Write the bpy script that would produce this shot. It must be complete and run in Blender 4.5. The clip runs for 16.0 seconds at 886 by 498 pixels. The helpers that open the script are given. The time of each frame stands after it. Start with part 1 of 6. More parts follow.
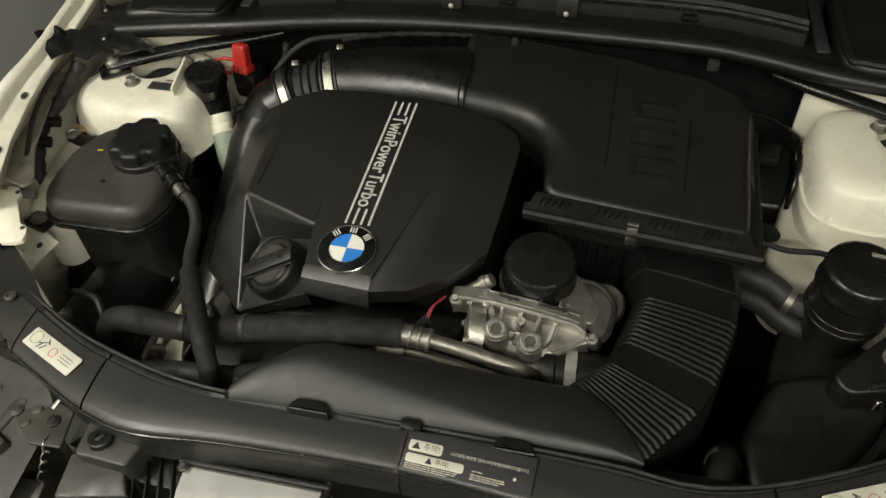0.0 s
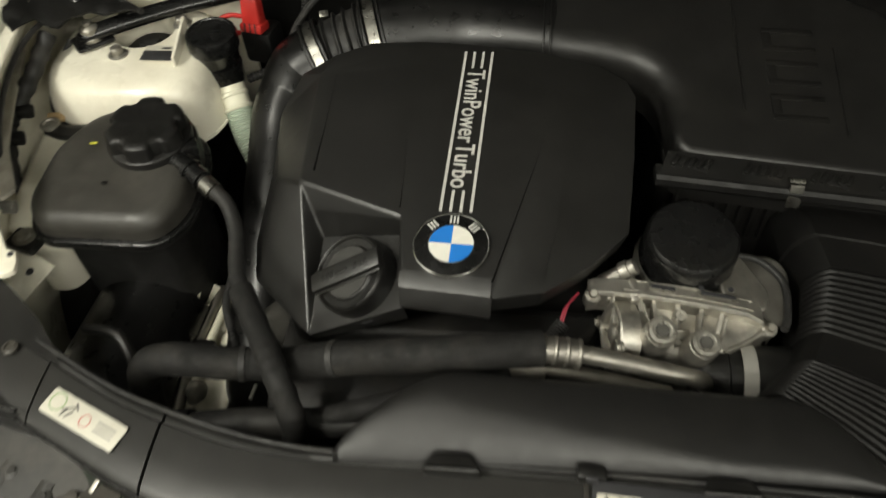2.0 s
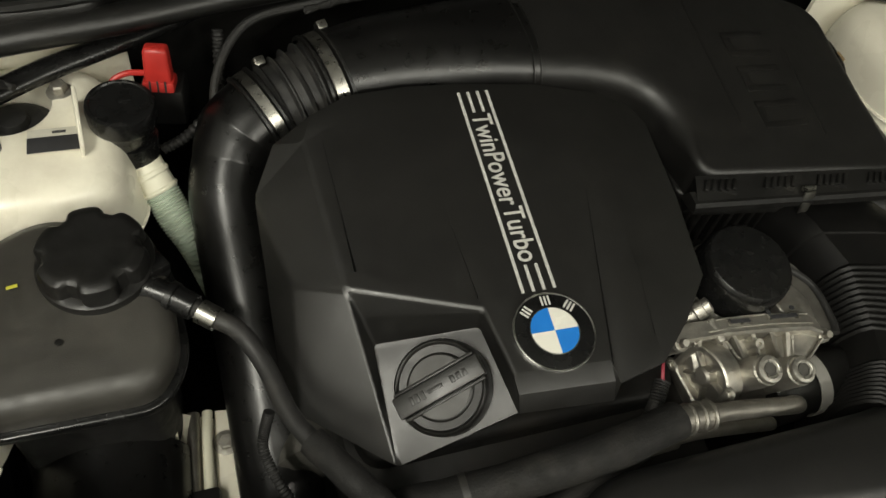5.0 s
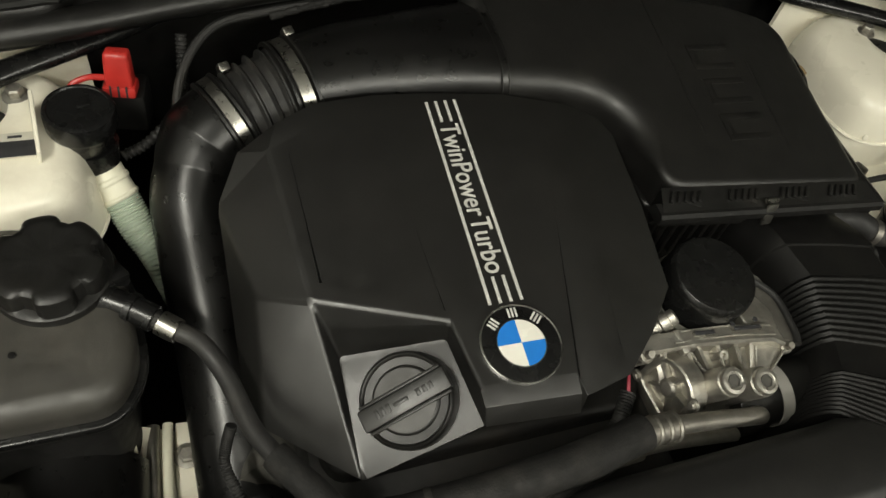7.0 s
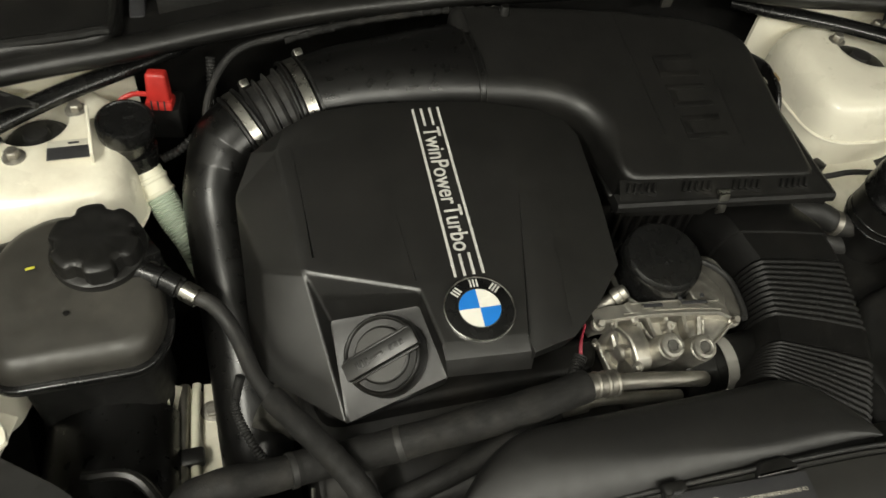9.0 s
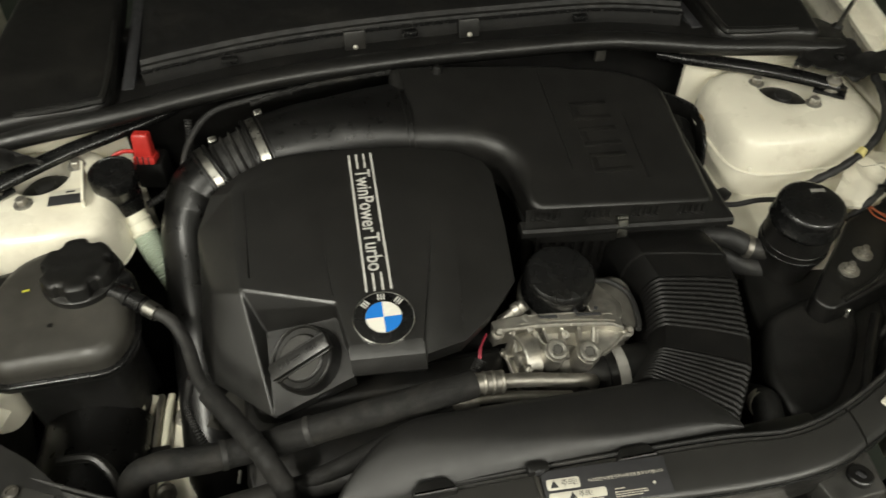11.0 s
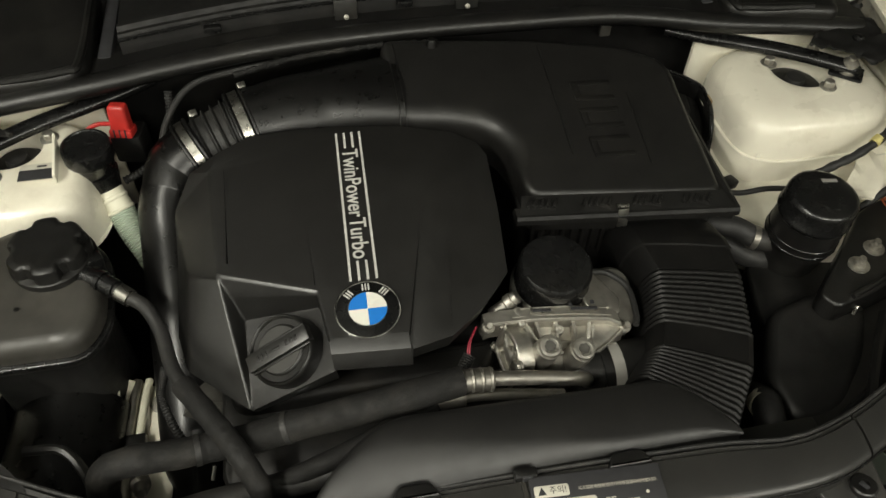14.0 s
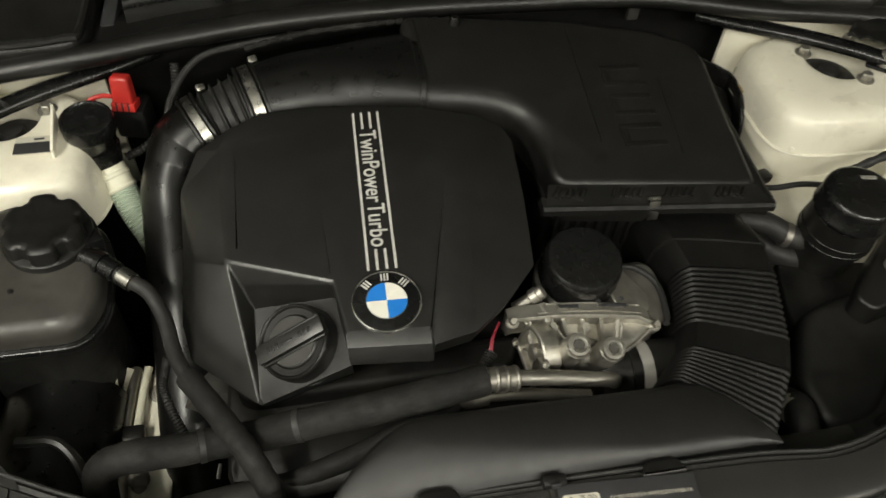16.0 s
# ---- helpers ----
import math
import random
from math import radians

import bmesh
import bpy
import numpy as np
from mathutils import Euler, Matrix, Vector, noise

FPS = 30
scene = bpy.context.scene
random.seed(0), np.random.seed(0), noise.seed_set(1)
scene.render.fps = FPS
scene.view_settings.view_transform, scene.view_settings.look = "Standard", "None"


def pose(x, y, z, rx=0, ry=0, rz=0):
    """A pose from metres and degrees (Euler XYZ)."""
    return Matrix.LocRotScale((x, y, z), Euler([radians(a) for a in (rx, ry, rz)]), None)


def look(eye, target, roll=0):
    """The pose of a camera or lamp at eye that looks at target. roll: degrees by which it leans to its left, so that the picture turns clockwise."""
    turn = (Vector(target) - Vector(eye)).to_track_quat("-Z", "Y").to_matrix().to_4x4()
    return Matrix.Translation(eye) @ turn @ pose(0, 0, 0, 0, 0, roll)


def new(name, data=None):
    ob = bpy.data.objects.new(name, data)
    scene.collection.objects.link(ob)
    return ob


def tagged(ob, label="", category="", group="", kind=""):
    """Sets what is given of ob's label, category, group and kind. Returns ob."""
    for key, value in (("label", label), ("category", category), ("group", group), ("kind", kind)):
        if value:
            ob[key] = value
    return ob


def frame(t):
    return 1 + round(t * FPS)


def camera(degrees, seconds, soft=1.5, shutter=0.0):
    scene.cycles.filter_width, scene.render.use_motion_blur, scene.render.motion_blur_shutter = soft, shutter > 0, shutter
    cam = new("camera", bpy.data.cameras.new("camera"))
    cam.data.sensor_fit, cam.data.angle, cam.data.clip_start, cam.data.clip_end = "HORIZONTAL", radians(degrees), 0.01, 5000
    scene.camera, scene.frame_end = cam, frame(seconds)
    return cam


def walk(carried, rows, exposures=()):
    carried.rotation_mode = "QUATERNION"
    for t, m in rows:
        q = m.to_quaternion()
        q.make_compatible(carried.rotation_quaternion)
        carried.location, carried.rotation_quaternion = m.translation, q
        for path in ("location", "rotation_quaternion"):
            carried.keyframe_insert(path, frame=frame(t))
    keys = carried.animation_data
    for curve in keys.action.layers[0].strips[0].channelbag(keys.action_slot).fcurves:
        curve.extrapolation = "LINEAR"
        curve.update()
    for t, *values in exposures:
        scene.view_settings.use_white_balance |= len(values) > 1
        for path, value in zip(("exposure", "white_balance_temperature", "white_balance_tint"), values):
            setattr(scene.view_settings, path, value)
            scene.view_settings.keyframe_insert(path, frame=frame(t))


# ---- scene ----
cam = camera(59.7, 16.0, shutter=0.5)
PATH = [
    (0, (0.149, -0.617, 1.499), (-0.206, 0.71, 0.046), -3.4),
    (0.5, (0.146, -0.608, 1.496), (-0.21, 0.711, 0.035), -3.6),
    (1, (0.123, -0.594, 1.47), (-0.216, 0.72, 0.001), -3.9),
    (1.5, (0.007, -0.612, 1.434), (-0.276, 0.714, -0.037), -4.3),
    (2, (-0.071, -0.482, 1.376), (-0.275, 0.786, -0.157), -4.3),
    (2.5, (-0.14, -0.365, 1.392), (-0.224, 0.793, -0.237), -3.3),
    (3, (-0.338, -0.337, 1.385), (-0.171, 0.771, -0.272), 2.4),
    (3.5, (-0.402, -0.304, 1.356), (-0.047, 0.74, -0.312), 8.6),
    (4, (-0.401, -0.285, 1.367), (0.059, 0.775, -0.265), 10.5),
    (4.2, (-0.402, -0.283, 1.368), (0.078, 0.787, -0.253), 10.8),
    (6.5, (-0.404, -0.276, 1.37), (0.209, 0.795, -0.205), 15.7),
    (7, (-0.4, -0.272, 1.368), (0.22, 0.79, -0.21), 16.0),
    (7.5, (-0.396, -0.27, 1.369), (0.218, 0.78, -0.218), 15.9),
    (8, (-0.397, -0.273, 1.372), (0.214, 0.778, -0.215), 15.5),
    (8.2, (-0.401, -0.284, 1.383), (0.207, 0.767, -0.206), 15.2),
    (10.3, (-0.21, -0.582, 1.543), (-0.012, 0.767, 0.079), 0.3),
    (10.5, (-0.2, -0.584, 1.544), (0.017, 0.764, 0.083), -0.0),
    (11, (-0.189, -0.574, 1.54), (0.092, 0.756, 0.073), 0.5),
    (11.5, (-0.154, -0.566, 1.539), (0.257, 0.719, 0.063), 2.6),
    (12, (-0.143, -0.553, 1.531), (0.347, 0.693, 0.045), 4.5),
    (12.5, (-0.157, -0.541, 1.531), (0.242, 0.724, 0.034), 3.4),
    (13, (-0.164, -0.53, 1.524), (0.14, 0.752, 0.02), 2.0),
    (13.5, (-0.164, -0.523, 1.523), (0.108, 0.751, 0.005), 1.5),
    (14, (-0.165, -0.522, 1.52), (0.103, 0.742, -0.006), 1.7),
    (14.5, (-0.169, -0.524, 1.519), (0.104, 0.734, -0.012), 1.9),
    (15, (-0.17, -0.524, 1.521), (0.107, 0.729, -0.013), 2.1),
    (15.5, (-0.172, -0.522, 1.521), (0.114, 0.729, -0.013), 2.5),
    (16, (-0.195, -0.479, 1.481), (0.095, 0.753, -0.067), 4.2),
]
walk(cam, [(t, look(eye, target, roll)) for t, eye, target, roll in PATH], [(0.0, -0.12), (1.0, -0.10), (1.6, 0.0), (2.4, -0.05), (3.0, 0.15), (3.5, 0.0), (4.0, -0.22), (6.5, -0.12), (8.0, 0.0), (10.5, 0.2), (11.5, 0.02), (13.5, -0.05), (15.0, 0.03), (16.0, 0.0)])

# ---- light and exposure ----
world = bpy.data.worlds.new("garage_air")
world.use_nodes = True
world.node_tree.nodes["Background"].inputs[0].default_value = (0.9, 0.95, 1.0, 1)
world.node_tree.nodes["Background"].inputs[1].default_value = 0.01
scene.world = world


def tube_lamp(x, y, z, sx, sy, watts, colour=(1.0, 0.972, 0.855)):
    """A bare fluorescent tube: light down into the garage and up on to the ceiling."""
    for aim, share in ((0.0, 1.0), (4.0, 0.55)):
        data = bpy.data.lights.new("ceiling_lamp", "AREA")
        data.shape, data.size, data.size_y, data.energy, data.color = "RECTANGLE", sx, sy, watts * share, colour
        new("ceiling_lamp", data).matrix_world = look((x, y, z + (0.02 if aim else 0.0)), (x, y + 0.01, aim))


tube_lamp(0.15, -1.9, 2.30, 1.2, 0.10, 33)
tube_lamp(1.7, -2.0, 2.30, 1.2, 0.10, 32)
tube_lamp(-1.2, -0.95, 2.30, 0.10, 1.2, 34)


# ---- materials ----
def material(name, base, rough=0.5, metal=0.0, var=0.25, scale=30.0, grain=0.0, grain_scale=900.0,
             dirt=None, dirt_amount=0.0, dirt_scale=9.0, rough_var=0.12, coat=0.0, spec=0.5, transmission=0.0):
    m = bpy.data.materials.new(name)
    m.use_nodes = True
    nt = m.node_tree
    n, l = nt.nodes, nt.links
    bsdf = n["Principled BSDF"]
    tc = n.new("ShaderNodeTexCoord")
    big = n.new("ShaderNodeTexNoise")
    big.inputs["Scale"].default_value, big.inputs["Detail"].default_value = scale, 6
    l.new(tc.outputs["Object"], big.inputs["Vector"])
    ramp = n.new("ShaderNodeMapRange")
    ramp.inputs[1].default_value, ramp.inputs[2].default_value = 0.3, 0.7
    ramp.inputs[3].default_value, ramp.inputs[4].default_value = 1 - var, 1 + var
    l.new(big.outputs["Fac"], ramp.inputs[0])
    tint = n.new("ShaderNodeVectorMath")
    tint.operation = "SCALE"
    tint.inputs[0].default_value = base
    l.new(ramp.outputs[0], tint.inputs["Scale"])
    colour = tint.outputs[0]
    if dirt:
        spots = n.new("ShaderNodeTexNoise")
        spots.inputs["Scale"].default_value, spots.inputs["Detail"].default_value, spots.inputs["Roughness"].default_value = dirt_scale, 9, 0.65
        l.new(tc.outputs["Object"], spots.inputs["Vector"])
        cut = n.new("ShaderNodeMapRange")
        cut.inputs[1].default_value, cut.inputs[2].default_value = 0.5, 0.78
        cut.inputs[3].default_value, cut.inputs[4].default_value = 0.0, dirt_amount
        l.new(spots.outputs["Fac"], cut.inputs[0])
        mix = n.new("ShaderNodeMix")
        mix.data_type = "RGBA"
        l.new(cut.outputs[0], mix.inputs["Factor"])
        l.new(colour, mix.inputs["A"])
        mix.inputs["B"].default_value = (*dirt, 1)
        colour = mix.outputs["Result"]
    l.new(colour, bsdf.inputs["Base Color"])
    rr = n.new("ShaderNodeMapRange")
    rr.inputs[1].default_value, rr.inputs[2].default_value = 0.3, 0.7
    rr.inputs[3].default_value, rr.inputs[4].default_value = max(rough - rough_var, 0.03), min(rough + rough_var, 1)
    fine = n.new("ShaderNodeTexNoise")
    fine.inputs["Scale"].default_value, fine.inputs["Detail"].default_value = scale * 2.3, 8
    l.new(tc.outputs["Object"], fine.inputs["Vector"])
    l.new(fine.outputs["Fac"], rr.inputs[0])
    l.new(rr.outputs[0], bsdf.inputs["Roughness"])
    bsdf.inputs["Metallic"].default_value = metal
    bsdf.inputs["Specular IOR Level"].default_value = spec
    bsdf.inputs["Coat Weight"].default_value = coat
    bsdf.inputs["Transmission Weight"].default_value = transmission
    if grain:
        g = n.new("ShaderNodeTexNoise")
        g.inputs["Scale"].default_value, g.inputs["Detail"].default_value = grain_scale, 3
        l.new(tc.outputs["Object"], g.inputs["Vector"])
        bump = n.new("ShaderNodeBump")
        bump.inputs["Strength"].default_value, bump.inputs["Distance"].default_value = grain, 0.001
        l.new(g.outputs["Fac"], bump.inputs["Height"])
        l.new(bump.outputs[0], bsdf.inputs["Normal"])
    return m


DUST = (0.16, 0.145, 0.12)
M_COVER = material("satin_black_plastic", (0.0105, 0.0102, 0.0094), 0.38, spec=0.8, grain=0.10, grain_scale=1400, dirt=DUST, dirt_amount=0.025, dirt_scale=14, var=0.15, rough_var=0.05)
M_BLACK = material("moulded_black_plastic", (0.0072, 0.0070, 0.0065), 0.37, grain=0.18, dirt=DUST, dirt_amount=0.06, dirt_scale=11, var=0.25, rough_var=0.07)
M_LID = material("worn_lid_plastic", (0.0100, 0.0097, 0.0090), 0.40, grain=0.16, dirt=DUST, dirt_amount=0.05, dirt_scale=11, var=0.2, rough_var=0.06)
M_RIB = material("ribbed_moulded_plastic", (0.0050, 0.0048, 0.0045), 0.50, grain=0.12, dirt=DUST, dirt_amount=0.03, dirt_scale=13, var=0.15, rough_var=0.05, spec=0.30)
# dusty black plastic, base lifted to put the flare haze into its colour
M_LAMPCASE = material("hazed_lamp_case_plastic", (0.026, 0.0255, 0.0235), 0.42, grain=0.15, dirt=DUST, dirt_amount=0.30, dirt_scale=16, var=0.3)
M_DUSTY = material("dusty_black_plastic", (0.014, 0.0137, 0.0128), 0.40, grain=0.15, dirt=DUST, dirt_amount=0.18, dirt_scale=10, var=0.3)
M_SATIN = material("worn_satin_black_plastic", (0.020, 0.0196, 0.0182), 0.36, grain=0.12, grain_scale=1100, dirt=DUST, dirt_amount=0.04, dirt_scale=8, var=0.1, rough_var=0.035, spec=0.6)
M_GLOSS = material("smooth_black_plastic", (0.007, 0.007, 0.007), 0.26, grain=0.05, dirt=DUST, dirt_amount=0.03, dirt_scale=16, rough_var=0.05)
M_TANK = material("dusty_tank_plastic", (0.038, 0.036, 0.031), 0.46, grain=0.15, dirt=DUST, dirt_amount=0.30, dirt_scale=7, var=0.2)
M_MATT = material("matt_black_plastic", (0.0062, 0.0060, 0.0056), 0.55, grain=0.2, dirt=DUST, dirt_amount=0.06, dirt_scale=12, var=0.2, spec=0.35)
M_PLATE = material("blackened_steel_plate", (0.050, 0.047, 0.041), 0.42, metal=0.3, var=0.3, scale=25, grain=0.2, grain_scale=500, dirt=(0.11, 0.10, 0.08), dirt_amount=0.5, dirt_scale=22)
M_PIPE = material("smooth_blow_moulded_plastic", (0.0045, 0.0044, 0.0042), 0.30, grain=0.06, dirt=DUST, dirt_amount=0.02, dirt_scale=14, var=0.15, rough_var=0.04, spec=0.44)
M_SCOOP = material("satin_blow_moulded_plastic", (0.0056, 0.0054, 0.0050), 0.50, grain=0.10, grain_scale=1200, dirt=DUST, dirt_amount=0.03, dirt_scale=9, var=0.15, rough_var=0.05, spec=0.7)
M_RUBBER = material("black_rubber", (0.014, 0.0137, 0.0132), 0.6, grain=0.25, grain_scale=600, dirt=DUST, dirt_amount=0.18, dirt_scale=18)
M_FOAM = material("foam_sleeve", (0.0085, 0.0082, 0.0076), 0.75, spec=0.35, grain=0.5, grain_scale=500, dirt=DUST, dirt_amount=0.12, dirt_scale=22)
M_PAINT = material("cream_white_paint", (0.82, 0.785, 0.655), 0.30, var=0.05, scale=7, dirt=(0.42, 0.36, 0.25), dirt_amount=0.38, dirt_scale=12, coat=0.25, rough_var=0.1)
M_SEALER = material("brushed_seam_sealer", (0.77, 0.735, 0.615), 0.48, var=0.06, scale=40, grain=0.5, grain_scale=160, dirt=(0.42, 0.37, 0.28), dirt_amount=0.3)
M_ALU = material("cast_aluminium", (0.50, 0.480, 0.43), 0.44, metal=0.92, var=0.25, scale=60, grain=0.4, grain_scale=600, dirt=(0.09, 0.08, 0.065), dirt_amount=0.70, dirt_scale=30)
M_PLUG = material("turned_aluminium", (0.52, 0.50, 0.45), 0.36, metal=0.95, var=0.12, scale=80, grain=0.15, dirt=(0.12, 0.10, 0.08), dirt_amount=0.35, dirt_scale=50)
M_TUBE = material("drawn_aluminium_tube", (0.29, 0.275, 0.245), 0.50, metal=0.95, var=0.15, scale=50, grain=0.1, dirt=(0.22, 0.2, 0.16), dirt_amount=0.15, dirt_scale=60)
M_STEEL = material("bright_steel_band", (0.40, 0.39, 0.355), 0.30, metal=1.0, rough_var=0.05, var=0.10, scale=70, dirt=(0.2, 0.17, 0.12), dirt_amount=0.05, dirt_scale=40)
M_ZINC = material("dull_zinc_bolt", (0.35, 0.335, 0.295), 0.5, metal=0.8, var=0.25, scale=90, dirt=(0.13, 0.1, 0.07), dirt_amount=0.6, dirt_scale=50)
M_CHROME = material("chrome", (0.8, 0.79, 0.76), 0.12, metal=1.0, var=0.05, rough_var=0.04)
M_RED = material("red_plastic", (0.46, 0.028, 0.022), 0.38, var=0.12, scale=40, grain=0.1, dirt=(0.2, 0.03, 0.02), dirt_amount=0.3, dirt_scale=25)
M_REDWIRE = material("pink_red_wire", (0.30, 0.025, 0.045), 0.5)
M_ORANGE = material("orange_brown_wire", (0.30, 0.075, 0.03), 0.55)
M_HOSE_W = material("ivory_plastic_neck", (0.72, 0.70, 0.56), 0.42, var=0.08, dirt=(0.4, 0.36, 0.24), dirt_amount=0.4, dirt_scale=25)
M_HOSE_G = material("pale_green_ribbed_pipe", (0.46, 0.53, 0.43), 0.45, var=0.1, dirt=(0.25, 0.26, 0.19), dirt_amount=0.5, dirt_scale=30)
M_WHITE = material("white_print", (0.54, 0.535, 0.50), 0.45, var=0.04)
M_BLUE = material("blue_enamel", (0.02, 0.19, 0.62), 0.18, var=0.05, coat=0.5)
M_ENAMEL = material("white_enamel", (0.78, 0.76, 0.68), 0.18, var=0.04, coat=0.5)
M_INK = material("dark_ink", (0.03, 0.03, 0.032), 0.5, var=0.05)
M_GREY = material("grey_plate", (0.24, 0.232, 0.212), 0.42, var=0.12, scale=20, grain=0.1, dirt=(0.12, 0.11, 0.09), dirt_amount=0.5, dirt_scale=14)
M_GREYBOX = material("dark_grey_plastic", (0.055, 0.054, 0.050), 0.5, var=0.1, scale=20, grain=0.15, dirt=DUST, dirt_amount=0.15)
M_GREYCAP = material("worn_grey_black_plastic", (0.040, 0.039, 0.036), 0.45, var=0.12, scale=40, grain=0.15)
M_FLAP = material("dusty_grey_rubber_sheet", (0.30, 0.28, 0.235), 0.6, var=0.3, scale=30, grain=0.3, grain_scale=300, dirt=(0.06, 0.057, 0.05), dirt_amount=0.6, dirt_scale=20)
M_STICKER = material("paper_sticker", (0.56, 0.54, 0.46), 0.5, var=0.06, scale=50, dirt=(0.35, 0.32, 0.24), dirt_amount=0.4, dirt_scale=40)
M_PRINT = material("faded_pale_grey", (0.50, 0.47, 0.39), 0.5, var=0.2, scale=200)
M_GREEN = material("green_print", (0.20, 0.34, 0.12), 0.5)
M_YELLOW = material("yellow_paint_mark", (0.62, 0.60, 0.06), 0.5)
M_YELLOWTAPE = material("faded_yellow_tape", (0.60, 0.52, 0.20), 0.55, var=0.2, scale=120)
M_TAN = material("tan_foam_pad", (0.34, 0.24, 0.12), 0.8, grain=0.4, grain_scale=400)
M_CONCRETE = material("painted_concrete_floor", (0.045, 0.055, 0.042), 0.6, var=0.1, scale=3, grain=0.03, grain_scale=300, dirt=(0.03, 0.03, 0.028), dirt_amount=0.5, dirt_scale=2)
M_WALL = material("painted_concrete_wall", (0.62, 0.62, 0.60), 0.7, var=0.06, scale=2, grain=0.3, grain_scale=120)
M_DULL = material("dull_grey_casting", (0.075, 0.072, 0.064), 0.55, metal=0.3, var=0.25, scale=30, grain=0.3, grain_scale=500, dirt=(0.04, 0.035, 0.025), dirt_amount=0.6, dirt_scale=20)
M_CASTGREY = material("grey_cast_cover", (0.125, 0.119, 0.104), 0.5, metal=0.5, var=0.2, scale=40, grain=0.3, grain_scale=500, dirt=(0.05, 0.045, 0.035), dirt_amount=0.5, dirt_scale=30)
# near-black base: on the deep bay parts it stands in for shade
M_DARK = material("near_black_metal", (0.007, 0.0066, 0.006), 0.6, metal=0.2, var=0.4, scale=25, dirt=(0.03, 0.025, 0.018), dirt_amount=0.5)
M_LENS = material("clear_lamp_cover", (0.10, 0.10, 0.10), 0.12, var=0.1, coat=0.6, dirt=DUST, dirt_amount=0.3)


# ---- mesh helpers ----
def thing(name, at, label, category, group="", kind=""):
    ob = new(name)
    ob.empty_display_size = 0.02
    ob.location = at
    return tagged(ob, label, category, group, kind)


def part(name, bm, mat, parent=None, label="", angle=32):
    bmesh.ops.recalc_face_normals(bm, faces=bm.faces)
    me = bpy.data.meshes.new(name)
    bm.to_mesh(me)
    bm.free()
    me.materials.append(mat)
    me.polygons.foreach_set("use_smooth", [True] * len(me.polygons))
    me.set_sharp_from_angle(angle=radians(angle))
    ob = new(name, me)
    if parent:
        ob.parent = parent
        if parent.type == "EMPTY":
            ob.matrix_parent_inverse = Matrix.Translation(-parent.location)
    if label:
        tagged(ob, label)
    return ob


def smooth_line(points, n=6):
    p = [Vector(q) for q in points]
    if len(p) < 3:
        return p
    p = [2 * p[0] - p[1]] + p + [2 * p[-1] - p[-2]]
    out = []
    for i in range(1, len(p) - 2):
        a, b, c, d = p[i - 1:i + 3]
        for k in range(n):
            t = k / n
            out.append(0.5 * (2 * b + (c - a) * t + (2 * a - 5 * b + 4 * c - d) * t * t + (3 * b - a - 3 * c + d) * t ** 3))
    return out + [p[-2]]


def loft(rings, bm=None, caps=True, closed=True):
    bm = bm or bmesh.new()
    rows = [[bm.verts.new(v) for v in ring] for ring in rings]
    m = len(rows[0])
    for a, b in zip(rows, rows[1:]):
        for i in range(m if closed else m - 1):
            j = (i + 1) % m
            bm.faces.new((a[i], a[j], b[j], b[i]))
    if caps and closed:
        bm.faces.new(rows[0][::-1])
        bm.faces.new(rows[-1])
    return bm


def frames_along(line, up=(0, 0, 1)):
    out, side = [], None
    for i, p in enumerate(line):
        d = (line[min(i + 1, len(line) - 1)] - line[max(i - 1, 0)]).normalized()
        s = d.cross(Vector(up))
        if s.length < 0.15:
            s = side or d.cross(Vector((1, 0, 0)))
        s = (s - d * s.dot(d)).normalized()
        side = s
        out.append((p, d, s, s.cross(d).normalized()))
    return out


def sweep(points, radius, seg=14, n=6, bm=None, caps=True, up=(0, 0, 1), squash=1.0, straight=False):
    """A pipe along a smooth line. radius: a number, or a function of the share of the way."""
    line = [Vector(p) for p in points] if straight else smooth_line(points, n)
    rings = []
    for i, (p, d, s, u) in enumerate(frames_along(line, up)):
        r = radius(i / (len(line) - 1)) if callable(radius) else radius
        rings.append([p + s * r * math.cos(2 * math.pi * k / seg) + u * r * squash * math.sin(2 * math.pi * k / seg) for k in range(seg)])
    return loft(rings, bm, caps)


def basis(at, normal=(0, 0, 1), up=(0, 1, 0)):
    z = Vector(normal).normalized()
    y = Vector(up)
    y = (y - z * y.dot(z)).normalized()
    x = y.cross(z)
    m = Matrix((x, y, z)).transposed().to_4x4()
    m.translation = at
    return m


def lathe(profile, seg=32, m=None, bm=None, wobble=None, caps=True):
    """Turns (radius, height) pairs round z, laid by m."""
    m = m or Matrix()
    rings = []
    for r, z in profile:
        ring = []
        for k in range(seg):
            a = 2 * math.pi * k / seg
            rr = r * (wobble(a, z) if wobble else 1)
            ring.append(m @ Vector((rr * math.cos(a), rr * math.sin(a), z)))
        rings.append(ring)
    return loft(rings, bm, caps)


def box(size, m=None, bevel=0.003, seg=2, bm=None, taper=1.0):
    sx, sy, sz = (s / 2 for s in size)
    made = bmesh.new()
    v = [made.verts.new((x * (taper if z > 0 else 1), y * (taper if z > 0 else 1), z)) for z in (-sz, sz) for x, y in ((-sx, -sy), (sx, -sy), (sx, sy), (-sx, sy))]
    for f in ((3, 2, 1, 0), (4, 5, 6, 7), (0, 1, 5, 4), (1, 2, 6, 5), (2, 3, 7, 6), (3, 0, 4, 7)):
        made.faces.new([v[i] for i in f])
    if bevel:
        bmesh.ops.bevel(made, geom=made.edges[:], offset=bevel, segments=seg, profile=0.5, affect="EDGES")
    bmesh.ops.transform(made, matrix=m or Matrix(), verts=made.verts)
    return merge(bm, made)


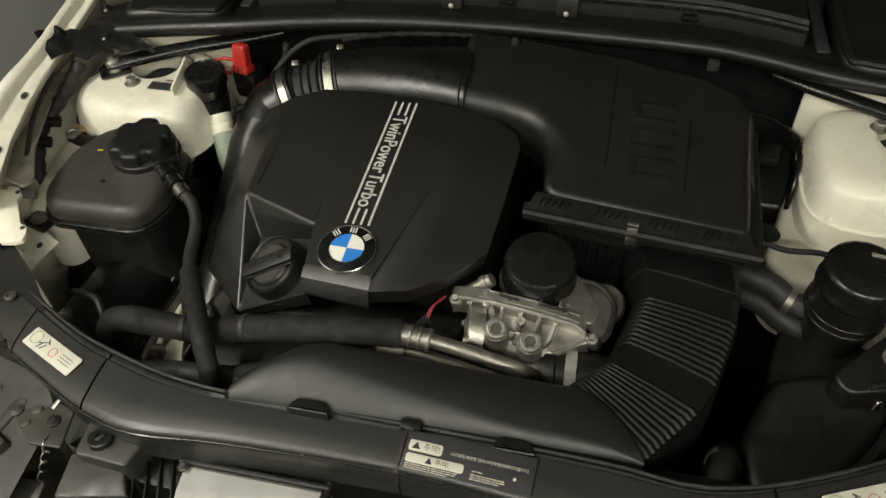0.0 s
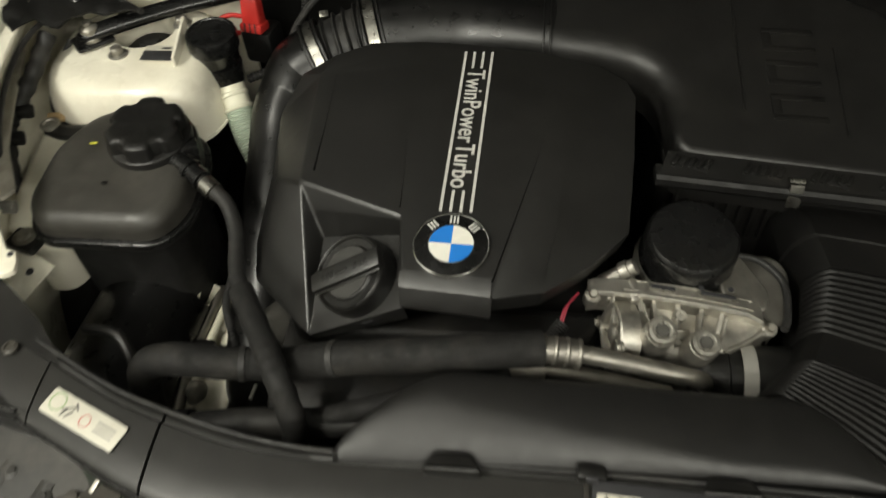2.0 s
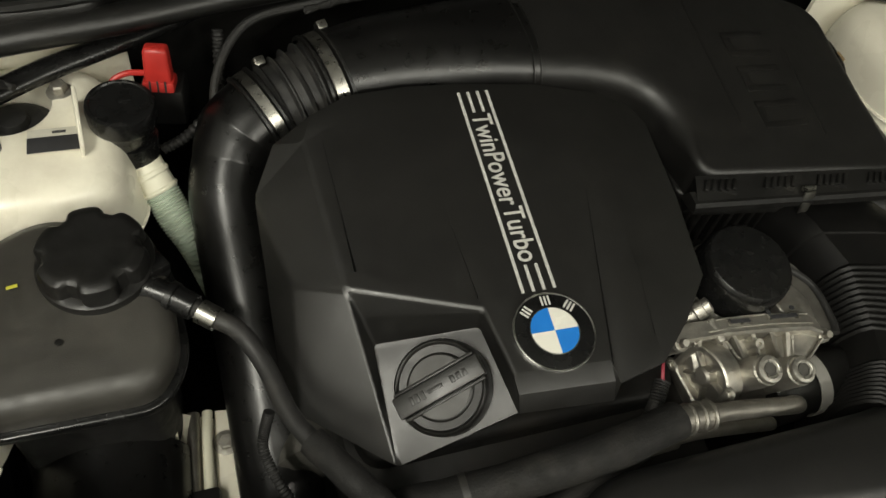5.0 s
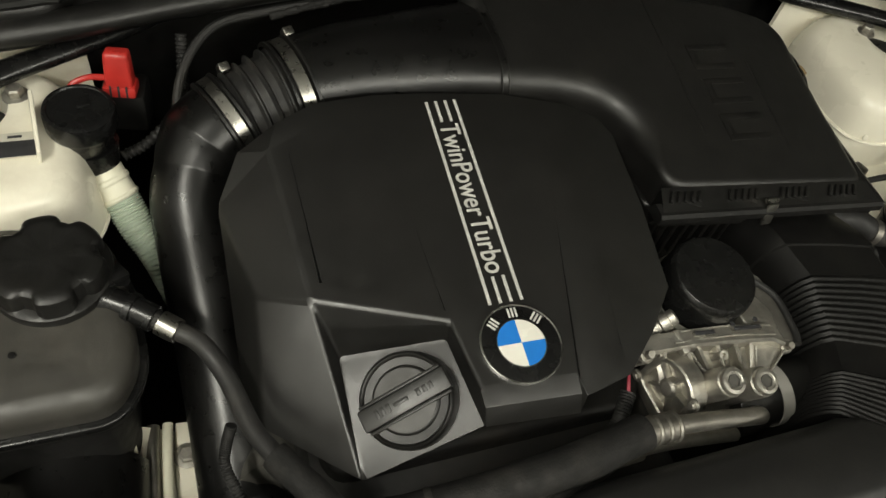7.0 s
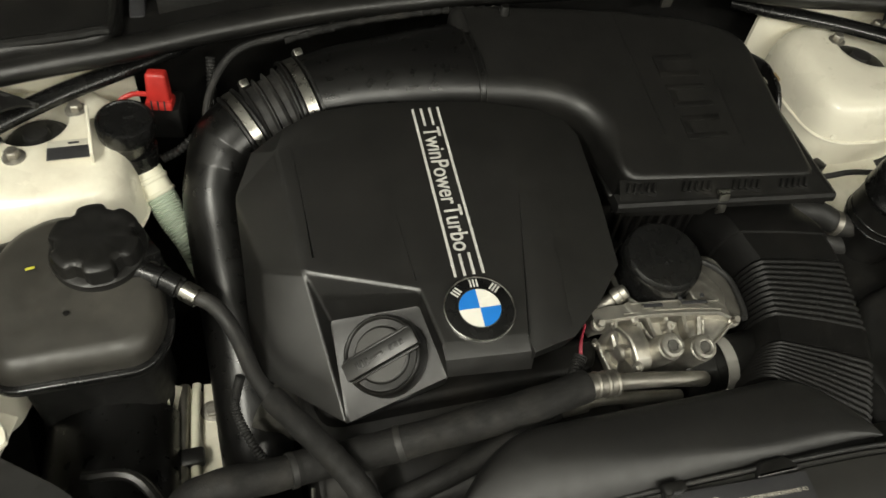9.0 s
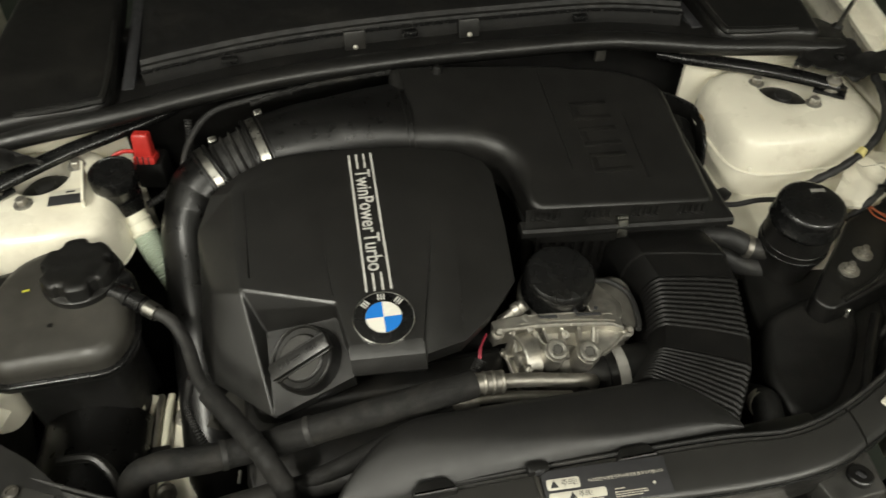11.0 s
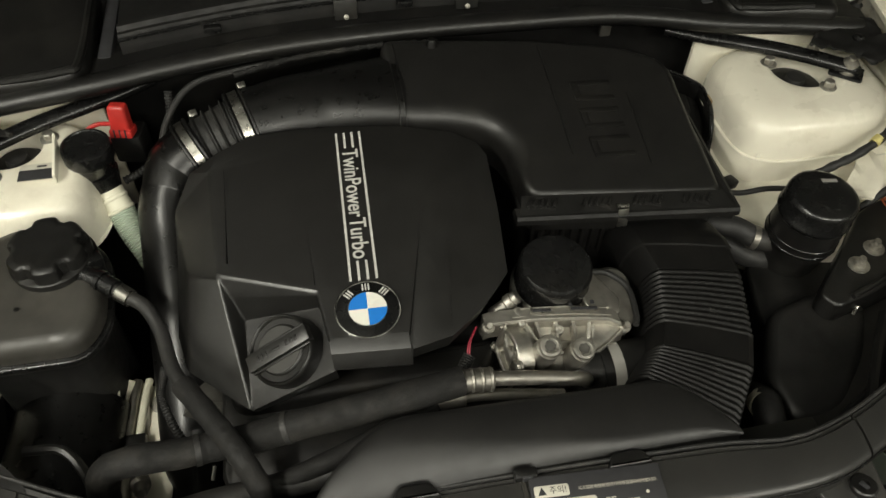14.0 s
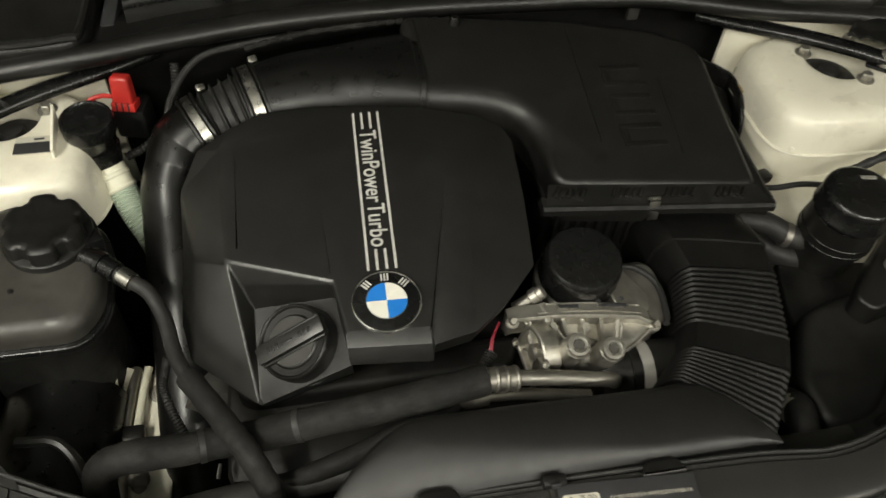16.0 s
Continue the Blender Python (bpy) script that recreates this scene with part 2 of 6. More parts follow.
def merge(bm, made):
    if bm is None:
        return made
    me = bpy.data.meshes.new("joined")
    made.to_mesh(me)
    made.free()
    bm.from_mesh(me)
    bpy.data.meshes.remove(me)
    return bm


def inset_line(outline, d):
    """The closed plan line moved inwards by d; the line runs counter-clockwise."""
    out, n = [], len(outline)
    for i in range(n):
        a, b, c = (Vector(outline[(i + k) % n][:2]) for k in (-1, 0, 1))
        e1, e2 = (b - a).normalized(), (c - b).normalized()
        n1, n2 = Vector((-e1.y, e1.x)), Vector((-e2.y, e2.x))
        mid = (n1 + n2) / max(1 + n1.dot(n2), 0.35)
        out.append(b + mid * d)
    return out


def round_corners(outline, r, n=4):
    out, m = [], len(outline)
    for i in range(m):
        a, b, c = (Vector(outline[(i + k) % m][:2]) for k in (-1, 0, 1))
        ra = min(r, (a - b).length * 0.45, (c - b).length * 0.45)
        p, q = b + (a - b).normalized() * ra, b + (c - b).normalized() * ra
        for k in range(n + 1):
            t = k / n
            out.append((1 - t) ** 2 * p + 2 * t * (1 - t) * b + t * t * q)
    return out


def pillow(outline, top, edge, bottom, steps=4, bm=None, flare=0.0):
    """A solid with that plan, a rounded rim of radius edge under the surface top(x, y), and sides down to bottom."""
    rings = []
    low = inset_line(outline, -flare)
    rings.append([(x, y, bottom(x, y) if callable(bottom) else bottom) for x, y in low])
    for k in range(steps + 1):
        a = math.pi / 2 * k / steps
        line = inset_line(outline, edge * (1 - math.cos(a)))
        rings.append([(x, y, top(x, y) - edge * (1 - math.sin(a))) for x, y in line])
    return loft(rings, bm)


def text_mesh(body, size, m, bm=None, depth=0.0002, bold=0.0):
    curve = bpy.data.curves.new("writing", "FONT")
    curve.body, curve.size, curve.align_x, curve.align_y, curve.extrude, curve.offset, curve.space_word = body, size, "CENTER", "CENTER", depth, bold, 0.3
    ob = new("writing", curve)
    me = bpy.data.meshes.new_from_object(ob.evaluated_get(bpy.context.evaluated_depsgraph_get()))
    bpy.data.objects.remove(ob)
    bpy.data.curves.remove(curve)
    me.transform(m)
    bm = bm or bmesh.new()
    bm.from_mesh(me)
    bpy.data.meshes.remove(me)
    return bm


def hexbolt(at, r=0.009, h=0.008, normal=(0, 0, 1), flange=1.55, bm=None):
    m = basis(at, normal)
    bm = lathe([(r * flange, 0), (r * flange, 0.0018), (r * 1.15, 0.003)], 20, m, bm)
    return lathe([(r, 0.0025), (r, h * 0.85), (r * 0.82, h)], 6, m, bm)


def fitted(parent, at, r=0.009, h=0.008, normal=(0, 0, 1), mat=None, name="bolt"):
    return part(name, hexbolt(at, r, h, normal), mat or M_ZINC, parent)
from mathutils.bvhtree import BVHTree


# ---- the garage ----
def slab(name, size, at, mat, label, category):
    return tagged(part(name, box(size, pose(*at), 0), mat), label, category, kind="structure")


slab("floor", (9.0, 10.0, 0.1), (0, 0.5, -0.05), M_CONCRETE, "dark green painted concrete garage floor", "floor")
slab("ceiling", (9.2, 10.2, 0.12), (0, 0.5, 2.66), M_WALL, "pale painted concrete garage ceiling", "ceiling")
slab("wall_north", (9.0, 0.15, 2.6), (0, 5.57, 1.3), M_WALL, "pale painted concrete garage wall", "wall")
slab("wall_south", (9.0, 0.15, 2.6), (0, -4.57, 1.3), M_WALL, "pale painted concrete garage wall", "wall")
slab("wall_west", (0.15, 10.0, 2.6), (-1.95, 0.5, 1.3), M_WALL, "pale painted concrete garage wall", "wall")
slab("wall_east", (0.15, 10.0, 2.6), (4.57, 0.5, 1.3), M_WALL, "pale painted concrete garage wall", "wall")

# ---- the car's body ----
car = thing("car_body", (0, 0.3, 0), "white car body with the bonnet raised over its engine bay", "car body")


def interp(table, x):
    xs = [r[0] for r in table]
    return [float(np.interp(x, xs, [r[k] for r in table])) for k in range(1, len(table[0]))]


# inner edge of the wing's flange: y, x, z
FLANGE = [(-0.26, 0.590, 0.80), (-0.16, 0.600, 0.82), (-0.082, 0.607, 0.833), (0.013, 0.626, 0.842), (0.07, 0.650, 0.845), (0.18, 0.682, 0.848), (0.29, 0.699, 0.852), (0.47, 0.722, 0.865), (0.75, 0.735, 0.89), (1.0, 0.735, 0.93)]


def wing(sx):
    rings = []
    for i in range(26):
        start = -0.172 if sx > 0 else 0.0
        y = start + i * (1.0 - start) / 25
        x, z = interp(FLANGE, y)
        k = float(np.interp(y, (0.0, 0.07, 0.15, 0.25, 0.4), (1.1, 0.88, 0.68, 0.62, 0.62) if sx > 0 else (1.0, 0.9, 0.75, 0.52, 0.45)))
        rings.append([(sx * (x + dx * k), y, z + dz) for dx, dz in
                      ((0.004, -0.012), (0, -0.002), (0.003, 0.0), (0.030, 0.002), (0.034, 0.005), (0.037, 0.014), (0.044, 0.018), (0.056, 0.020), (0.068, 0.016), (0.080, 0.004), (0.092, -0.03), (0.11, -0.2), (0.11, -0.3),
                       (0.10, -0.3), (0.082, -0.04), (0.06, 0.008), (0.034, -0.008))])
    w = part("wing", loft(rings), M_PAINT, car, "white painted front wing with a drilled inner flange", 40)
    apron = []
    for i in range(22):
        y = (-0.12 if sx > 0 else 0.0) + i * (0.75 if sx > 0 else 0.63) / 21
        x, z = interp(FLANGE, y)
        apron.append([(sx * (x + dx), y, z + dz) for dx, dz in
                      ((0.02, -0.004), (0.006, -0.012), (0.008, -0.018), (0.030, -0.035), (0.045, -0.07), (0.048, -0.11), (0.03, -0.15), (0.01, -0.16), (0.04, -0.19), (0.05, -0.45), (0.08, -0.45), (0.08, -0.06), (0.06, -0.02))])
    part("inner_apron", loft(apron), M_PAINT, car, "white inner wing sheet, scuffed and dusty", 40)
    for y, r in ((0.169, 0.007), (-0.078, 0.008), (-0.126, 0.009)) if sx > 0 else ((0.169, 0.007), (0.05, 0.008)):
        x, z = interp(FLANGE, y)
        m = basis((sx * (x + 0.013 * float(np.interp(y, (0.0, 0.15, 0.25), (1.0, 0.7, 0.55)))), y, z + 0.0022), (0, 0, 1), (sx * 0.25, 1, 0))
        part("flange_hole", lathe([(r * 0.75, 0), (r * 0.75, 0.0015), (r * 0.7, 0.0018)], 20, m @ Matrix.Diagonal((0.8, 1.5, 1, 1))), M_INK, w)
    return w


def tower(sx):
    cx, cy, seg = sx * 0.585, 0.32, 56
    wide = 1.10 if sx < 0 else 1.36

    def ring(a_in, a_out, b_front, b_back, z, dx=0.0, dy=0.0, power=3.2, tip=0.0):
        out = []
        for k in range(seg):
            t = 2 * math.pi * k / seg
            c, s = math.cos(t), math.sin(t)
            pw = power * (1.35 if sx > 0 and power > 2.5 else 1.0)
            px = math.copysign(abs(c) ** (2 / pw), c)
            py = math.copysign(abs(s) ** (2 / pw), s)
            px *= a_out if px > 0 else a_in
            py *= b_back if py > 0 else b_front
            out.append((cx + sx * (px + dx), cy + dy + py, z + tip * py))
        return out
    hx, hy, hr = (0.0, 0.036, 0.040) if sx < 0 else (-0.004, 0.030, 0.047)
    rings = [ring(0.115 * wide, 0.13, 0.125, 0.12, 0.50), ring(0.109 * wide, 0.126, 0.112, 0.112, 0.66), ring(0.105 * wide, 0.123, 0.108, 0.108, 0.705), ring(0.101 * wide, 0.120, 0.104, 0.105, 0.728), ring(0.098 * wide, 0.117, 0.101, 0.102, 0.750),
             ring(0.095 * wide, 0.113, 0.098, 0.099, 0.768), ring(0.091 * wide, 0.109, 0.093, 0.097, 0.780), ring(0.085 * wide, 0.103, 0.087, 0.094, 0.788), ring(0.077 * wide, 0.094, 0.077, 0.089, 0.7925), ring(0.066 * wide, 0.080, 0.060, 0.08, 0.7945, power=2.8),
             ring(0.060, 0.060, 0.03, 0.078, 0.795, power=2.3)] + [ring(r, r, r, r, z, hx, hy, 2) for r, z in ((hr + 0.006, 0.795), (hr + 0.002, 0.7935), (hr, 0.787), (hr, 0.75))]
    if sx < 0:
        rings = rings[2:]
    else:
        rings[3:10] = [ring(a * wide, b, f, k, z) for a, b, f, k, z in ((0.1035, 0.1220, 0.1065, 0.107, 0.728), (0.1020, 0.1205, 0.1045, 0.106, 0.752), (0.0995, 0.1180, 0.1015, 0.104, 0.770), (0.0955, 0.1140, 0.0970, 0.101, 0.782), (0.0895, 0.1075, 0.0900, 0.097, 0.7895), (0.0800, 0.0975, 0.0790, 0.091, 0.7932), (0.0660, 0.0820, 0.0600, 0.081, 0.7947))]
    skin = loft(rings)
    tree = BVHTree.FromBMesh(skin)
    t = part("strut_tower", skin, M_PAINT, car, "white painted suspension tower, dusty on top", 40)
    c = Vector((cx + sx * hx, cy + hy, 0.755))
    part("strut_mount", lathe([(hr - 0.0005, -0.003), (hr - 0.0005, 0.004), (0.03, 0.012), (0.016, 0.014), (0.014, 0.022), (0.004, 0.023)], 28, pose(*c)), M_RUBBER, t, "black rubber strut top mount")
    for x, y, z in ((0.599, 0.297, 0.7945), (0.536, 0.368, 0.793), (0.625, 0.392, 0.792)):
        fitted(t, (sx * x, y, z), 0.0082, 0.012, name="strut_nut")
    if sx < 0:
        for k in range(19):
            x = -0.643 + 0.0049 * k
            hit, nrm, _, _ = tree.ray_cast(Vector((x, 0.257 - 0.004 * k / 18, 1.0)), Vector((0, 0, -1)))
            if hit:
                part("stamped_print", box((0.0012 + 0.0012 * (k % 3 == 1), 0.0062, 0.0003), basis(hit, nrm, (0, 1, 0.4)), 0), M_PRINT, t, "faint grey print bar")
    # overlapping sheet joints and brushed sealer
    lip = [(ring(0.1036 * wide, 0.1220, 0.1068, 0.107, 0.731) if sx > 0 else ring(0.104 * wide, 0.12, 0.1035, 0.104, 0.708))[k] for k in range(seg // 2 - 2, seg)]
    part("seam_sealer", sweep(lip, 0.0035, 8, straight=True, squash=0.6), M_SEALER, t, "thick brushed seam sealer")
    for k, (a, z) in enumerate(((-0.55, 0.752), (-0.7, 0.738))):
        x = cx - sx * 0.075 * wide
        part("dimple", lathe([(0.004, 0), (0.0034, 0.0014), (0.001, 0.0017)], 12, basis((x - sx * 0.012 * k, cy - 0.094, z), (-0.3 * sx, -0.9, 0.4))), M_SEALER, t)
    shelf = [(0.40, 0.20), (0.44, 0.12), (0.52, 0.075), (0.62, 0.06), (0.70, 0.16), (0.72, 0.42), (0.46, 0.42)] if sx > 0 else [(0.60, 0.16), (0.64, 0.06), (0.68, 0.06), (0.70, 0.16), (0.72, 0.42), (0.57, 0.42), (0.57, 0.25)]
    plan = [(sx * x, y) for x, y in shelf]
    plan = plan if sx > 0 else plan[::-1]
    top = (lambda x, y: 0.690 + 0.10 * (abs(x) - 0.5) + 0.08 * (y - 0.2)) if sx > 0 else (lambda x, y: 0.715 + 0.10 * (abs(x) - 0.6))
    part("wing_shelf", pillow(round_corners(plan, 0.02), top, 0.012, 0.60, 4), M_PAINT, car, "cream painted sheet shelf beside the tower")
    return t


for side in (-1, 1):
    wing(side)
    tower(side)

# front wheels, which carry the body
for side in (-1, 1):
    wm_ = basis((side * 0.75, 0.30, 0.315), (side, 0, 0), (0, 0, 1))
    w = part("front_wheel", lathe([(0.20, -0.09), (0.30, -0.10), (0.315, -0.08), (0.3155, 0.08), (0.30, 0.10), (0.21, 0.095), (0.20, 0.07)], 48, wm_, caps=False), M_RUBBER, car, "black front tyre")
    part("rim", lathe([(0.21, -0.08), (0.20, 0.07), (0.18, 0.06), (0.06, 0.05), (0.05, 0.06), (0.01, 0.06)], 40, wm_), M_GREY, w)

# white side panels between the towers and the scuttle
for side in (-1, 1):
    rings = [[(side * x, y, zt), (side * x, y + 0.006, zt), (side * x, y + 0.006, 0.60), (side * x, y, 0.60)] for x, y, zt in (((0.444, 0.440, 0.832), (0.462, 0.426, 0.838)) if side > 0 else ((0.470, 0.421, 0.838),)) + ((0.52, 0.416, 0.838), (0.62, 0.41, 0.836), (0.70, 0.405, 0.834))]
    part("scuttle_side", loft(rings), M_PAINT, car, "white painted sheet behind the tower")

# raised bonnet, above the view, its dark liner towards the engine
bm = box((1.30, 1.06, 0.03), pose(0, 0.75, 0.98) @ pose(0, 0, 0, -68) @ pose(0, -0.53, 0), 0.01)
part("bonnet", bm, M_DUSTY, car, "raised bonnet with a dark liner")

# bulkhead and bay floor, near-black so their colour carries the bay's shade
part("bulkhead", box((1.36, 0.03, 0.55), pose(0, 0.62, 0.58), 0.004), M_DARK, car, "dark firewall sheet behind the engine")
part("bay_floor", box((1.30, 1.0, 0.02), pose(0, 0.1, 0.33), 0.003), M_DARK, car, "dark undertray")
for side in (-1,):
    rail = [(side * 0.47, 0.10, 0.535), (side * 0.475, 0.05, 0.53), (side * 0.485, -0.02, 0.53), (side * 0.48, -0.2, 0.53)]
    part("chassis_rail", sweep(rail, 0.05, 4, up=(0.0, 0, 1)), M_PAINT, car, "cream painted chassis rail")

# ---- scuttle ----
SEAL = [(-0.70, 0.372, 0.838), (-0.58, 0.387, 0.846), (-0.46, 0.402, 0.852), (-0.36, 0.422, 0.855), (-0.22, 0.444, 0.857), (-0.04, 0.452, 0.859), (0.14, 0.451, 0.858), (0.28, 0.446, 0.857), (0.36, 0.432, 0.855), (0.46, 0.405, 0.852), (0.58, 0.39, 0.846), (0.70, 0.374, 0.838)]
cowl = thing("scuttle_panel", (0, 0.5, 0.85), "black plastic scuttle panel below the windscreen", "scuttle panel")
line = smooth_line(SEAL, 6)


def section(p, pts):
    return [(p.x, p.y + dy, p.z + dz) for dy, dz in pts]


part("front_lip", loft([section(p, ((-0.004, -0.006), (0.000, -0.002), (0.010, -0.001), (0.05, 0.006), (0.06, 0.004), (0.11, -0.01), (0.11, -0.02), (0.01, -0.02), (0.0, -0.016))) for p in line]), M_BLACK, cowl)
part("rubber_seal", loft([section(p, [(dy * 1.9 + 0.006, dz * 1.35) for dy, dz in ((-0.006, -0.012), (-0.0085, -0.008), (-0.0095, -0.003), (-0.008, 0.002), (-0.005, 0.0055), (0.0, 0.007), (0.005, 0.0055), (0.008, 0.002), (0.009, -0.004), (0.006, -0.010), (0.0, -0.012))]) for p in line]), M_BLACK, cowl, "satin black rubber bonnet seal", 80)
part("front_wall", loft([section(p, ((0.10, -0.02), (0.11, -0.02), (0.11, -0.30), (0.10, -0.30))) for p in line]), M_MATT, cowl)

# middle filter housing with a ledge and clips
mid = [p for p in line if -0.44 <= p.x <= 0.44]
tray = part("filter_tray", loft([section(p, ((0.045, 0.0), (0.048, 0.030), (0.051, 0.034), (0.056, 0.035), (0.060, 0.041), (0.066, 0.042), (0.072, 0.038), (0.50, 0.075), (0.50, 0.02), (0.1, -0.02))) for p in mid]), M_MATT, cowl, "long black cabin filter housing with a stepped rim")
part("trim_line", loft([section(p, ((0.0425, 0.027), (0.0425, 0.0305), (0.0455, 0.0315), (0.047, 0.028))) for p in mid]), M_GLOSS, tray)
for x in (-0.108, 0.075):
    p = min(line, key=lambda q: abs(q.x - x))
    clip = part("tray_clip", box((0.034, 0.008, 0.030), pose(x, p.y + 0.040, p.z + 0.018, -12), 0.002), M_DUSTY, tray, "black plastic clip")
    box_bm = lathe([(0.004, 0), (0.004, 0.002), (0.002, 0.003)], 12, basis((x, p.y + 0.032, p.z + 0.010), (0, -1, 0.4)))
    part("clip_pin", box_bm, M_ZINC, clip)
for x in (-0.30, -0.02, 0.26):
    p = min(line, key=lambda q: abs(q.x - x))
    part("tray_lug", box((0.024, 0.012, 0.010), pose(x, p.y + 0.041, p.z + 0.018), 0.002), M_GLOSS, tray)

# covers at the ends of the scuttle
for side in (-1, 1):
    plan = [(side * x, y) for x, y in ((0.468, 0.425), (0.495, 0.402), (0.58, 0.395), (0.64, 0.382), (0.66, 0.55), (0.63, 0.75), (0.475, 0.75))]
    if side > 0:
        plan = plan[::1]
    else:
        plan = plan[::-1]
    plan = round_corners(plan, 0.02)
    b = part("end_cover", pillow(plan, lambda x, y: 0.872 + 0.06 * (y - 0.42), 0.012, 0.846), M_BLACK, cowl, "black plastic cover at the end of the scuttle")
    part("cover_rib", sweep([(side * 0.60, 0.402, 0.868), (side * 0.50, 0.409, 0.872), (side * 0.478, 0.43, 0.874), (side * 0.474, 0.60, 0.884)], 0.006, 8), M_BLACK, b)
    # dark bar in place of the shaded gap beside the cover
    part("dark_gap_bar", box((0.02, 0.32, 0.05), pose(side * 0.452, 0.61, 0.835), 0.004), M_INK, b)

def crumpled(outline, height, amp, thick=0.003, seed=0.0, scale=38.0):
    """A sheet of rubber with that plan, creased at random."""
    bm = bmesh.new()
    bm.faces.new([bm.verts.new((x, y, height(x, y))) for x, y in outline])
    bmesh.ops.triangulate(bm, faces=bm.faces[:])
    for _ in range(2):
        bmesh.ops.subdivide_edges(bm, edges=bm.edges[:], cuts=1, use_grid_fill=True)
        bmesh.ops.triangulate(bm, faces=bm.faces[:])
    for v in bm.verts:
        p = Vector((v.co.x * scale, v.co.y * scale, seed))
        v.co.z += amp * (1.0 - 2.0 * abs(noise.noise(p))) + amp * 0.5 * noise.noise(p * 2.3)
        v.co.x += amp * 0.4 * noise.noise(p + Vector((7, 3, 1)))
    bmesh.ops.solidify(bm, geom=bm.faces[:], thickness=thick)
    return bm


# gas strut and rubber gaiter at each corner
for side in (-1, 1):
    g = thing("gas_strut", (side * 0.70, 0.43, 0.84), "thin bonnet gas strut with a bright rod", "gas strut", "bonnet struts")
    part("rod", sweep([(side * 0.70, 0.43, 0.84), (side * 0.70, 0.37, 1.12)], 0.004, 10, straight=True), M_STEEL, g)
    part("cylinder", sweep([(side * 0.70, 0.37, 1.12), (side * 0.70, 0.28, 1.48)], 0.009, 14, straight=True), M_GLOSS, g)
    part("foot", lathe([(0.008, 0), (0.010, 0.004), (0.010, 0.016), (0.006, 0.02)], 16, pose(side * 0.70, 0.43, 0.828)), M_BLACK, g)
    cor = thing("corner_gaiter", (side * 0.66, 0.33, 0.83), "black rubber corner flap over the wing joint", "rubber flap", "corner flaps")
    plan = [(0.611, 0.332), (0.641, 0.311), (0.652, 0.286), (0.676, 0.293), (0.692, 0.283), (0.718, 0.283), (0.747, 0.309), (0.725, 0.324), (0.688, 0.34), (0.694, 0.38), (0.67, 0.403), (0.616, 0.381), (0.583, 0.35)] if side > 0 else [(-0.629, 0.324), (-0.645, 0.308), (-0.653, 0.284), (-0.684, 0.289), (-0.699, 0.261), (-0.736, 0.291), (-0.725, 0.326), (-0.689, 0.349), (-0.688, 0.385), (-0.633, 0.375), (-0.565, 0.331)]
    part("flap", crumpled(plan, lambda x, y: 0.834 + 0.55 * max(0.0, abs(x) - 0.672), 0.008, seed=side), M_MATT, cor, "creased rubber sheet", 55)
    bead = [(x, y, 0.836 + 0.55 * max(0.0, abs(x) - 0.672)) for x, y in plan[-4:]]
    part("bead", sweep(bead, 0.0035, 8), M_RUBBER, cor, "thick rubber edge bead")
    part("push_pin", lathe([(0.009, -0.004), (0.009, 0.003), (0.006, 0.006), (0.001, 0.0065)], 16, pose(side * 0.655, 0.345, 0.842)), M_GLOSS, cor, "black push pin")

# ---- strut braces ----
for side in (-1, 1):
    b = thing("strut_brace", (side * 0.645, 0.34, 0.80), "black tubular brace bolted to the suspension tower", "strut brace", "strut braces")
    pts = [(side * 0.655, 0.312, 0.806), (side * 0.640, 0.320, 0.809), (side * 0.602, 0.344, 0.812), (side * 0.552, 0.376, 0.812), (side * 0.500, 0.403, 0.812), (side * 0.450, 0.431, 0.810), (side * 0.400, 0.464, 0.808)]
    part("tube", sweep(pts, lambda t: 0.0135 if t > 0.12 else 0.008 + 0.046 * t, 16, squash=0.75), M_GLOSS, b, "glossy black painted tube")
    part("end_plate", box((0.05, 0.036, 0.006), pose(side * 0.640, 0.320, 0.8005, 0, 0, side * -38), 0.003), M_GLOSS, b)
    part("end_bolt", lathe([(0.015, 0), (0.015, 0.004), (0.0125, 0.006), (0.0125, 0.016), (0.009, 0.019), (0.006, 0.02), (0.006, 0.024)], 18, pose(side * 0.640, 0.320, 0.8035)), M_ZINC, b)

# ---- engine cover ----
cover = thing("engine_cover", (-0.15, 0.1, 0.70), "satin black plastic engine cover with silver stripes", "engine cover")


def ctop(x, y):
    return 0.80 + 0.09 * y


V = {}
for key, x, y, dz in (("top_l", -0.188, -0.030, -0.0005), ("top_r", -0.099, -0.036, -0.0005), ("edge_m", -0.0965, -0.0575, -0.0015), ("roll_l", -0.187, -0.047, -0.0055), ("roll_r", -0.0985, -0.0530, -0.006), ("nose_l", -0.186, -0.0565, -0.022), ("nose_r", -0.098, -0.0630, -0.024), ("front_r", -0.049, -0.0475, -0.002), ("right_a", -0.005, -0.010, -0.010), ("right", 0.033, 0.032, -0.011), ("right_b", 0.041, 0.12, -0.004),
                      ("rear_r", 0.046, 0.212, -0.002), ("rear_s", 0.037, 0.237, -0.002), ("rear_t", 0.008, 0.258, -0.001), ("rear_u", -0.06, 0.280, -0.001), ("rear_v", -0.145, 0.290, 0.0),
                      ("rear_g", -0.200, 0.293, 0.0), ("rear_w", -0.262, 0.290, -0.001), ("rear_x", -0.303, 0.272, -0.004), ("ridge_t", -0.316, 0.240, -0.005), ("ridge", -0.308, 0.076, -0.005),
                      ("groove", -0.196, 0.033, -0.001), ("crease", -0.031, 0.10, 0.0)):
    V[key] = Vector((x, y, ctop(x, y) + dz))
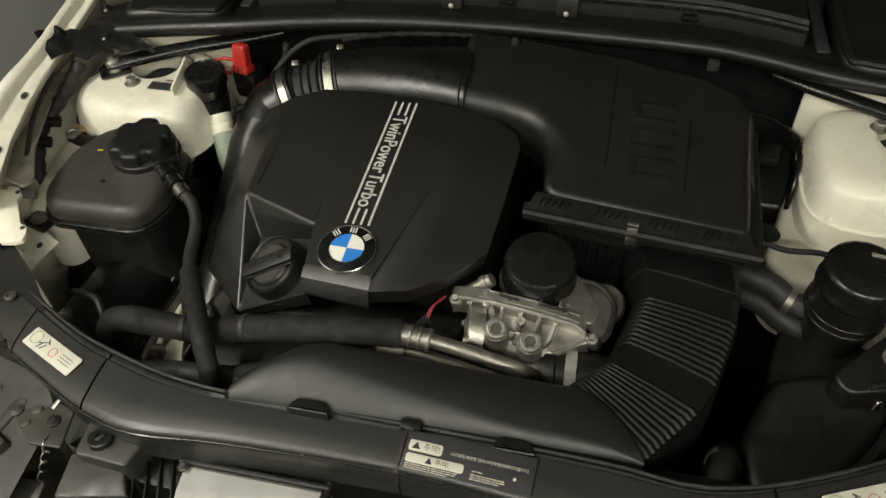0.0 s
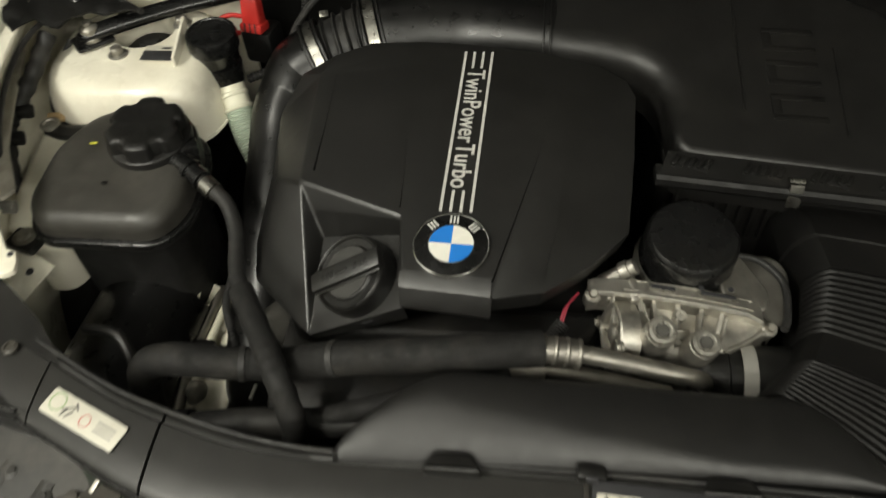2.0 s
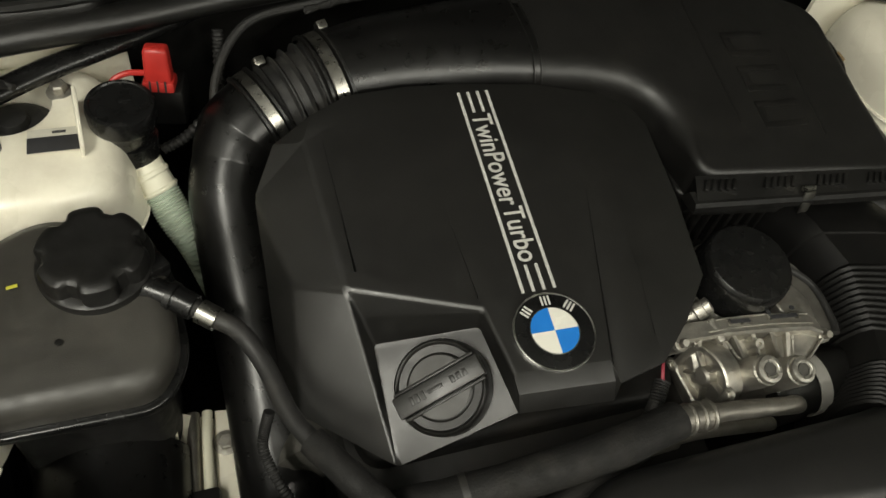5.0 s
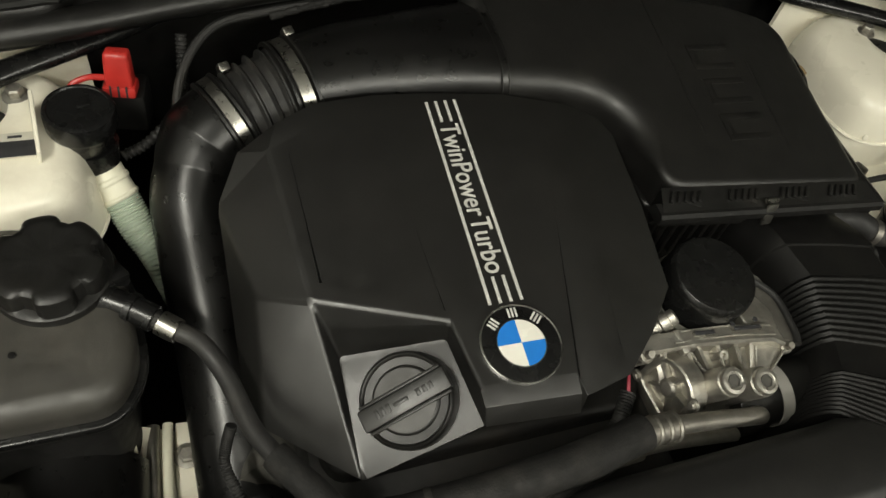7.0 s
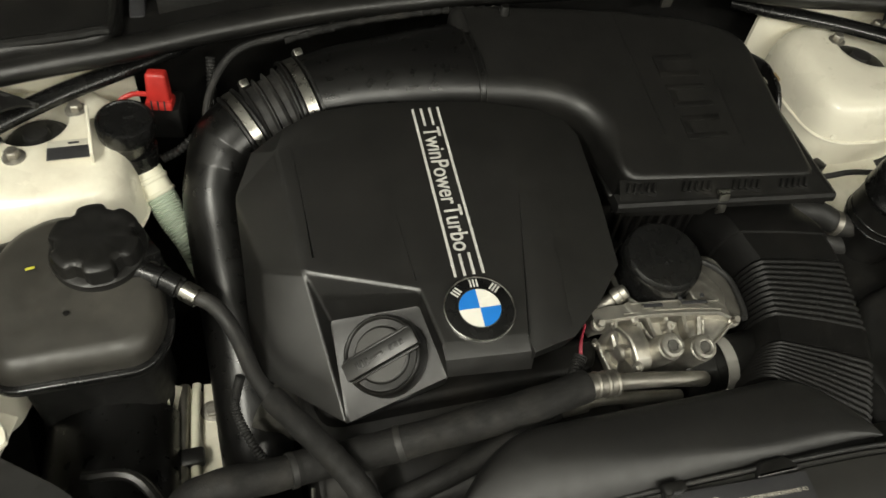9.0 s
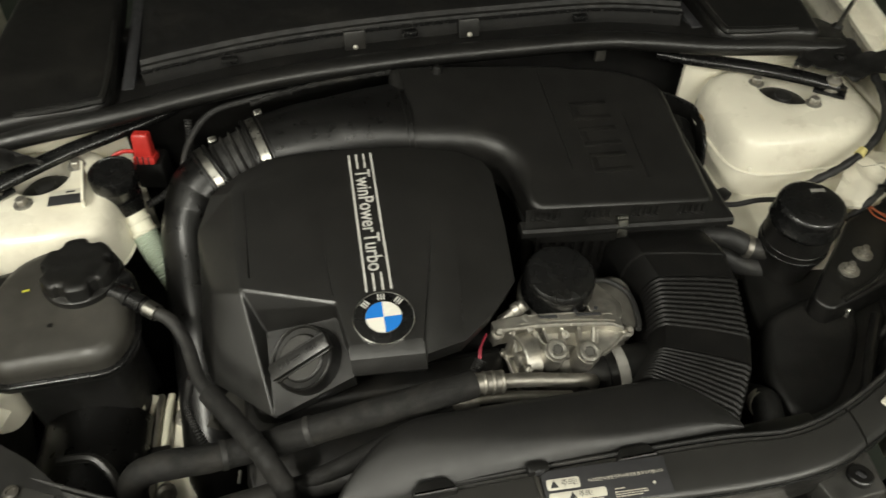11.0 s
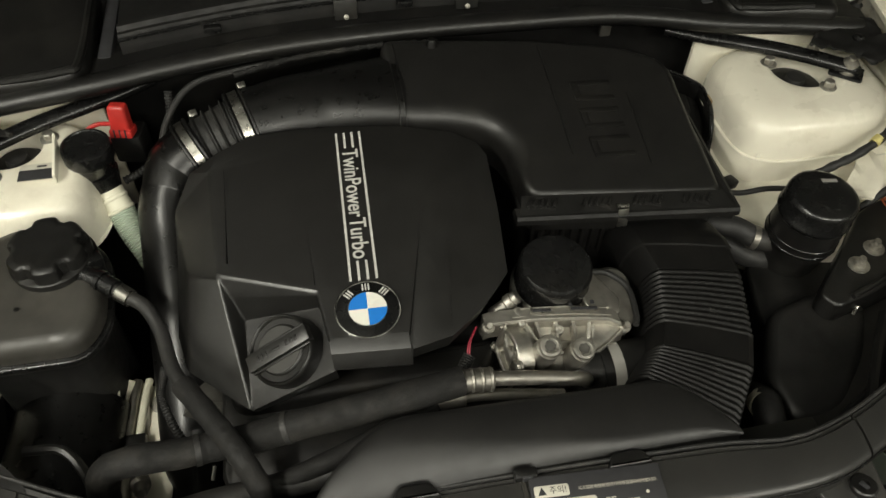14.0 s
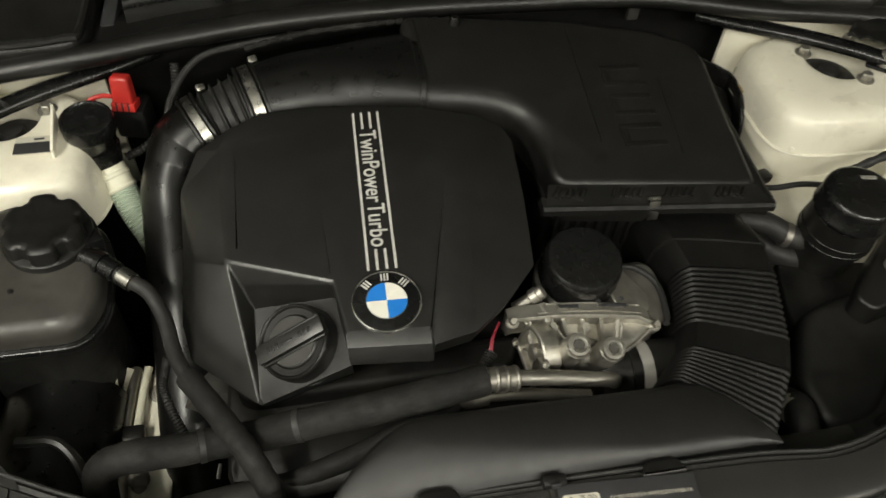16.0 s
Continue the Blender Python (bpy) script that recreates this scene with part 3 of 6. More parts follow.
V.update(rear_y=Vector((-0.343, 0.252, 0.806)), side_a=Vector((-0.368, 0.215, 0.775)), side_b=Vector((-0.369, 0.150, 0.742)), bend=Vector((-0.350, 0.111, 0.769)), side_c=Vector((-0.372, 0.06, 0.716)),
         side_d=Vector((-0.361, 0.010, 0.713)), tip=Vector((-0.287, -0.056, 0.710)), well=Vector((-0.287, 0.048, 0.746)), well_r=Vector((-0.195, 0.030, 0.776)), well_f=Vector((-0.184, -0.052, 0.764)),
         ridge_m=Vector((-0.297, 0.061, 0.774)), groove_m=Vector((-0.1955, 0.031, 0.7945)))
FACES = [("top_l", "top_r", "edge_m", "front_r", "crease", "rear_u", "rear_v", "rear_g", "groove"), ("roll_l", "roll_r", "top_r", "top_l"), ("nose_l", "nose_r", "roll_r", "roll_l"), ("top_r", "roll_r", "nose_r", "edge_m"), ("front_r", "right_a", "right", "crease"), ("crease", "right", "right_b", "rear_r", "rear_s", "rear_t", "rear_u"),
         ("groove", "rear_g", "rear_w", "rear_x", "ridge_t", "ridge"), ("ridge_t", "rear_x", "rear_y"), ("ridge_t", "rear_y", "side_a"), ("ridge", "ridge_t", "side_a", "bend"),
         ("side_a", "side_b", "bend"), ("bend", "side_b", "side_c"), ("bend", "side_c", "side_d"), ("ridge", "bend", "side_d", "tip"), ("ridge", "tip", "well", "ridge_m"), ("groove", "ridge", "ridge_m", "groove_m"), ("groove_m", "ridge_m", "well", "well_r"), ("well", "tip", "well_f", "well_r"), ("groove", "groove_m", "well_r", "well_f", "nose_l", "roll_l", "top_l")]
RIM = ["tip", "well_f", "nose_l", "nose_r", "edge_m", "front_r", "right_a", "right", "right_b", "rear_r", "rear_s", "rear_t", "rear_u", "rear_v", "rear_g", "rear_w", "rear_x", "rear_y", "side_a", "side_b", "side_c", "side_d"]
bm = bmesh.new()
bv = {k: bm.verts.new(p) for k, p in V.items()}
for f in FACES:
    bm.faces.new([bv[k] for k in f])
mid_c = Vector((-0.15, 0.11))
low = {}
for k in RIM:
    p = V[k]
    inward = (mid_c - p.xy).normalized() * 0.008
    low[k] = bm.verts.new((p.x + inward.x, p.y + inward.y, p.z - (0.014 if k in ("tip", "side_c", "side_d", "nose_l", "nose_r") else 0.030)))
for a, b in zip(RIM, RIM[1:] + RIM[:1]):
    bm.faces.new((bv[a], low[a], low[b], bv[b]))
bmesh.ops.recalc_face_normals(bm, faces=bm.faces)
bmesh.ops.triangulate(bm, faces=[f for f in bm.faces if len(f.verts) > 4])
bmesh.ops.dissolve_limit(bm, angle_limit=radians(2.5), verts=bm.verts[:], edges=bm.edges[:])
def near(v):
    return min(V, key=lambda k: (V[k] - v.co).length)


soft = {frozenset(p) for p in (("ridge", "groove"), ("ridge_m", "groove_m"), ("ridge_m", "ridge"), ("ridge_m", "well"), ("groove_m", "groove"), ("ridge", "tip"), ("ridge", "bend"), ("ridge", "ridge_t"), ("groove", "top_l"), ("groove_m", "well_r"), ("bend", "side_d"), ("bend", "side_a"))}
edges = [e for e in bm.edges if frozenset(near(v) for v in e.verts) in soft and all((V[near(v)] - v.co).length < 0.001 for v in e.verts)]
bmesh.ops.bevel(bm, geom=edges, offset=0.0055, segments=4, profile=0.5, affect="EDGES", clamp_overlap=True)
sharp = [e for e in bm.edges if len(e.link_faces) == 2 and e.calc_face_angle(0) > radians(16)]
bmesh.ops.bevel(bm, geom=sharp, offset=0.0026, segments=3, profile=0.5, affect="EDGES", clamp_overlap=True)
shell = part("shell", bm, M_COVER, cover, "satin black moulded shell with facets", 30)


def groove_cutter(a, b, wide, deep, bm=None):
    """A wedge that starts thin at a and ends wide and deep at b."""
    a, b = Vector(a), Vector(b)
    side, up = (b - a).cross(Vector((0, 0, 1))).normalized(), Vector((0, 0, 0.004))
    return loft([[a + side * 0.0004 + up, a - Vector((0, 0, 0.0002)), a - side * 0.0004 + up], [b + side * wide + up, b - Vector((0, 0, deep)), b - side * wide * 0.5 + up]], bm)


bm = bmesh.new()
for a, b, wide, deep in (((-0.050, 0.154), (-0.0975, -0.040), 0.0032, 0.0030), ((-0.201, 0.168), (-0.1965, 0.044), 0.0030, 0.0026), ((-0.029, 0.085), (-0.047, -0.020), 0.0028, 0.0024), ((-0.297, 0.238), (-0.296, 0.092), 0.0034, 0.0034)):
    sink = 0.0045 if a[0] < -0.25 else 0.0
    groove_cutter((*a, ctop(*a) - sink), (*b, ctop(*b) - sink), wide, deep, bm)
bmesh.ops.recalc_face_normals(bm, faces=bm.faces)
cut_mesh = bpy.data.meshes.new("groove_cutter")
bm.to_mesh(cut_mesh)
bm.free()
cutter = new("groove_cutter", cut_mesh)
cut = shell.modifiers.new("grooves", "BOOLEAN")
cut.operation, cut.object, cut.solver = "DIFFERENCE", cutter, "EXACT"
bpy.context.view_layer.update()
carved = bpy.data.meshes.new_from_object(shell.evaluated_get(bpy.context.evaluated_depsgraph_get()))
shell.modifiers.clear()
shell.data = carved
carved.polygons.foreach_set("use_smooth", [True] * len(carved.polygons))
carved.set_sharp_from_angle(angle=radians(30))
bpy.data.objects.remove(cutter)

# printed stripes and lettering
def on_cover(u, v, lift=0.0008):
    """u across, v along the stripe block from its front end (0) to its rear end (1)."""
    x = -0.1395 + 0.0075 * v + u
    y = 0.0405 + 0.2365 * v
    return Vector((x, y, ctop(x, y) + lift))


def stripe(u, v0, v1, wide=0.0030):
    return loft([[on_cover(u - wide / 2, v0), on_cover(u + wide / 2, v0), on_cover(u + wide / 2, v0, 0.0), on_cover(u - wide / 2, v0, 0.0)],
                 [on_cover(u - wide / 2, v1), on_cover(u + wide / 2, v1), on_cover(u + wide / 2, v1, 0.0), on_cover(u - wide / 2, v1, 0.0)]])


for u in (-0.0155, 0.0155):
    part("stripe", stripe(u, 0.0, 1.0), M_WHITE, cover, "silver white printed stripe")
for u in (-0.0052, 0.0052):
    part("stripe", stripe(u, 0.0, 0.115), M_WHITE, cover)
    part("stripe", stripe(u, 0.885, 1.0), M_WHITE, cover)
c0 = on_cover(0.0004, 0.498, 0.001)
m = basis(c0, (0, -0.09, 1), (1, 0.0, 0)) @ pose(0, 0, 0, 0, 0, -1.8)
bm = text_mesh("TwinPower Turbo", 0.02, Matrix(), bold=0.0002)
xs, ys = [v.co.x for v in bm.verts], [v.co.y for v in bm.verts]
span, tall = max(xs) - min(xs), max(ys) - min(ys)
for v in bm.verts:
    v.co.x, v.co.y = (v.co.x - (max(xs) + min(xs)) / 2) * 0.1760 / span, (v.co.y - (max(ys) + min(ys)) / 2) * 0.0205 / tall
bmesh.ops.transform(bm, matrix=m, verts=bm.verts)
part("lettering", bm, M_WHITE, cover, "silver white printed lettering")

# roundel
em = basis((-0.140, -0.001, ctop(0, 0) + 0.0002), (0, -0.09, 1), (0.03, 1, 0)) @ Matrix.Diagonal((1.08, 1.08, 1, 1))
badge = part("badge", lathe([(0.0348, -0.002), (0.0348, 0.0022), (0.0335, 0.0030), (0.005, 0.0030)], 64, em), M_GLOSS, cover, "round badge with blue and white quarters")
part("badge_rim", lathe([(0.0350, -0.001), (0.0350, 0.0028), (0.0343, 0.0036), (0.0334, 0.0034), (0.0330, 0.0028)], 64, em, caps=False), M_CHROME, badge, "thin chrome rim")
part("inner_ring", lathe([(0.0212, 0.0026), (0.0212, 0.0035), (0.0204, 0.0036), (0.0202, 0.0026)], 48, em, caps=False), M_CHROME, badge)
for q in range(4):
    pts = [(0, 0)] + [(0.0203 * math.cos(math.radians(90 * q + a)), 0.0203 * math.sin(math.radians(90 * q + a))) for a in range(0, 91, 6)]
    bm = loft([[em @ Vector((x, y, 0.0028)) for x, y in pts], [em @ Vector((x, y, 0.0036)) for x, y in pts]])
    part("badge_quarter", bm, M_BLUE if q in (1, 3) else M_ENAMEL, badge, "blue quarter" if q in (1, 3) else "white quarter")
for a in (-44, 0, 44):
    bm = None
    for dx in (-0.0032, 0.0, 0.0032):
        bm = box((0.0017, 0.0084, 0.0006), em @ pose(0, 0, 0.0034, 0, 0, -a) @ pose(dx, 0.0272, 0), 0.0001, bm=bm)
    part("badge_bar", bm, M_WHITE, badge, "plain silver bar")

# oil filler cap in its well
GRIP = 27
wn = (V["tip"] - V["well"]).cross(V["well_f"] - V["well"]).normalized()
wn = wn if wn.z > 0 else -wn
cm = basis(Vector((-0.240, -0.0125, 0.7590)), wn, (0.30, 1.0, 0.2))
oil = thing("oil_filler_cap", (-0.238, -0.010, 0.74), "black plastic oil filler cap with a raised grip bar", "oil cap")
part("cap_body", lathe([(0.043, -0.022), (0.0428, -0.004), (0.0420, 0.008), (0.0408, 0.0118), (0.0392, 0.0130), (0.0378, 0.0124), (0.0368, 0.0095), (0.0300, 0.0090), (0.0290, 0.0112), (0.0275, 0.0118), (0.004, 0.0118)], 72, cm), M_BLACK, oil, "", 50)
grip = part("grip", box((0.0835, 0.0195, 0.013), cm @ pose(0, 0, 0.0120, 0, 0, GRIP), 0.0016), M_COVER, oil, "flat grip bar with moulded marks")
for side in (-1, 1):
    part("grip_edge", box((0.079, 0.0030, 0.004), cm @ pose(0, 0, 0, 0, 0, GRIP) @ pose(0, side * 0.0118, 0.0128), 0.0008), M_BLACK, oil)
    arc = [(0.0272 * math.cos(math.radians(a)), 0.0272 * math.sin(math.radians(a))) for a in range(24, 157, 7)]
    dm = cm @ pose(0, 0, 0, 0, 0, GRIP + (0 if side > 0 else 180))
    part("inner_half", loft([[dm @ Vector((x, y, z)) for x, y in arc] for z in (0.0115, 0.0132)]), M_GREYCAP, oil, "greyer sunk half disc")
for dx, w, h in ((-0.026, 0.0035, 0.008), (-0.0205, 0.0035, 0.008), (-0.015, 0.0035, 0.008), (-0.003, 0.014, 0.0035), (0.014, 0.004, 0.0065), (0.0200, 0.004, 0.0065), (0.026, 0.004, 0.0065)):
    part("raised_mark", box((w, h, 0.0008), cm @ pose(0, 0, 0, 0, 0, GRIP) @ pose(dx, 0, 0.0187), 0.0002), M_BLACK, grip, "plain raised bar")
part("well_gap", lathe([(0.0460, -0.024), (0.0460, -0.0180), (0.043, -0.0178), (0.0425, -0.024)], 48, cm, caps=False), M_INK, oil)
part("neck", lathe([(0.033, -0.05), (0.033, -0.008)], 32, cm), M_BLACK, oil)

# ---- air filter housing ----
def atop(x, y):
    return 0.806 - 0.05 * (x - 0.087) + 0.17 * (y - 0.142)


filt = thing("air_filter_housing", (0.2, 0.27, 0.55), "black plastic air filter housing with a clipped lid", "air filter box")
plan = [(0.087, 0.141), (0.354, 0.120), (0.356, 0.22), (0.359, 0.345), (0.344, 0.372), (0.29, 0.398), (0.17, 0.420), (0.04, 0.430), (-0.068, 0.436), (-0.068, 0.288), (0.005, 0.281), (0.045, 0.270), (0.066, 0.255), (0.080, 0.228), (0.084, 0.19)]
plan = round_corners(plan, 0.022, 5)
rolls = [0.009 if y < 0.19 and x > 0.08 else 0.026 if y < 0.30 and x < 0.10 else 0.018 for x, y in plan]
for _ in range(6):
    rolls = [(rolls[k - 1] + rolls[k] + rolls[(k + 1) % len(rolls)]) / 3 for k in range(len(rolls))]
mids = [(q - Vector(p)) / 0.001 for p, q in zip(plan, inset_line(plan, 0.001))]
lid_rings = [[(x, y, atop(x, y) - 0.07) for x, y in plan]]
for k in range(8):
    a = math.pi / 2 * k / 7
    ring = []
    for p, m, e in zip(plan, mids, rolls):
        q = Vector(p) + m * e * (1 - math.cos(a))
        ring.append((q.x, q.y, atop(q.x, q.y) - e * (1 - math.sin(a))))
    lid_rings.append(ring)
lid = part("lid", loft(lid_rings), M_LID, filt, "black moulded lid with faint ribs and sunk letters")
for x0, y0, x1, y1 in ((0.163, 0.40, 0.163, 0.20), (0.272, 0.30, 0.268, 0.175)):
    part("lid_rib", sweep([(x0, y0, atop(x0, y0) - 0.0004), (x1, y1, atop(x1, y1) - 0.0004)], 0.0016, 6, straight=True), M_BLACK, lid)
for y in (0.208, 0.258, 0.308):
    for dy in (-0.014, 0.014):
        part("sunk_mark", box((0.058, 0.008, 0.0012), pose(0.222, y + dy, atop(0.222, y + dy) + 0.0006, 9.6, 2.9, 0), 0.0003), M_BLACK, lid, "plain moulded bar")
    part("sunk_mark", box((0.010, 0.034, 0.0012), pose(0.198, y, atop(0.198, y) + 0.0006, 9.6, 2.9, 0), 0.0003), M_BLACK, lid)
# sloping front strip with the rim below
A, B, C, D = Vector((0.078, 0.143, 0.803)), Vector((0.352, 0.122, 0.790)), Vector((0.363, 0.099, 0.779)), Vector((0.069, 0.115, 0.797))
strip = part("front_strip", loft([[A, A - Vector((0, 0, 0.04)), D - Vector((0, -0.01, 0.03)), D + Vector((0, 0, -0.002)), D], [B, B - Vector((0, 0, 0.04)), C - Vector((0, -0.01, 0.03)), C + Vector((0, 0, -0.002)), C]]), M_BLACK, filt)
sn = (B - A).cross(A - D).normalized()
sn = sn if sn.z > 0 else -sn
for c in (0.10, 0.36, 0.60, 0.84):
    p = A.lerp(B, c).lerp(D.lerp(C, c), 0.45)
    # flat dark plate; its colour stands for the shade inside the slots
    vent = part("vent", box((0.036, 0.012, 0.0012), basis(p, sn, (A - D)) @ pose(0, 0, 0.0002, 0, 0, -6), 0.0004), M_DARK, strip, "dark plate for the shaded vent slots")
    for k in range(5):
        t = c + (k - 2.0) * 0.030
        p = A.lerp(B, t).lerp(D.lerp(C, t), 0.45)
        part("louvre", box((0.0042, 0.014, 0.0065), basis(p, sn, (A - D)) @ pose(0, 0, 0.0006, 0, 0, -14), 0.0008), M_BLACK, vent)
rim = part("rim", loft([[p + Vector((0, -0.003, 0)), p + Vector((0, -0.006, -0.004)), p + Vector((0, -0.006, -0.012)), p + Vector((0, 0.0, -0.015)), p + Vector((0, 0.02, -0.015)), p + Vector((0, 0.012, 0.001))] for p in (D - Vector((0.004, 0, 0)), C + Vector((0.006, 0, 0)))]), M_MATT, filt)
side_rim = [Vector((0.366, 0.099, 0.774)), Vector((0.365, 0.20, 0.779)), Vector((0.366, 0.34, 0.785))]
part("rim", sweep(side_rim, 0.006, 8, straight=True), M_BLACK, filt)
part("side_strip", loft([[(x, y, atop(x, y) - 0.010), (q.x, q.y, q.z + 0.004), (q.x, q.y, q.z - 0.02), (x - 0.01, y, atop(x, y) - 0.05)] for (x, y), q in zip(((0.348, 0.123), (0.354, 0.22), (0.358, 0.34)), side_rim)]), M_MATT, filt)
clip = part("spring_clip", box((0.014, 0.003, 0.028), pose(0.2065, 0.1030, 0.781, -12), 0.001), M_STEEL, filt, "bright spring steel clip")
part("clip_hook", sweep([(0.199, 0.111, 0.796), (0.214, 0.1105, 0.795)], 0.003, 8, straight=True), M_STEEL, clip)
part("lower_case", pillow(round_corners([(0.078, 0.15), (0.36, 0.125), (0.372, 0.345), (0.29, 0.385), (0.09, 0.40)], 0.02), lambda x, y: 0.762, 0.006, 0.55), M_BLACK, filt)
for k in range(9):
    t = k / 8
    x = 0.10 + 0.115 * t
    part("case_rib", box((0.006, 0.012, 0.075), pose(x, 0.146 - 0.008 * t, 0.715), 0.002), M_BLACK, filt)

# intake tube behind the cover
tube = thing("intake_pipe", (-0.17, 0.35, 0.72), "smooth black intake pipe from the filter housing", "intake pipe")
line = smooth_line([(-0.050, 0.358, 0.790), (-0.12, 0.362, 0.790), (-0.20, 0.362, 0.787), (-0.262, 0.353, 0.782)], 8)
rings = []
for i, p in enumerate(line):
    t = i / (len(line) - 1)
    a, b, pw = 0.078 + (0.058 - 0.078) * t, 0.0635 - 0.0035 * t, 2.9 - 0.9 * min(1, t * 2)
    d = Vector((-1, 0, 0)).lerp(Vector((-0.9, -0.25, -0.1)), t).normalized()
    s = d.cross(Vector((0, 0, 1))).normalized()
    u = s.cross(d)
    ring = []
    for k in range(40):
        ang = 2 * math.pi * k / 40
        c, q = math.cos(ang), math.sin(ang)
        ring.append(p + s * a * math.copysign(abs(c) ** (2 / pw), c) + u * b * math.copysign(abs(q) ** (2 / pw), q))
    rings.append(ring)
part("pipe_body", loft(rings), M_PIPE, tube)
for x in (-0.050, -0.058):
    ring = [Vector((x, 0.358 + 0.0782 * math.copysign(abs(math.cos(a)) ** 0.69, math.cos(a)), 0.790 + 0.0637 * math.copysign(abs(math.sin(a)) ** 0.69, math.sin(a)))) for a in [2 * math.pi * k / 40 for k in range(40)]]
    part("seam_ring", sweep(ring + ring[:1], 0.0010, 6, straight=True, caps=False), M_BLACK, tube)
kn = part("vent_knob", lathe([(0.012, 0), (0.013, 0.01), (0.009, 0.013), (0.007, 0.024), (0.005, 0.028)], 18, pose(0.007, 0.412, 0.838)), M_BLACK, tube)
part("vent_arm", box((0.05, 0.012, 0.010), pose(0.0, 0.425, 0.843, 0, 0, 8), 0.003), M_BLACK, kn)

# rubber boot with bellows and two steel bands
boot = thing("intake_boot", (-0.35, 0.33, 0.70), "black rubber intake boot with bellows and steel bands", "intake boot")
path = smooth_line([(-0.262, 0.353, 0.782), (-0.30, 0.343, 0.776), (-0.345, 0.328, 0.765), (-0.373, 0.308, 0.748), (-0.388, 0.275, 0.724), (-0.389, 0.235, 0.698), (-0.386, 0.16, 0.662), (-0.384, 0.08, 0.622), (-0.384, 0.0, 0.575), (-0.382, -0.06, 0.52)], 12)


def boot_r(t):
    if 0.06 < t < 0.19:
        return 0.0525 - 0.05 * (t - 0.06) + 0.0062 * max(0.0, math.cos(((t - 0.06) / 0.13 * 4 - 0.5) * 2 * math.pi)) ** 3
    return 0.055 if t < 0.06 else max(0.042, 0.0505 - max(0, t - 0.30) * 0.10)


fine = smooth_line(path, 3)
cut_at = int(0.205 * (len(fine) - 1))
part("rubber_bellows", sweep(fine[:cut_at + 1], lambda t: boot_r(t * 0.205), 32, straight=True), M_RUBBER, boot, "ribbed rubber bellows")
part("elbow", sweep(fine[cut_at:], lambda t: boot_r(0.2051 + t * 0.7949), 32, straight=True), M_PIPE, boot, "smooth black elbow")
fr = frames_along(fine)
for t, wide, r in ((0.022, 0.013, 0.0612), (0.208, 0.011, 0.0535)):
    i = int(t * (len(fine) - 1))
    p, d, s, u = fr[i]
    m = Matrix((s, u, -d)).transposed().to_4x4()
    m.translation = p
    band = part("band", lathe([(r - 0.002, -wide / 2), (r, -wide / 2), (r, wide / 2), (r - 0.002, wide / 2)], 48, m, caps=False), M_STEEL, boot, "bright steel hose band")
    q = p + (Vector((0, 0.6, 0.8))).normalized() * (r + 0.004)
    part("band_ear", box((0.012, 0.010, 0.012), pose(*q, 30, 0, 20), 0.002), M_STEEL, band)
    for e in (-1.15, 1.15):
        pp = p + d * wide * e * 0.75
        mm = m.copy()
        mm.translation = pp
        part("band_bead", lathe([(r - 0.003, -0.003), (r + 0.0012, -0.0015), (r + 0.0012, 0.0015), (r - 0.003, 0.003)], 40, mm, caps=False), M_BLACK, boot)

# ---- front intake duct ----
duct = thing("front_intake_duct", (0.26, -0.03, 0.60), "black flat intake duct with two ribbed bellows", "intake duct")
STN = [((0.222, 0.150), (0.350, 0.118), 0.735), ((0.228, 0.10), (0.348, 0.075), 0.752), ((0.236, 0.036), (0.343, 0.012), 0.752), ((0.214, -0.042), (0.316, -0.084), 0.750), ((0.200, -0.074), (0.298, -0.122), 0.752), ((0.162, -0.116), (0.243, -0.194), 0.758)]


def duct_ring(L, R, z, swell=0.0):
    L, R = Vector(L), Vector(R)
    w = (R - L).normalized() * swell
    L, R = L - w, R + w
    at = lambda t: L.lerp(R, t)
    out = []
    for t, dz in ((-0.16, -0.13), (-0.16, -0.05), (-0.13, -0.028), (-0.06, -0.010), (0.02, -0.001), (0.10, 0.0), (0.5, 0.002), (0.92, 0.0), (0.985, -0.005), (1.01, -0.018), (1.02, -0.06), (1.02, -0.13)):
        p = at(t)
        out.append((p.x, p.y, z + dz + (swell if dz > -0.12 else 0)))
    return out


def between(a, b, t):
    return (Vector(a[0]).lerp(Vector(b[0]), t), Vector(a[1]).lerp(Vector(b[1]), t), a[2] + (b[2] - a[2]) * t)


def bellows(a, b, ribs):
    rings = []
    for i in range(ribs * 8 + 1):
        t = i / (ribs * 8)
        rings.append(duct_ring(*between(a, b, t), 0.0008 * math.cos(2 * math.pi * ribs * t + math.pi)))
    return loft(rings)


part("upper_section", loft([duct_ring(*between(STN[0], STN[1], 0)), duct_ring(*STN[1]), duct_ring(*between(STN[1], STN[2], 0.28), 0.0022), duct_ring(*between(STN[1], STN[2], 0.34), 0.0022), duct_ring(*between(STN[1], STN[2], 0.36)), duct_ring(*STN[2])]), M_RIB, duct, "", 28)
part("upper_bellows", bellows(STN[2], STN[3], 11), M_RIB, duct, "ribbed bellows")
part("middle_section", loft([duct_ring(*between(STN[3], STN[4], t)) for t in (0, 0.5, 1)]), M_RIB, duct, "", 28)
part("lower_bellows", bellows(STN[4], STN[5], 10), M_RIB, duct, "ribbed bellows")

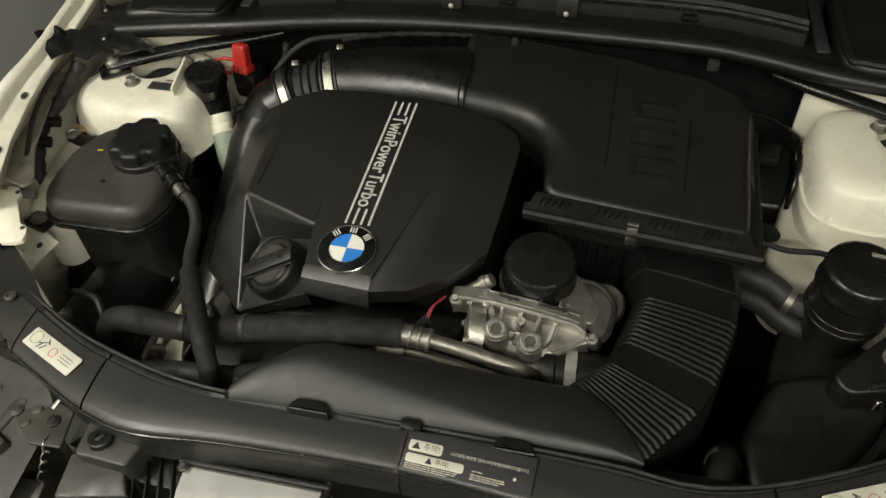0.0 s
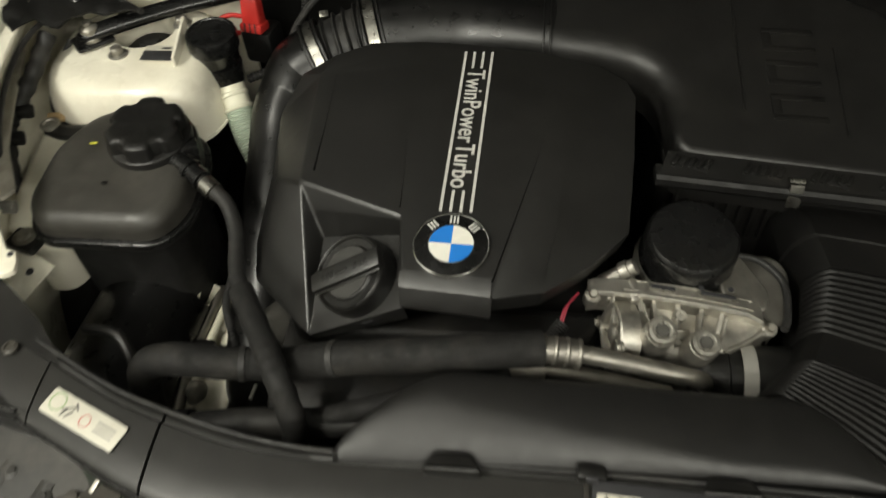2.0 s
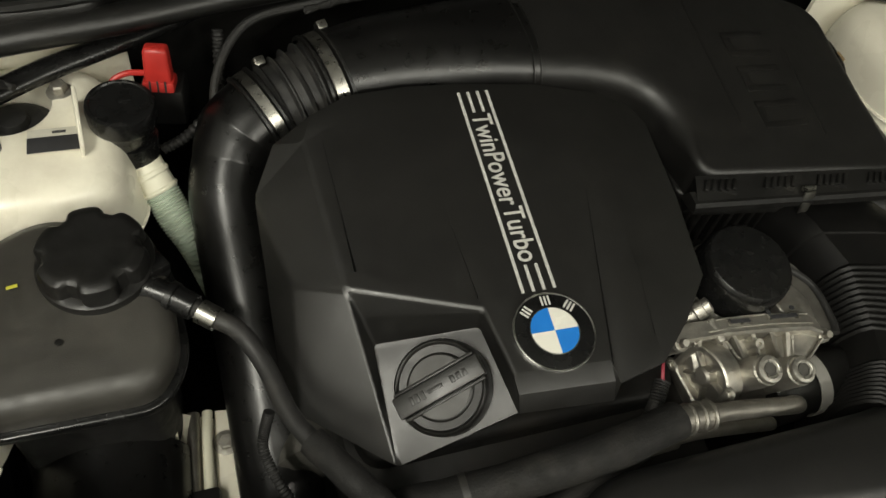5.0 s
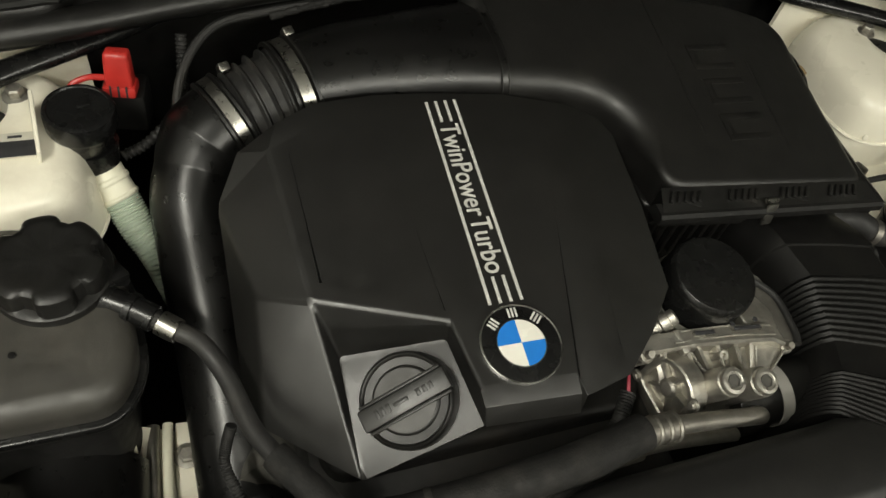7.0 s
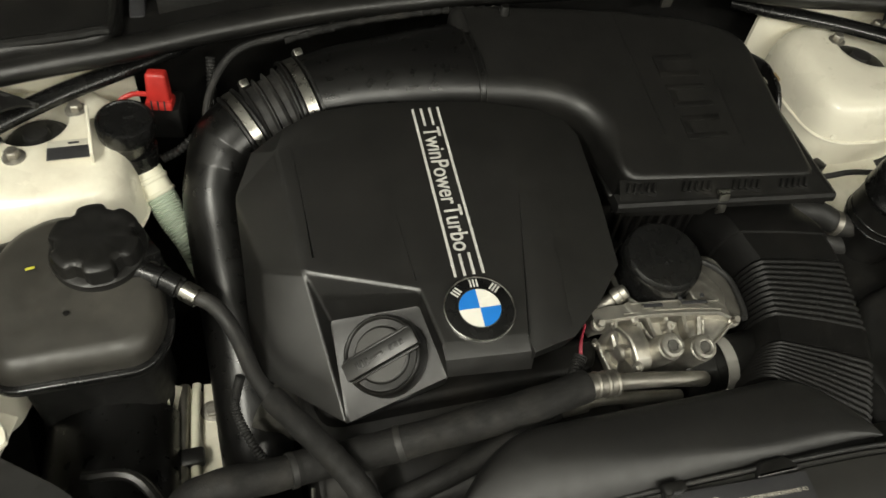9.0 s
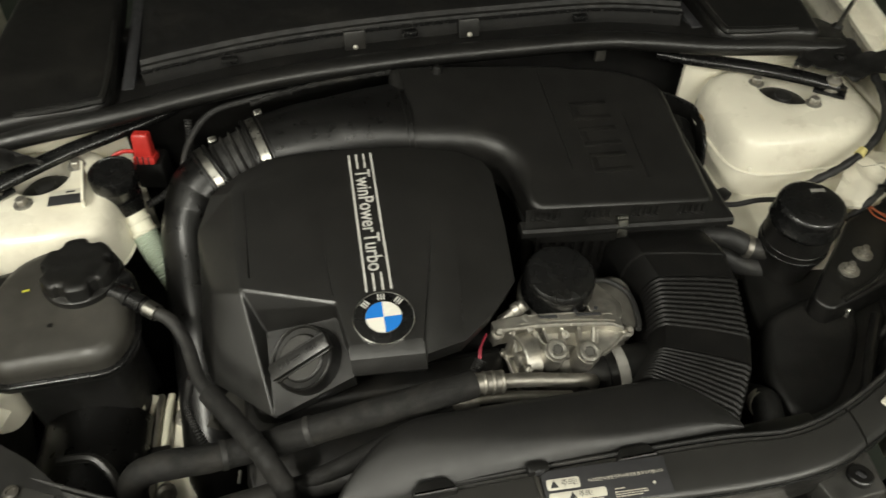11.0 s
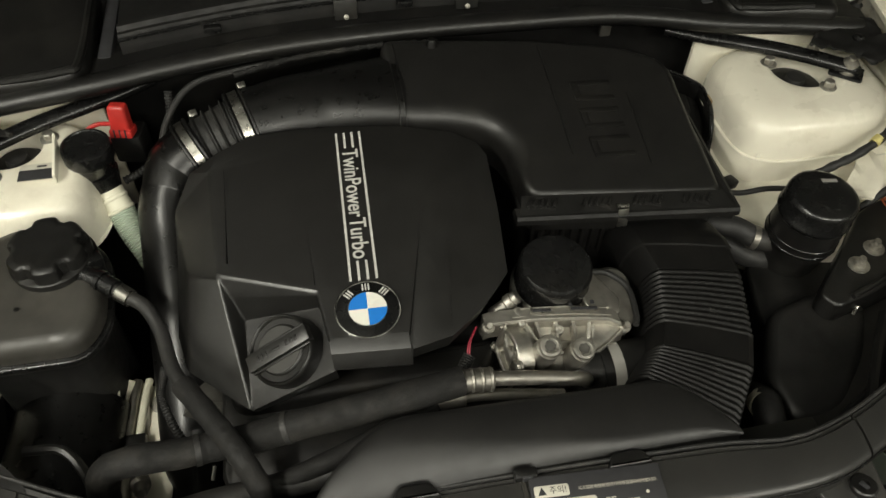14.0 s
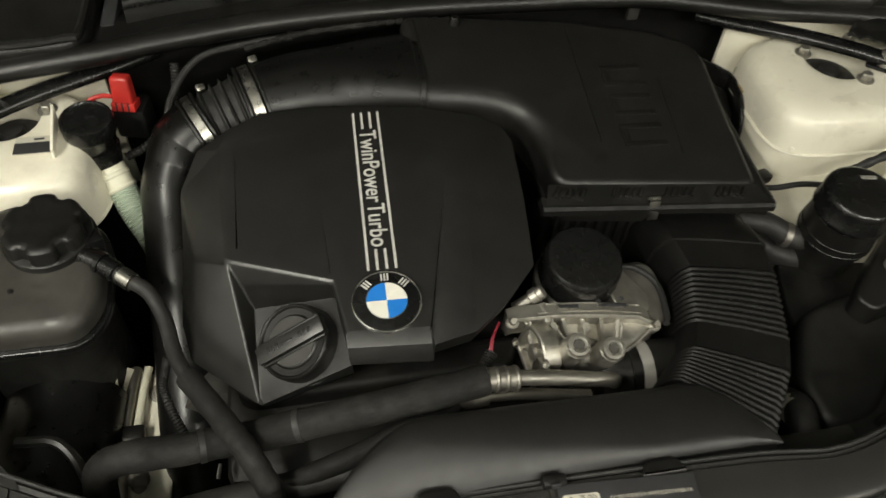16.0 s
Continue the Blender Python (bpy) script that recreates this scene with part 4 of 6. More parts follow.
# ---- air scoop along the front ----
scoop = thing("air_scoop", (0, -0.17, 0.70), "smooth black plastic air scoop behind the front panel", "air scoop")
rings = []
for i in range(40):
    t = (i / 39) ** 1.7
    x = -0.222 + 0.46 * t
    rise = math.sin(min(1.0, t / 0.24) * math.pi / 2) ** 0.8 if t > 0 else 0.0
    yr = -0.205 + 0.071 * rise * (1 - 0.15 * t) + 0.018 * t
    shift = 0.0
    if t > 0.8:
        shift = (t - 0.8) / 0.2
    yr = yr * (1 - shift) + (-0.118 - 0.076 * (x - 0.16) / 0.08) * shift if x > 0.16 else yr
    yf = -0.214 + 0.006 * t
    zr = 0.768 + 0.027 * rise - 0.030 * t
    zf = 0.775 - 0.02 * t
    yr = max(yr, yf + 0.004)
    zt = max(zr, zf) + 0.002
    c = 0.15 + 0.70 * min(1.0, max(0.0, (x + 0.20) / 0.30))
    back, fall = yr - 0.008 * rise, zf - 0.003
    yc, zc = back + (yf - back) * c, zr + 0.001
    rings.append([(x, yr + 0.012 * rise, 0.68), (x, yr + 0.008 * rise, zr - 0.020), (x, yr, zr - 0.004), (x, back, zr), (x, yc + (back - yc) * 0.15, zc), (x, yc + (yf - yc) * 0.15, zc + (fall - zc) * 0.10), (x, yf + 0.004, fall + 0.002), (x, yf - 0.006, zf - 0.02), (x, yf - 0.008, 0.70), (x, yf, 0.68)])
part("scoop_body", loft(rings), M_SCOOP, scoop, "", 75)
for x, z in ((-0.12, 0.780), (0.105, 0.7715)):
    bm = pillow(round_corners([(x - 0.026, -0.222), (x + 0.026, -0.222), (x + 0.016, -0.205), (x - 0.016, -0.205)], 0.006), lambda a, b: z, 0.004, 0.745)
    part("locating_tab", bm, M_BLACK, scoop)

# ---- front panel ----
front = thing("radiator_support_panel", (0, -0.24, 0.70), "black front panel across the top of the radiator", "front panel")
REAR = [(-0.64, -0.060), (-0.53, -0.116), (-0.44, -0.160), (-0.36, -0.186), (-0.286, -0.203), (-0.2, -0.209), (0.0, -0.210), (0.2, -0.214), (0.286, -0.222), (0.36, -0.206), (0.44, -0.172), (0.53, -0.124), (0.64, -0.064)]
FRONT = [(-0.64, -0.140), (-0.56, -0.176), (-0.47, -0.218), (-0.385, -0.256), (-0.31, -0.274), (-0.2, -0.266), (0.0, -0.262), (0.2, -0.276), (0.31, -0.272), (0.385, -0.246), (0.47, -0.209), (0.56, -0.172), (0.64, -0.140)]

REAR, FRONT = ([tuple(v)[:2] for v in smooth_line([(x, y, 0) for x, y in line], 5)] for line in (REAR, FRONT))


def panel_ring(x, z=0.765):
    r, f = interp(REAR, x)[0], interp(FRONT, x)[0]
    dip = 0.012 * min(1, max(0, (abs(x) - 0.3) / 0.3))
    xr = x
    lean = (f - r) * 0.0
    return [(xr, r + (f - r) * t + lean, z + dz - dip) for t, dz in ((0.02, -0.045), (0.0, -0.010), (0.01, -0.002), (0.05, 0.0), (0.12, -0.001), (0.16, 0.003), (0.5, 0.0032), (0.84, 0.0008), (0.94, -0.0015), (0.985, -0.0045), (1.0, -0.010), (1.0, -0.020), (0.985, -0.028), (0.97, -0.032), (0.96, -0.045), (0.96, -0.06))]


for a, b in ((-0.62, -0.515), (-0.5125, -0.384), (-0.381, -0.0115), (-0.009, 0.365), (0.368, 0.5125), (0.515, 0.62)):
    n = max(3, int((b - a) / 0.02))
    part("panel_section", loft([panel_ring(a + (b - a) * i / n) for i in range(n + 1)]), M_SATIN, front, "black plastic panel section", 50)
part("rubber_edge", sweep([(x, interp(REAR, x)[0] + 0.001, 0.766 - 0.012 * min(1, max(0, (abs(x) - 0.3) / 0.3))) for x in [-0.55 + 1.1 * k / 40 for k in range(41)]], 0.0024, 8, straight=True), M_RUBBER, front, "rubber edging")
part("front_bead", sweep([(x, interp(FRONT, x)[0] - 0.0002, 0.7595 - 0.012 * min(1, max(0, (abs(x) - 0.3) / 0.3))) for x in [-0.575 + 1.15 * k / 60 for k in range(61)]], 0.0015, 8, straight=True), M_GLOSS, front, "thin shiny lower bead")
for side in (-1, 1):
    for x, t in ((0.560, 0.30), (0.585, 0.62)):
        r, f = interp(REAR, side * x)[0], interp(FRONT, side * x)[0]
        part("panel_bolt", lathe([(0.008, 0), (0.008, 0.003), (0.005, 0.004), (0.0045, 0.002), (0.001, 0.002)], 16, pose(side * x, r + (f - r) * t, 0.7595)), M_PLATE, front)
part("seam_strip", loft([[(-0.0125, y, 0.7655 + z), (-0.0085, y, 0.7655 + z), (-0.0085, y, 0.760 + z), (-0.0125, y, 0.760 + z)] for y, z in ((-0.213, 0.001), (-0.222, 0.005), (-0.250, 0.004), (-0.258, 0.002), (-0.2635, -0.004), (-0.2645, -0.020))]), M_PLATE, front, "thin worn metal strip over the seam")
bm = box((0.024, 0.012, 0.012), pose(-0.006, -0.212, 0.7705), 0.003)
tab = part("catch_tab", bm, M_BLACK, front)
part("catch_slot", box((0.010, 0.003, 0.010), pose(-0.006, -0.2180, 0.773), 0.001), M_INK, tab)


# warning label on a flat patch
wl = thing("warning_label", (0.06, -0.24, 0.768), "black warning label with two white boxes and Korean text", "label")
wm = basis((0.062, -0.2415, 0.7700), (0.0, -0.07, 1), (0.0, 1, 0)) @ pose(0, 0, 0, 0, 0, -3)
part("backing", box((0.137, 0.042, 0.0008), wm, 0.0002), M_INK, wl)
for x, y, w, h in ((-0.047, 0.0050, 0.036, 0.0120), (-0.034, -0.0090, 0.062, 0.0100)):
    bm = pillow(round_corners([(x - w / 2, y - h / 2), (x + w / 2, y - h / 2), (x + w / 2, y + h / 2), (x - w / 2, y + h / 2)], 0.003), lambda a, b: 0.0010, 0.0002, 0.0, 2)
    bmesh.ops.transform(bm, matrix=wm, verts=bm.verts)
    part("white_box", bm, M_STICKER, wl)


def triangle(x, y, s):
    return loft([[wm @ Vector((x - s, y - s * 0.8, z)), wm @ Vector((x + s, y - s * 0.8, z)), wm @ Vector((x, y + s, z))] for z in (0.0008, 0.0013)])


for x, y, s in ((-0.057, 0.0050, 0.0045), (-0.040, -0.0090, 0.0040)):
    part("warning_sign", triangle(x, y, s), M_INK, wl, "black warning triangle")
for body, x, y, size, mat in (("주의!", -0.0405, 0.0050, 0.0085, M_INK), ("주의!", -0.026, -0.0090, 0.0070, M_INK), ("시스템은 숙련된 정비사에게 점검되어야 합니다.", 0.0215, 0.0042, 0.0046, M_STICKER)):
    bm = text_mesh(body, size, Matrix(), depth=0.0001)
    wide = max(v.co.x for v in bm.verts) - min(v.co.x for v in bm.verts)
    if wide > 0.05:
        bmesh.ops.scale(bm, vec=(0.083 / wide, 0.95, 1), verts=bm.verts)
    bmesh.ops.transform(bm, matrix=wm @ pose(x, y, 0.0014), verts=bm.verts)
    part("caption", bm, mat, wl)
rnd = random.Random(11)
for x0, y, w in ((-0.064, -0.0158, 0.054), (-0.064, -0.0181, 0.054), (-0.064, -0.0203, 0.044), (0.006, -0.0085, 0.008), (0.005, -0.0122, 0.034), (0.005, -0.0146, 0.034), (0.005, -0.0170, 0.028)):
    x = x0
    while x < x0 + w:
        word = 0.0025 + 0.004 * rnd.random()
        part("fine_print", box((word, 0.0011, 0.0002), wm @ pose(x + word / 2, y, 0.0008), 0), M_PRINT, wl, "plain grey bar")
        x += word + 0.0009
part("print_dot", box((0.003, 0.003, 0.0002), wm @ pose(0.05, -0.007, 0.0009, 0, 0, 45), 0), M_STICKER, wl)

# picture stickers at the corners
for side in (-1, 1):
    st = thing("coolant_sticker", (side * 0.46, -0.195, 0.757), "cream paper sticker with small pictograms on the front panel", "sticker", "corner stickers")
    c = Vector((side * 0.4555, -0.1925 if side < 0 else -0.200, 0.7635))
    ux = Vector((0.0905, side * 0.040, -0.004 * side)).normalized()
    nrm = Vector((0, -0.10, 1))
    uy = nrm.cross(ux).normalized()
    nrm = ux.cross(uy).normalized()
    m = Matrix((ux, uy, nrm)).transposed().to_4x4()
    m.translation = c
    plan = round_corners([(-0.0465, -0.0125), (0.0465, -0.0125), (0.0465, 0.0125), (-0.0465, 0.0125)], 0.003)
    bm = pillow(plan, lambda a, b: 0.0005, 0.0002, -0.0004, 2)
    bmesh.ops.transform(bm, matrix=m, verts=bm.verts)
    part("sheet", bm, M_STICKER, st)
    part("pictogram", lathe([(0.0088, 0.0004), (0.0088, 0.0008), (0.0078, 0.0008), (0.0078, 0.0004)], 24, m @ pose(-0.034, 0.002, 0), caps=False), M_GREEN, st, "green ring pictogram")
    bm = box((0.016, 0.0014, 0.0004), m @ pose(-0.018, 0.002, 0.0007, 0, 0, 30), 0)
    for dx, dy, a, w in ((-0.021, -0.003, 70, 0.010), (-0.015, -0.003, 60, 0.010), (-0.012, 0.006, -40, 0.008)):
        box((w, 0.0014, 0.0004), m @ pose(dx, dy, 0.0007, 0, 0, a), 0, bm=bm)
    part("pictogram", bm, M_INK, st, "black figure mark")
    part("pictogram", lathe([(0.006, 0.0004), (0.006, 0.0008), (0.0053, 0.0008), (0.0053, 0.0004)], 24, m @ pose(0.004, -0.001, 0), caps=False), M_RED, st, "red ring pictogram")
    for y in (0.004, 0.0, -0.004):
        part("fine_print", box((0.022, 0.0014, 0.0003), m @ pose(0.028, y, 0.0006), 0), M_GREY, st, "plain grey bar")

# ---- oil filter housing ----
oh = thing("oil_filter_housing", (0.08, -0.02, 0.62), "cast aluminium oil filter housing with ribs and plugs", "oil filter housing")
cap = part("filter_cap", lathe([(0.0475, -0.020), (0.0482, -0.016), (0.0482, -0.012), (0.0472, -0.010), (0.0470, 0.013), (0.0455, 0.0195), (0.0425, 0.0225), (0.039, 0.0232), (0.012, 0.0245), (0.002, 0.0247)], 56, basis((0.098, 0.044, 0.761), (0.02, -0.10, 1))), M_GLOSS, oh, "round black plastic filter cap")
part("cap_ledge", lathe([(0.044, -0.09), (0.0505, -0.045), (0.0515, -0.030), (0.0515, -0.024), (0.0480, -0.0195)], 48, basis((0.098, 0.044, 0.761), (0.02, -0.10, 1))), M_ALU, oh)
# flange plate across the front
fl = [(-0.004, -0.010, 0.7520), (0.004, -0.010, 0.7555), (0.024, -0.011, 0.7565), (0.05, -0.012, 0.7565), (0.10, -0.014, 0.7505), (0.15, -0.018, 0.7435), (0.165, -0.024, 0.738)]
rings = []
for p in [Vector(q) - Vector((0, 0.004, 0)) for q in fl]:
    rings.append([(p.x, p.y + 0.015, p.z - 0.030), (p.x, p.y + 0.015, p.z + 0.003), (p.x, p.y + 0.0135, p.z + 0.005), (p.x, p.y - 0.003, p.z + 0.005), (p.x, p.y - 0.004, p.z + 0.0035), (p.x, p.y - 0.005, p.z + 0.001), (p.x, p.y - 0.003, p.z - 0.002), (p.x, p.y, p.z - 0.03)])
ridge = part("flange", loft(rings), M_ALU, oh, "", 40)
for k, dy in enumerate((0.002, 0.013)):
    part("flange_bead", sweep([(0.03 + 0.01 * k, -0.016 + dy, 0.7620), (0.10, -0.018 + dy, 0.7560), (0.155, -0.023 + dy, 0.7475)], 0.0010, 8), M_ALU, ridge)
for x0, w in ((0.068, 0.024), (0.122, 0.034)):
    part("slot_lip", box((w + 0.005, 0.0075, 0.0010), pose(x0, -0.0088 - 0.03 * (x0 - 0.06), 0.7603 - 0.11 * (x0 - 0.07), 0, 6.5, -3), 0.0004), M_PLUG, ridge)
    part("flange_slot", box((w, 0.0045, 0.0022), pose(x0, -0.0088 - 0.03 * (x0 - 0.06), 0.7602 - 0.11 * (x0 - 0.07), 0, 6.5, -3), 0.0004), M_INK, ridge)
for x0 in (0.106, 0.134):
    part("pin_hole", lathe([(0.0028, 0), (0.0028, 0.0012)], 12, pose(x0, -0.0045, 0.7565, 0, 4, 0)), M_INK, ridge)
rings = []
for x, yf, zt in ((0.022, -0.050, 0.715), (0.034, -0.064, 0.722), (0.07, -0.072, 0.722), (0.110, -0.072, 0.716), (0.128, -0.05, 0.714), (0.160, -0.028, 0.716)):
    rings.append([(x, -0.005, 0.62), (x, -0.005, zt + 0.02), (x, (yf - 0.012) / 2, zt + 0.006), (x, yf + 0.012, zt - 0.008), (x, yf, zt - 0.03), (x, yf, 0.62)])
part("casting", loft(rings), M_ALU, oh, "", 40)
for px, py, pz in ((0.061, -0.066, 0.768), (0.102, -0.070, 0.758)):
    bmx = basis((px, py, pz), (0.05, -0.35, 1))
    boss = part("boss", lathe([(0.017, -0.075), (0.0152, -0.010), (0.0148, 0.0), (0.013, 0.002)], 28, bmx), M_ALU, oh)
    plug = part("plug", lathe([(0.0135, 0.0), (0.0135, 0.0045), (0.0126, 0.0060), (0.0094, 0.0064), (0.0086, 0.0056), (0.0066, 0.0054), (0.0062, 0.001), (0.001, 0.001)], 28, bmx), M_PLUG, boss, "aluminium screw plug with a hexagon socket")
    part("socket", lathe([(0.0070, 0.0052), (0.0066, 0.0062), (0.0056, 0.0060), (0.0054, 0.0012), (0.001, 0.0012)], 6, bmx), M_DULL, plug, "hexagon socket")
for (ax, ay, az), (bx, by, bz), wd in (((0.046, -0.018, 0.752), (0.050, -0.052, 0.742), 0.0022), ((0.060, -0.019, 0.752), (0.062, -0.050, 0.745), 0.0018), ((0.084, -0.019, 0.748), (0.082, -0.058, 0.735), 0.0024),
                                      ((0.107, -0.020, 0.745), (0.103, -0.055, 0.738), 0.0022), ((0.128, -0.021, 0.742), (0.116, -0.062, 0.722), 0.0022)):
    a, c = Vector((ax, ay, az)), Vector((bx, by, bz))
    w, d = Vector((wd, 0, 0)), Vector((0, 0, -0.035))
    part("web", loft([[a - w, a + w, a + w * 1.4 + d, a - w * 1.4 + d], [c - w, c + w, c + w * 1.4 + d, c - w * 1.4 + d]]), M_ALU, oh)
for x, y, z, r in ((0.086, -0.030, 0.745, 0.005), (0.120, -0.050, 0.722, 0.0055), (0.048, -0.058, 0.738, 0.005)):
    part("cast_stud", lathe([(r * 1.3, -0.02), (r * 1.2, 0.0), (r, 0.002), (r * 0.4, 0.002), (r * 0.35, -0.001)], 16, basis((x, y, z), (0.05, -0.45, 1))), M_ALU, oh)
for x, y, z, w, a in ((0.076, -0.060, 0.722, 0.03, 0), (0.082, -0.052, 0.730, 0.022, 0)):
    part("cast_rib", box((w, 0.004, 0.03), pose(x, y, z, -25, 0, a), 0.0012), M_ALU, oh)
for pts in ([(0.050, -0.022, 0.750), (0.054, -0.038, 0.7475), (0.060, -0.050, 0.748)], [(0.084, -0.024, 0.747), (0.082, -0.044, 0.742), (0.078, -0.060, 0.742)], [(0.108, -0.025, 0.744), (0.104, -0.042, 0.741), (0.101, -0.054, 0.743)], [(0.132, -0.026, 0.740), (0.126, -0.044, 0.733), (0.117, -0.060, 0.736)], [(0.168, -0.034, 0.732), (0.148, -0.047, 0.728), (0.128, -0.057, 0.726)]):
    part("rib_edge", sweep(pts, 0.0016, 8), M_PLUG, oh, "bright machined rib edge")
part("gusset", pillow(round_corners([(0.110, -0.056), (0.132, -0.056), (0.172, -0.034), (0.165, -0.020), (0.11, -0.02)], 0.004), lambda x, y: 0.728 + 0.25 * (y + 0.04), 0.002, 0.66, 3), M_ALU, oh)
# pump flange at the end of the casting: a rounded frame with spokes
pm = basis((0.024, -0.044, 0.728), (-0.97, -0.12, 0.16), (0, 0, 1))
tri_plan = round_corners([(-0.034, -0.030), (0.034, -0.036), (0.030, 0.020), (0.004, 0.034), (-0.030, 0.022)], 0.016, 5)
inner = inset_line(tri_plan, 0.007)
bm = loft([[pm @ Vector((x, y, z)) for x, y in line] for line, z in ((tri_plan, -0.016), (tri_plan, 0.003), (inset_line(tri_plan, 0.0015), 0.0045), (inset_line(tri_plan, 0.0055), 0.0045), (inner, 0.003), (inner, -0.006))])
pf = part("pump_flange", bm, M_ALU, oh, "", 40)
for k in range(5):
    a = math.radians(72 * k + 12)
    part("spoke", box((0.026, 0.003, 0.008), pm @ pose(0, 0, -0.002, 0, 0, math.degrees(a)) @ pose(0.014, 0, 0), 0.0008), M_ALU, pf)
part("hub", lathe([(0.010, -0.006), (0.010, 0.003), (0.007, 0.005), (0.002, 0.005)], 18, pm), M_ALU, pf)
for x, y in ((-0.029, 0.020), (0.029, 0.018), (0.031, -0.031), (-0.031, -0.026)):
    part("bolt", hexbolt(pm @ Vector((x, y, 0.003)), 0.0045, 0.006, pm.to_3x3() @ Vector((0, 0, 1))), M_ZINC, pf)
part("cross_arm", box((0.010, 0.026, 0.012), pose(0.040, -0.012, 0.7555, 10, 0, 6), 0.003), M_ALU, oh)
for p, r in (((0.001, -0.014, 0.7485), 0.0048), ((0.173, -0.028, 0.727), 0.0048)):
    part("lug", lathe([(0.0085, -0.022), (0.0085, 0.002), (0.0075, 0.0035)], 20, basis(p, (0, -0.45, 1))), M_ALU, oh)
    part("bolt", hexbolt(Vector(p) + Vector((0, -0.002, 0.004)), r, 0.010, (0, -0.45, 1)), M_ZINC, oh)
# sensor beside the cap
sm = basis((0.034, 0.012, 0.759), (0.75, 0.10, 0.55)) @ Matrix.Diagonal((0.85, 0.85, 0.85, 1))
part("sensor", lathe([(0.009, -0.034), (0.009, -0.008), (0.012, -0.006), (0.012, 0.004), (0.010, 0.005), (0.010, 0.012), (0.006, 0.014)], 18, sm), M_ALU, oh, "bright pressure sensor")
part("back_plate", pillow(round_corners([(0.128, -0.004), (0.172, -0.014), (0.180, 0.012), (0.148, 0.062), (0.128, 0.055)], 0.008), lambda x, y: 0.748 - 0.28 * (x - 0.13), 0.003, 0.66), M_ALU, oh)

# throttle pipe and clamp beside the duct
tp = thing("charge_pipe", (0.19, -0.05, 0.64), "black plastic charge pipe with a steel clamp", "charge pipe")
axis = Vector((1, 0.02, 0.05)).normalized()
m = basis((0.154, -0.061, 0.690), axis, (0, 0, 1)) @ Matrix.Diagonal((0.92, 0.92, 1, 1))
part("pipe", lathe([(0.034, -0.055), (0.037, -0.05), (0.037, -0.020), (0.034, -0.018), (0.033, 0.05), (0.033, 0.11)], 32, m), M_BLACK, tp)
part("clamp", lathe([(0.0362, -0.0070), (0.0372, -0.0068), (0.0372, 0.0068), (0.0362, 0.0070)], 40, m, caps=False), M_GREY, tp, "bright steel clamp band")
pk = thing("coolant_pump_housing", (0.20, 0.05, 0.62), "dull grey metal housing behind the oil filter", "housing")
part("housing_body", lathe([(0.026, -0.07), (0.028, -0.004), (0.024, 0.002), (0.010, 0.004)], 24, basis((0.185, 0.045, 0.712), (0.1, -0.45, 0.9))), M_DULL, pk)
edge = [(0.145, 0.048), (0.172, 0.047), (0.192, 0.026), (0.188, -0.012), (0.180, -0.028), (0.160, -0.006)]
part("side_cover", pillow(round_corners(edge, 0.006), lambda x, y: 0.737 - 0.20 * (x - 0.16), 0.004, 0.66, 4), M_CASTGREY, pk, "matt grey cover plate")
part("gasket", sweep([(x, y, 0.739 - 0.20 * (x - 0.16)) for x, y in ((0.150, 0.053), (0.175, 0.051), (0.196, 0.027), (0.193, -0.014), (0.186, -0.032))], 0.0040, 10), M_RUBBER, pk, "black corrugated hose")

# engine block under the cover, almost black: the shade there is in its colour
blk = thing("engine_block", (-0.15, 0.15, 0.40), "near-black engine block in the shade below the cover", "engine")
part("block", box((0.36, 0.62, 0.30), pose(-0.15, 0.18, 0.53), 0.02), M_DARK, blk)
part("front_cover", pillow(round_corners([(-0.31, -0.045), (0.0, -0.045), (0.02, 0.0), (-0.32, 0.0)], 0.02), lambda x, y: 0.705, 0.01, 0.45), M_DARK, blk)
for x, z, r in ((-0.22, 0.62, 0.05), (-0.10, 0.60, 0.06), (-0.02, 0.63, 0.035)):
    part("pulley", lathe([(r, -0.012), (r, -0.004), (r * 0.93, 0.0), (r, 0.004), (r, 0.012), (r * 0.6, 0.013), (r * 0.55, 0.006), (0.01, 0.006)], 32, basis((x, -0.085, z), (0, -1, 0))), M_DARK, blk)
fan = thing("fan_shroud", (0, -0.19, 0.40), "black radiator fan shroud", "fan shroud")
part("shroud_wall", box((0.72, 0.03, 0.32), pose(0, -0.19, 0.55), 0.006), M_BLACK, fan)

# ---- hoses at the front of the engine ----
ac = thing("air_conditioning_hose", (-0.25, -0.1, 0.70), "thick foam-sleeved hose with an aluminium crimp and pipe", "hose")
pts = [(-0.462, -0.125, 0.56), (-0.462, -0.115, 0.64), (-0.453, -0.103, 0.697), (-0.425, -0.100, 0.718), (-0.361, -0.094, 0.708), (-0.331, -0.090, 0.705), (-0.292, -0.094, 0.716), (-0.244, -0.104, 0.746), (-0.13, -0.106, 0.772), (-0.048, -0.092, 0.768)]
part("sleeve", sweep(pts, lambda t: 0.0172 + 0.0004 * math.sin(t * 37) + 0.0003 * math.sin(t * 91), 20, 12), M_FOAM, ac)
for p, q in (((-0.247, -0.104, 0.7455), (-0.241, -0.104, 0.747)), ((-0.352, -0.093, 0.707), (-0.346, -0.092, 0.706))):
    part("tape_edge", sweep([p, q], 0.0182, 20, straight=True), M_RUBBER, ac)
crimp = part("crimp", sweep([(-0.054, -0.0925, 0.7683), (-0.014, -0.0915, 0.7622)], lambda t: 0.0130, 24, straight=True), M_TUBE, ac, "swaged aluminium crimp sleeve")
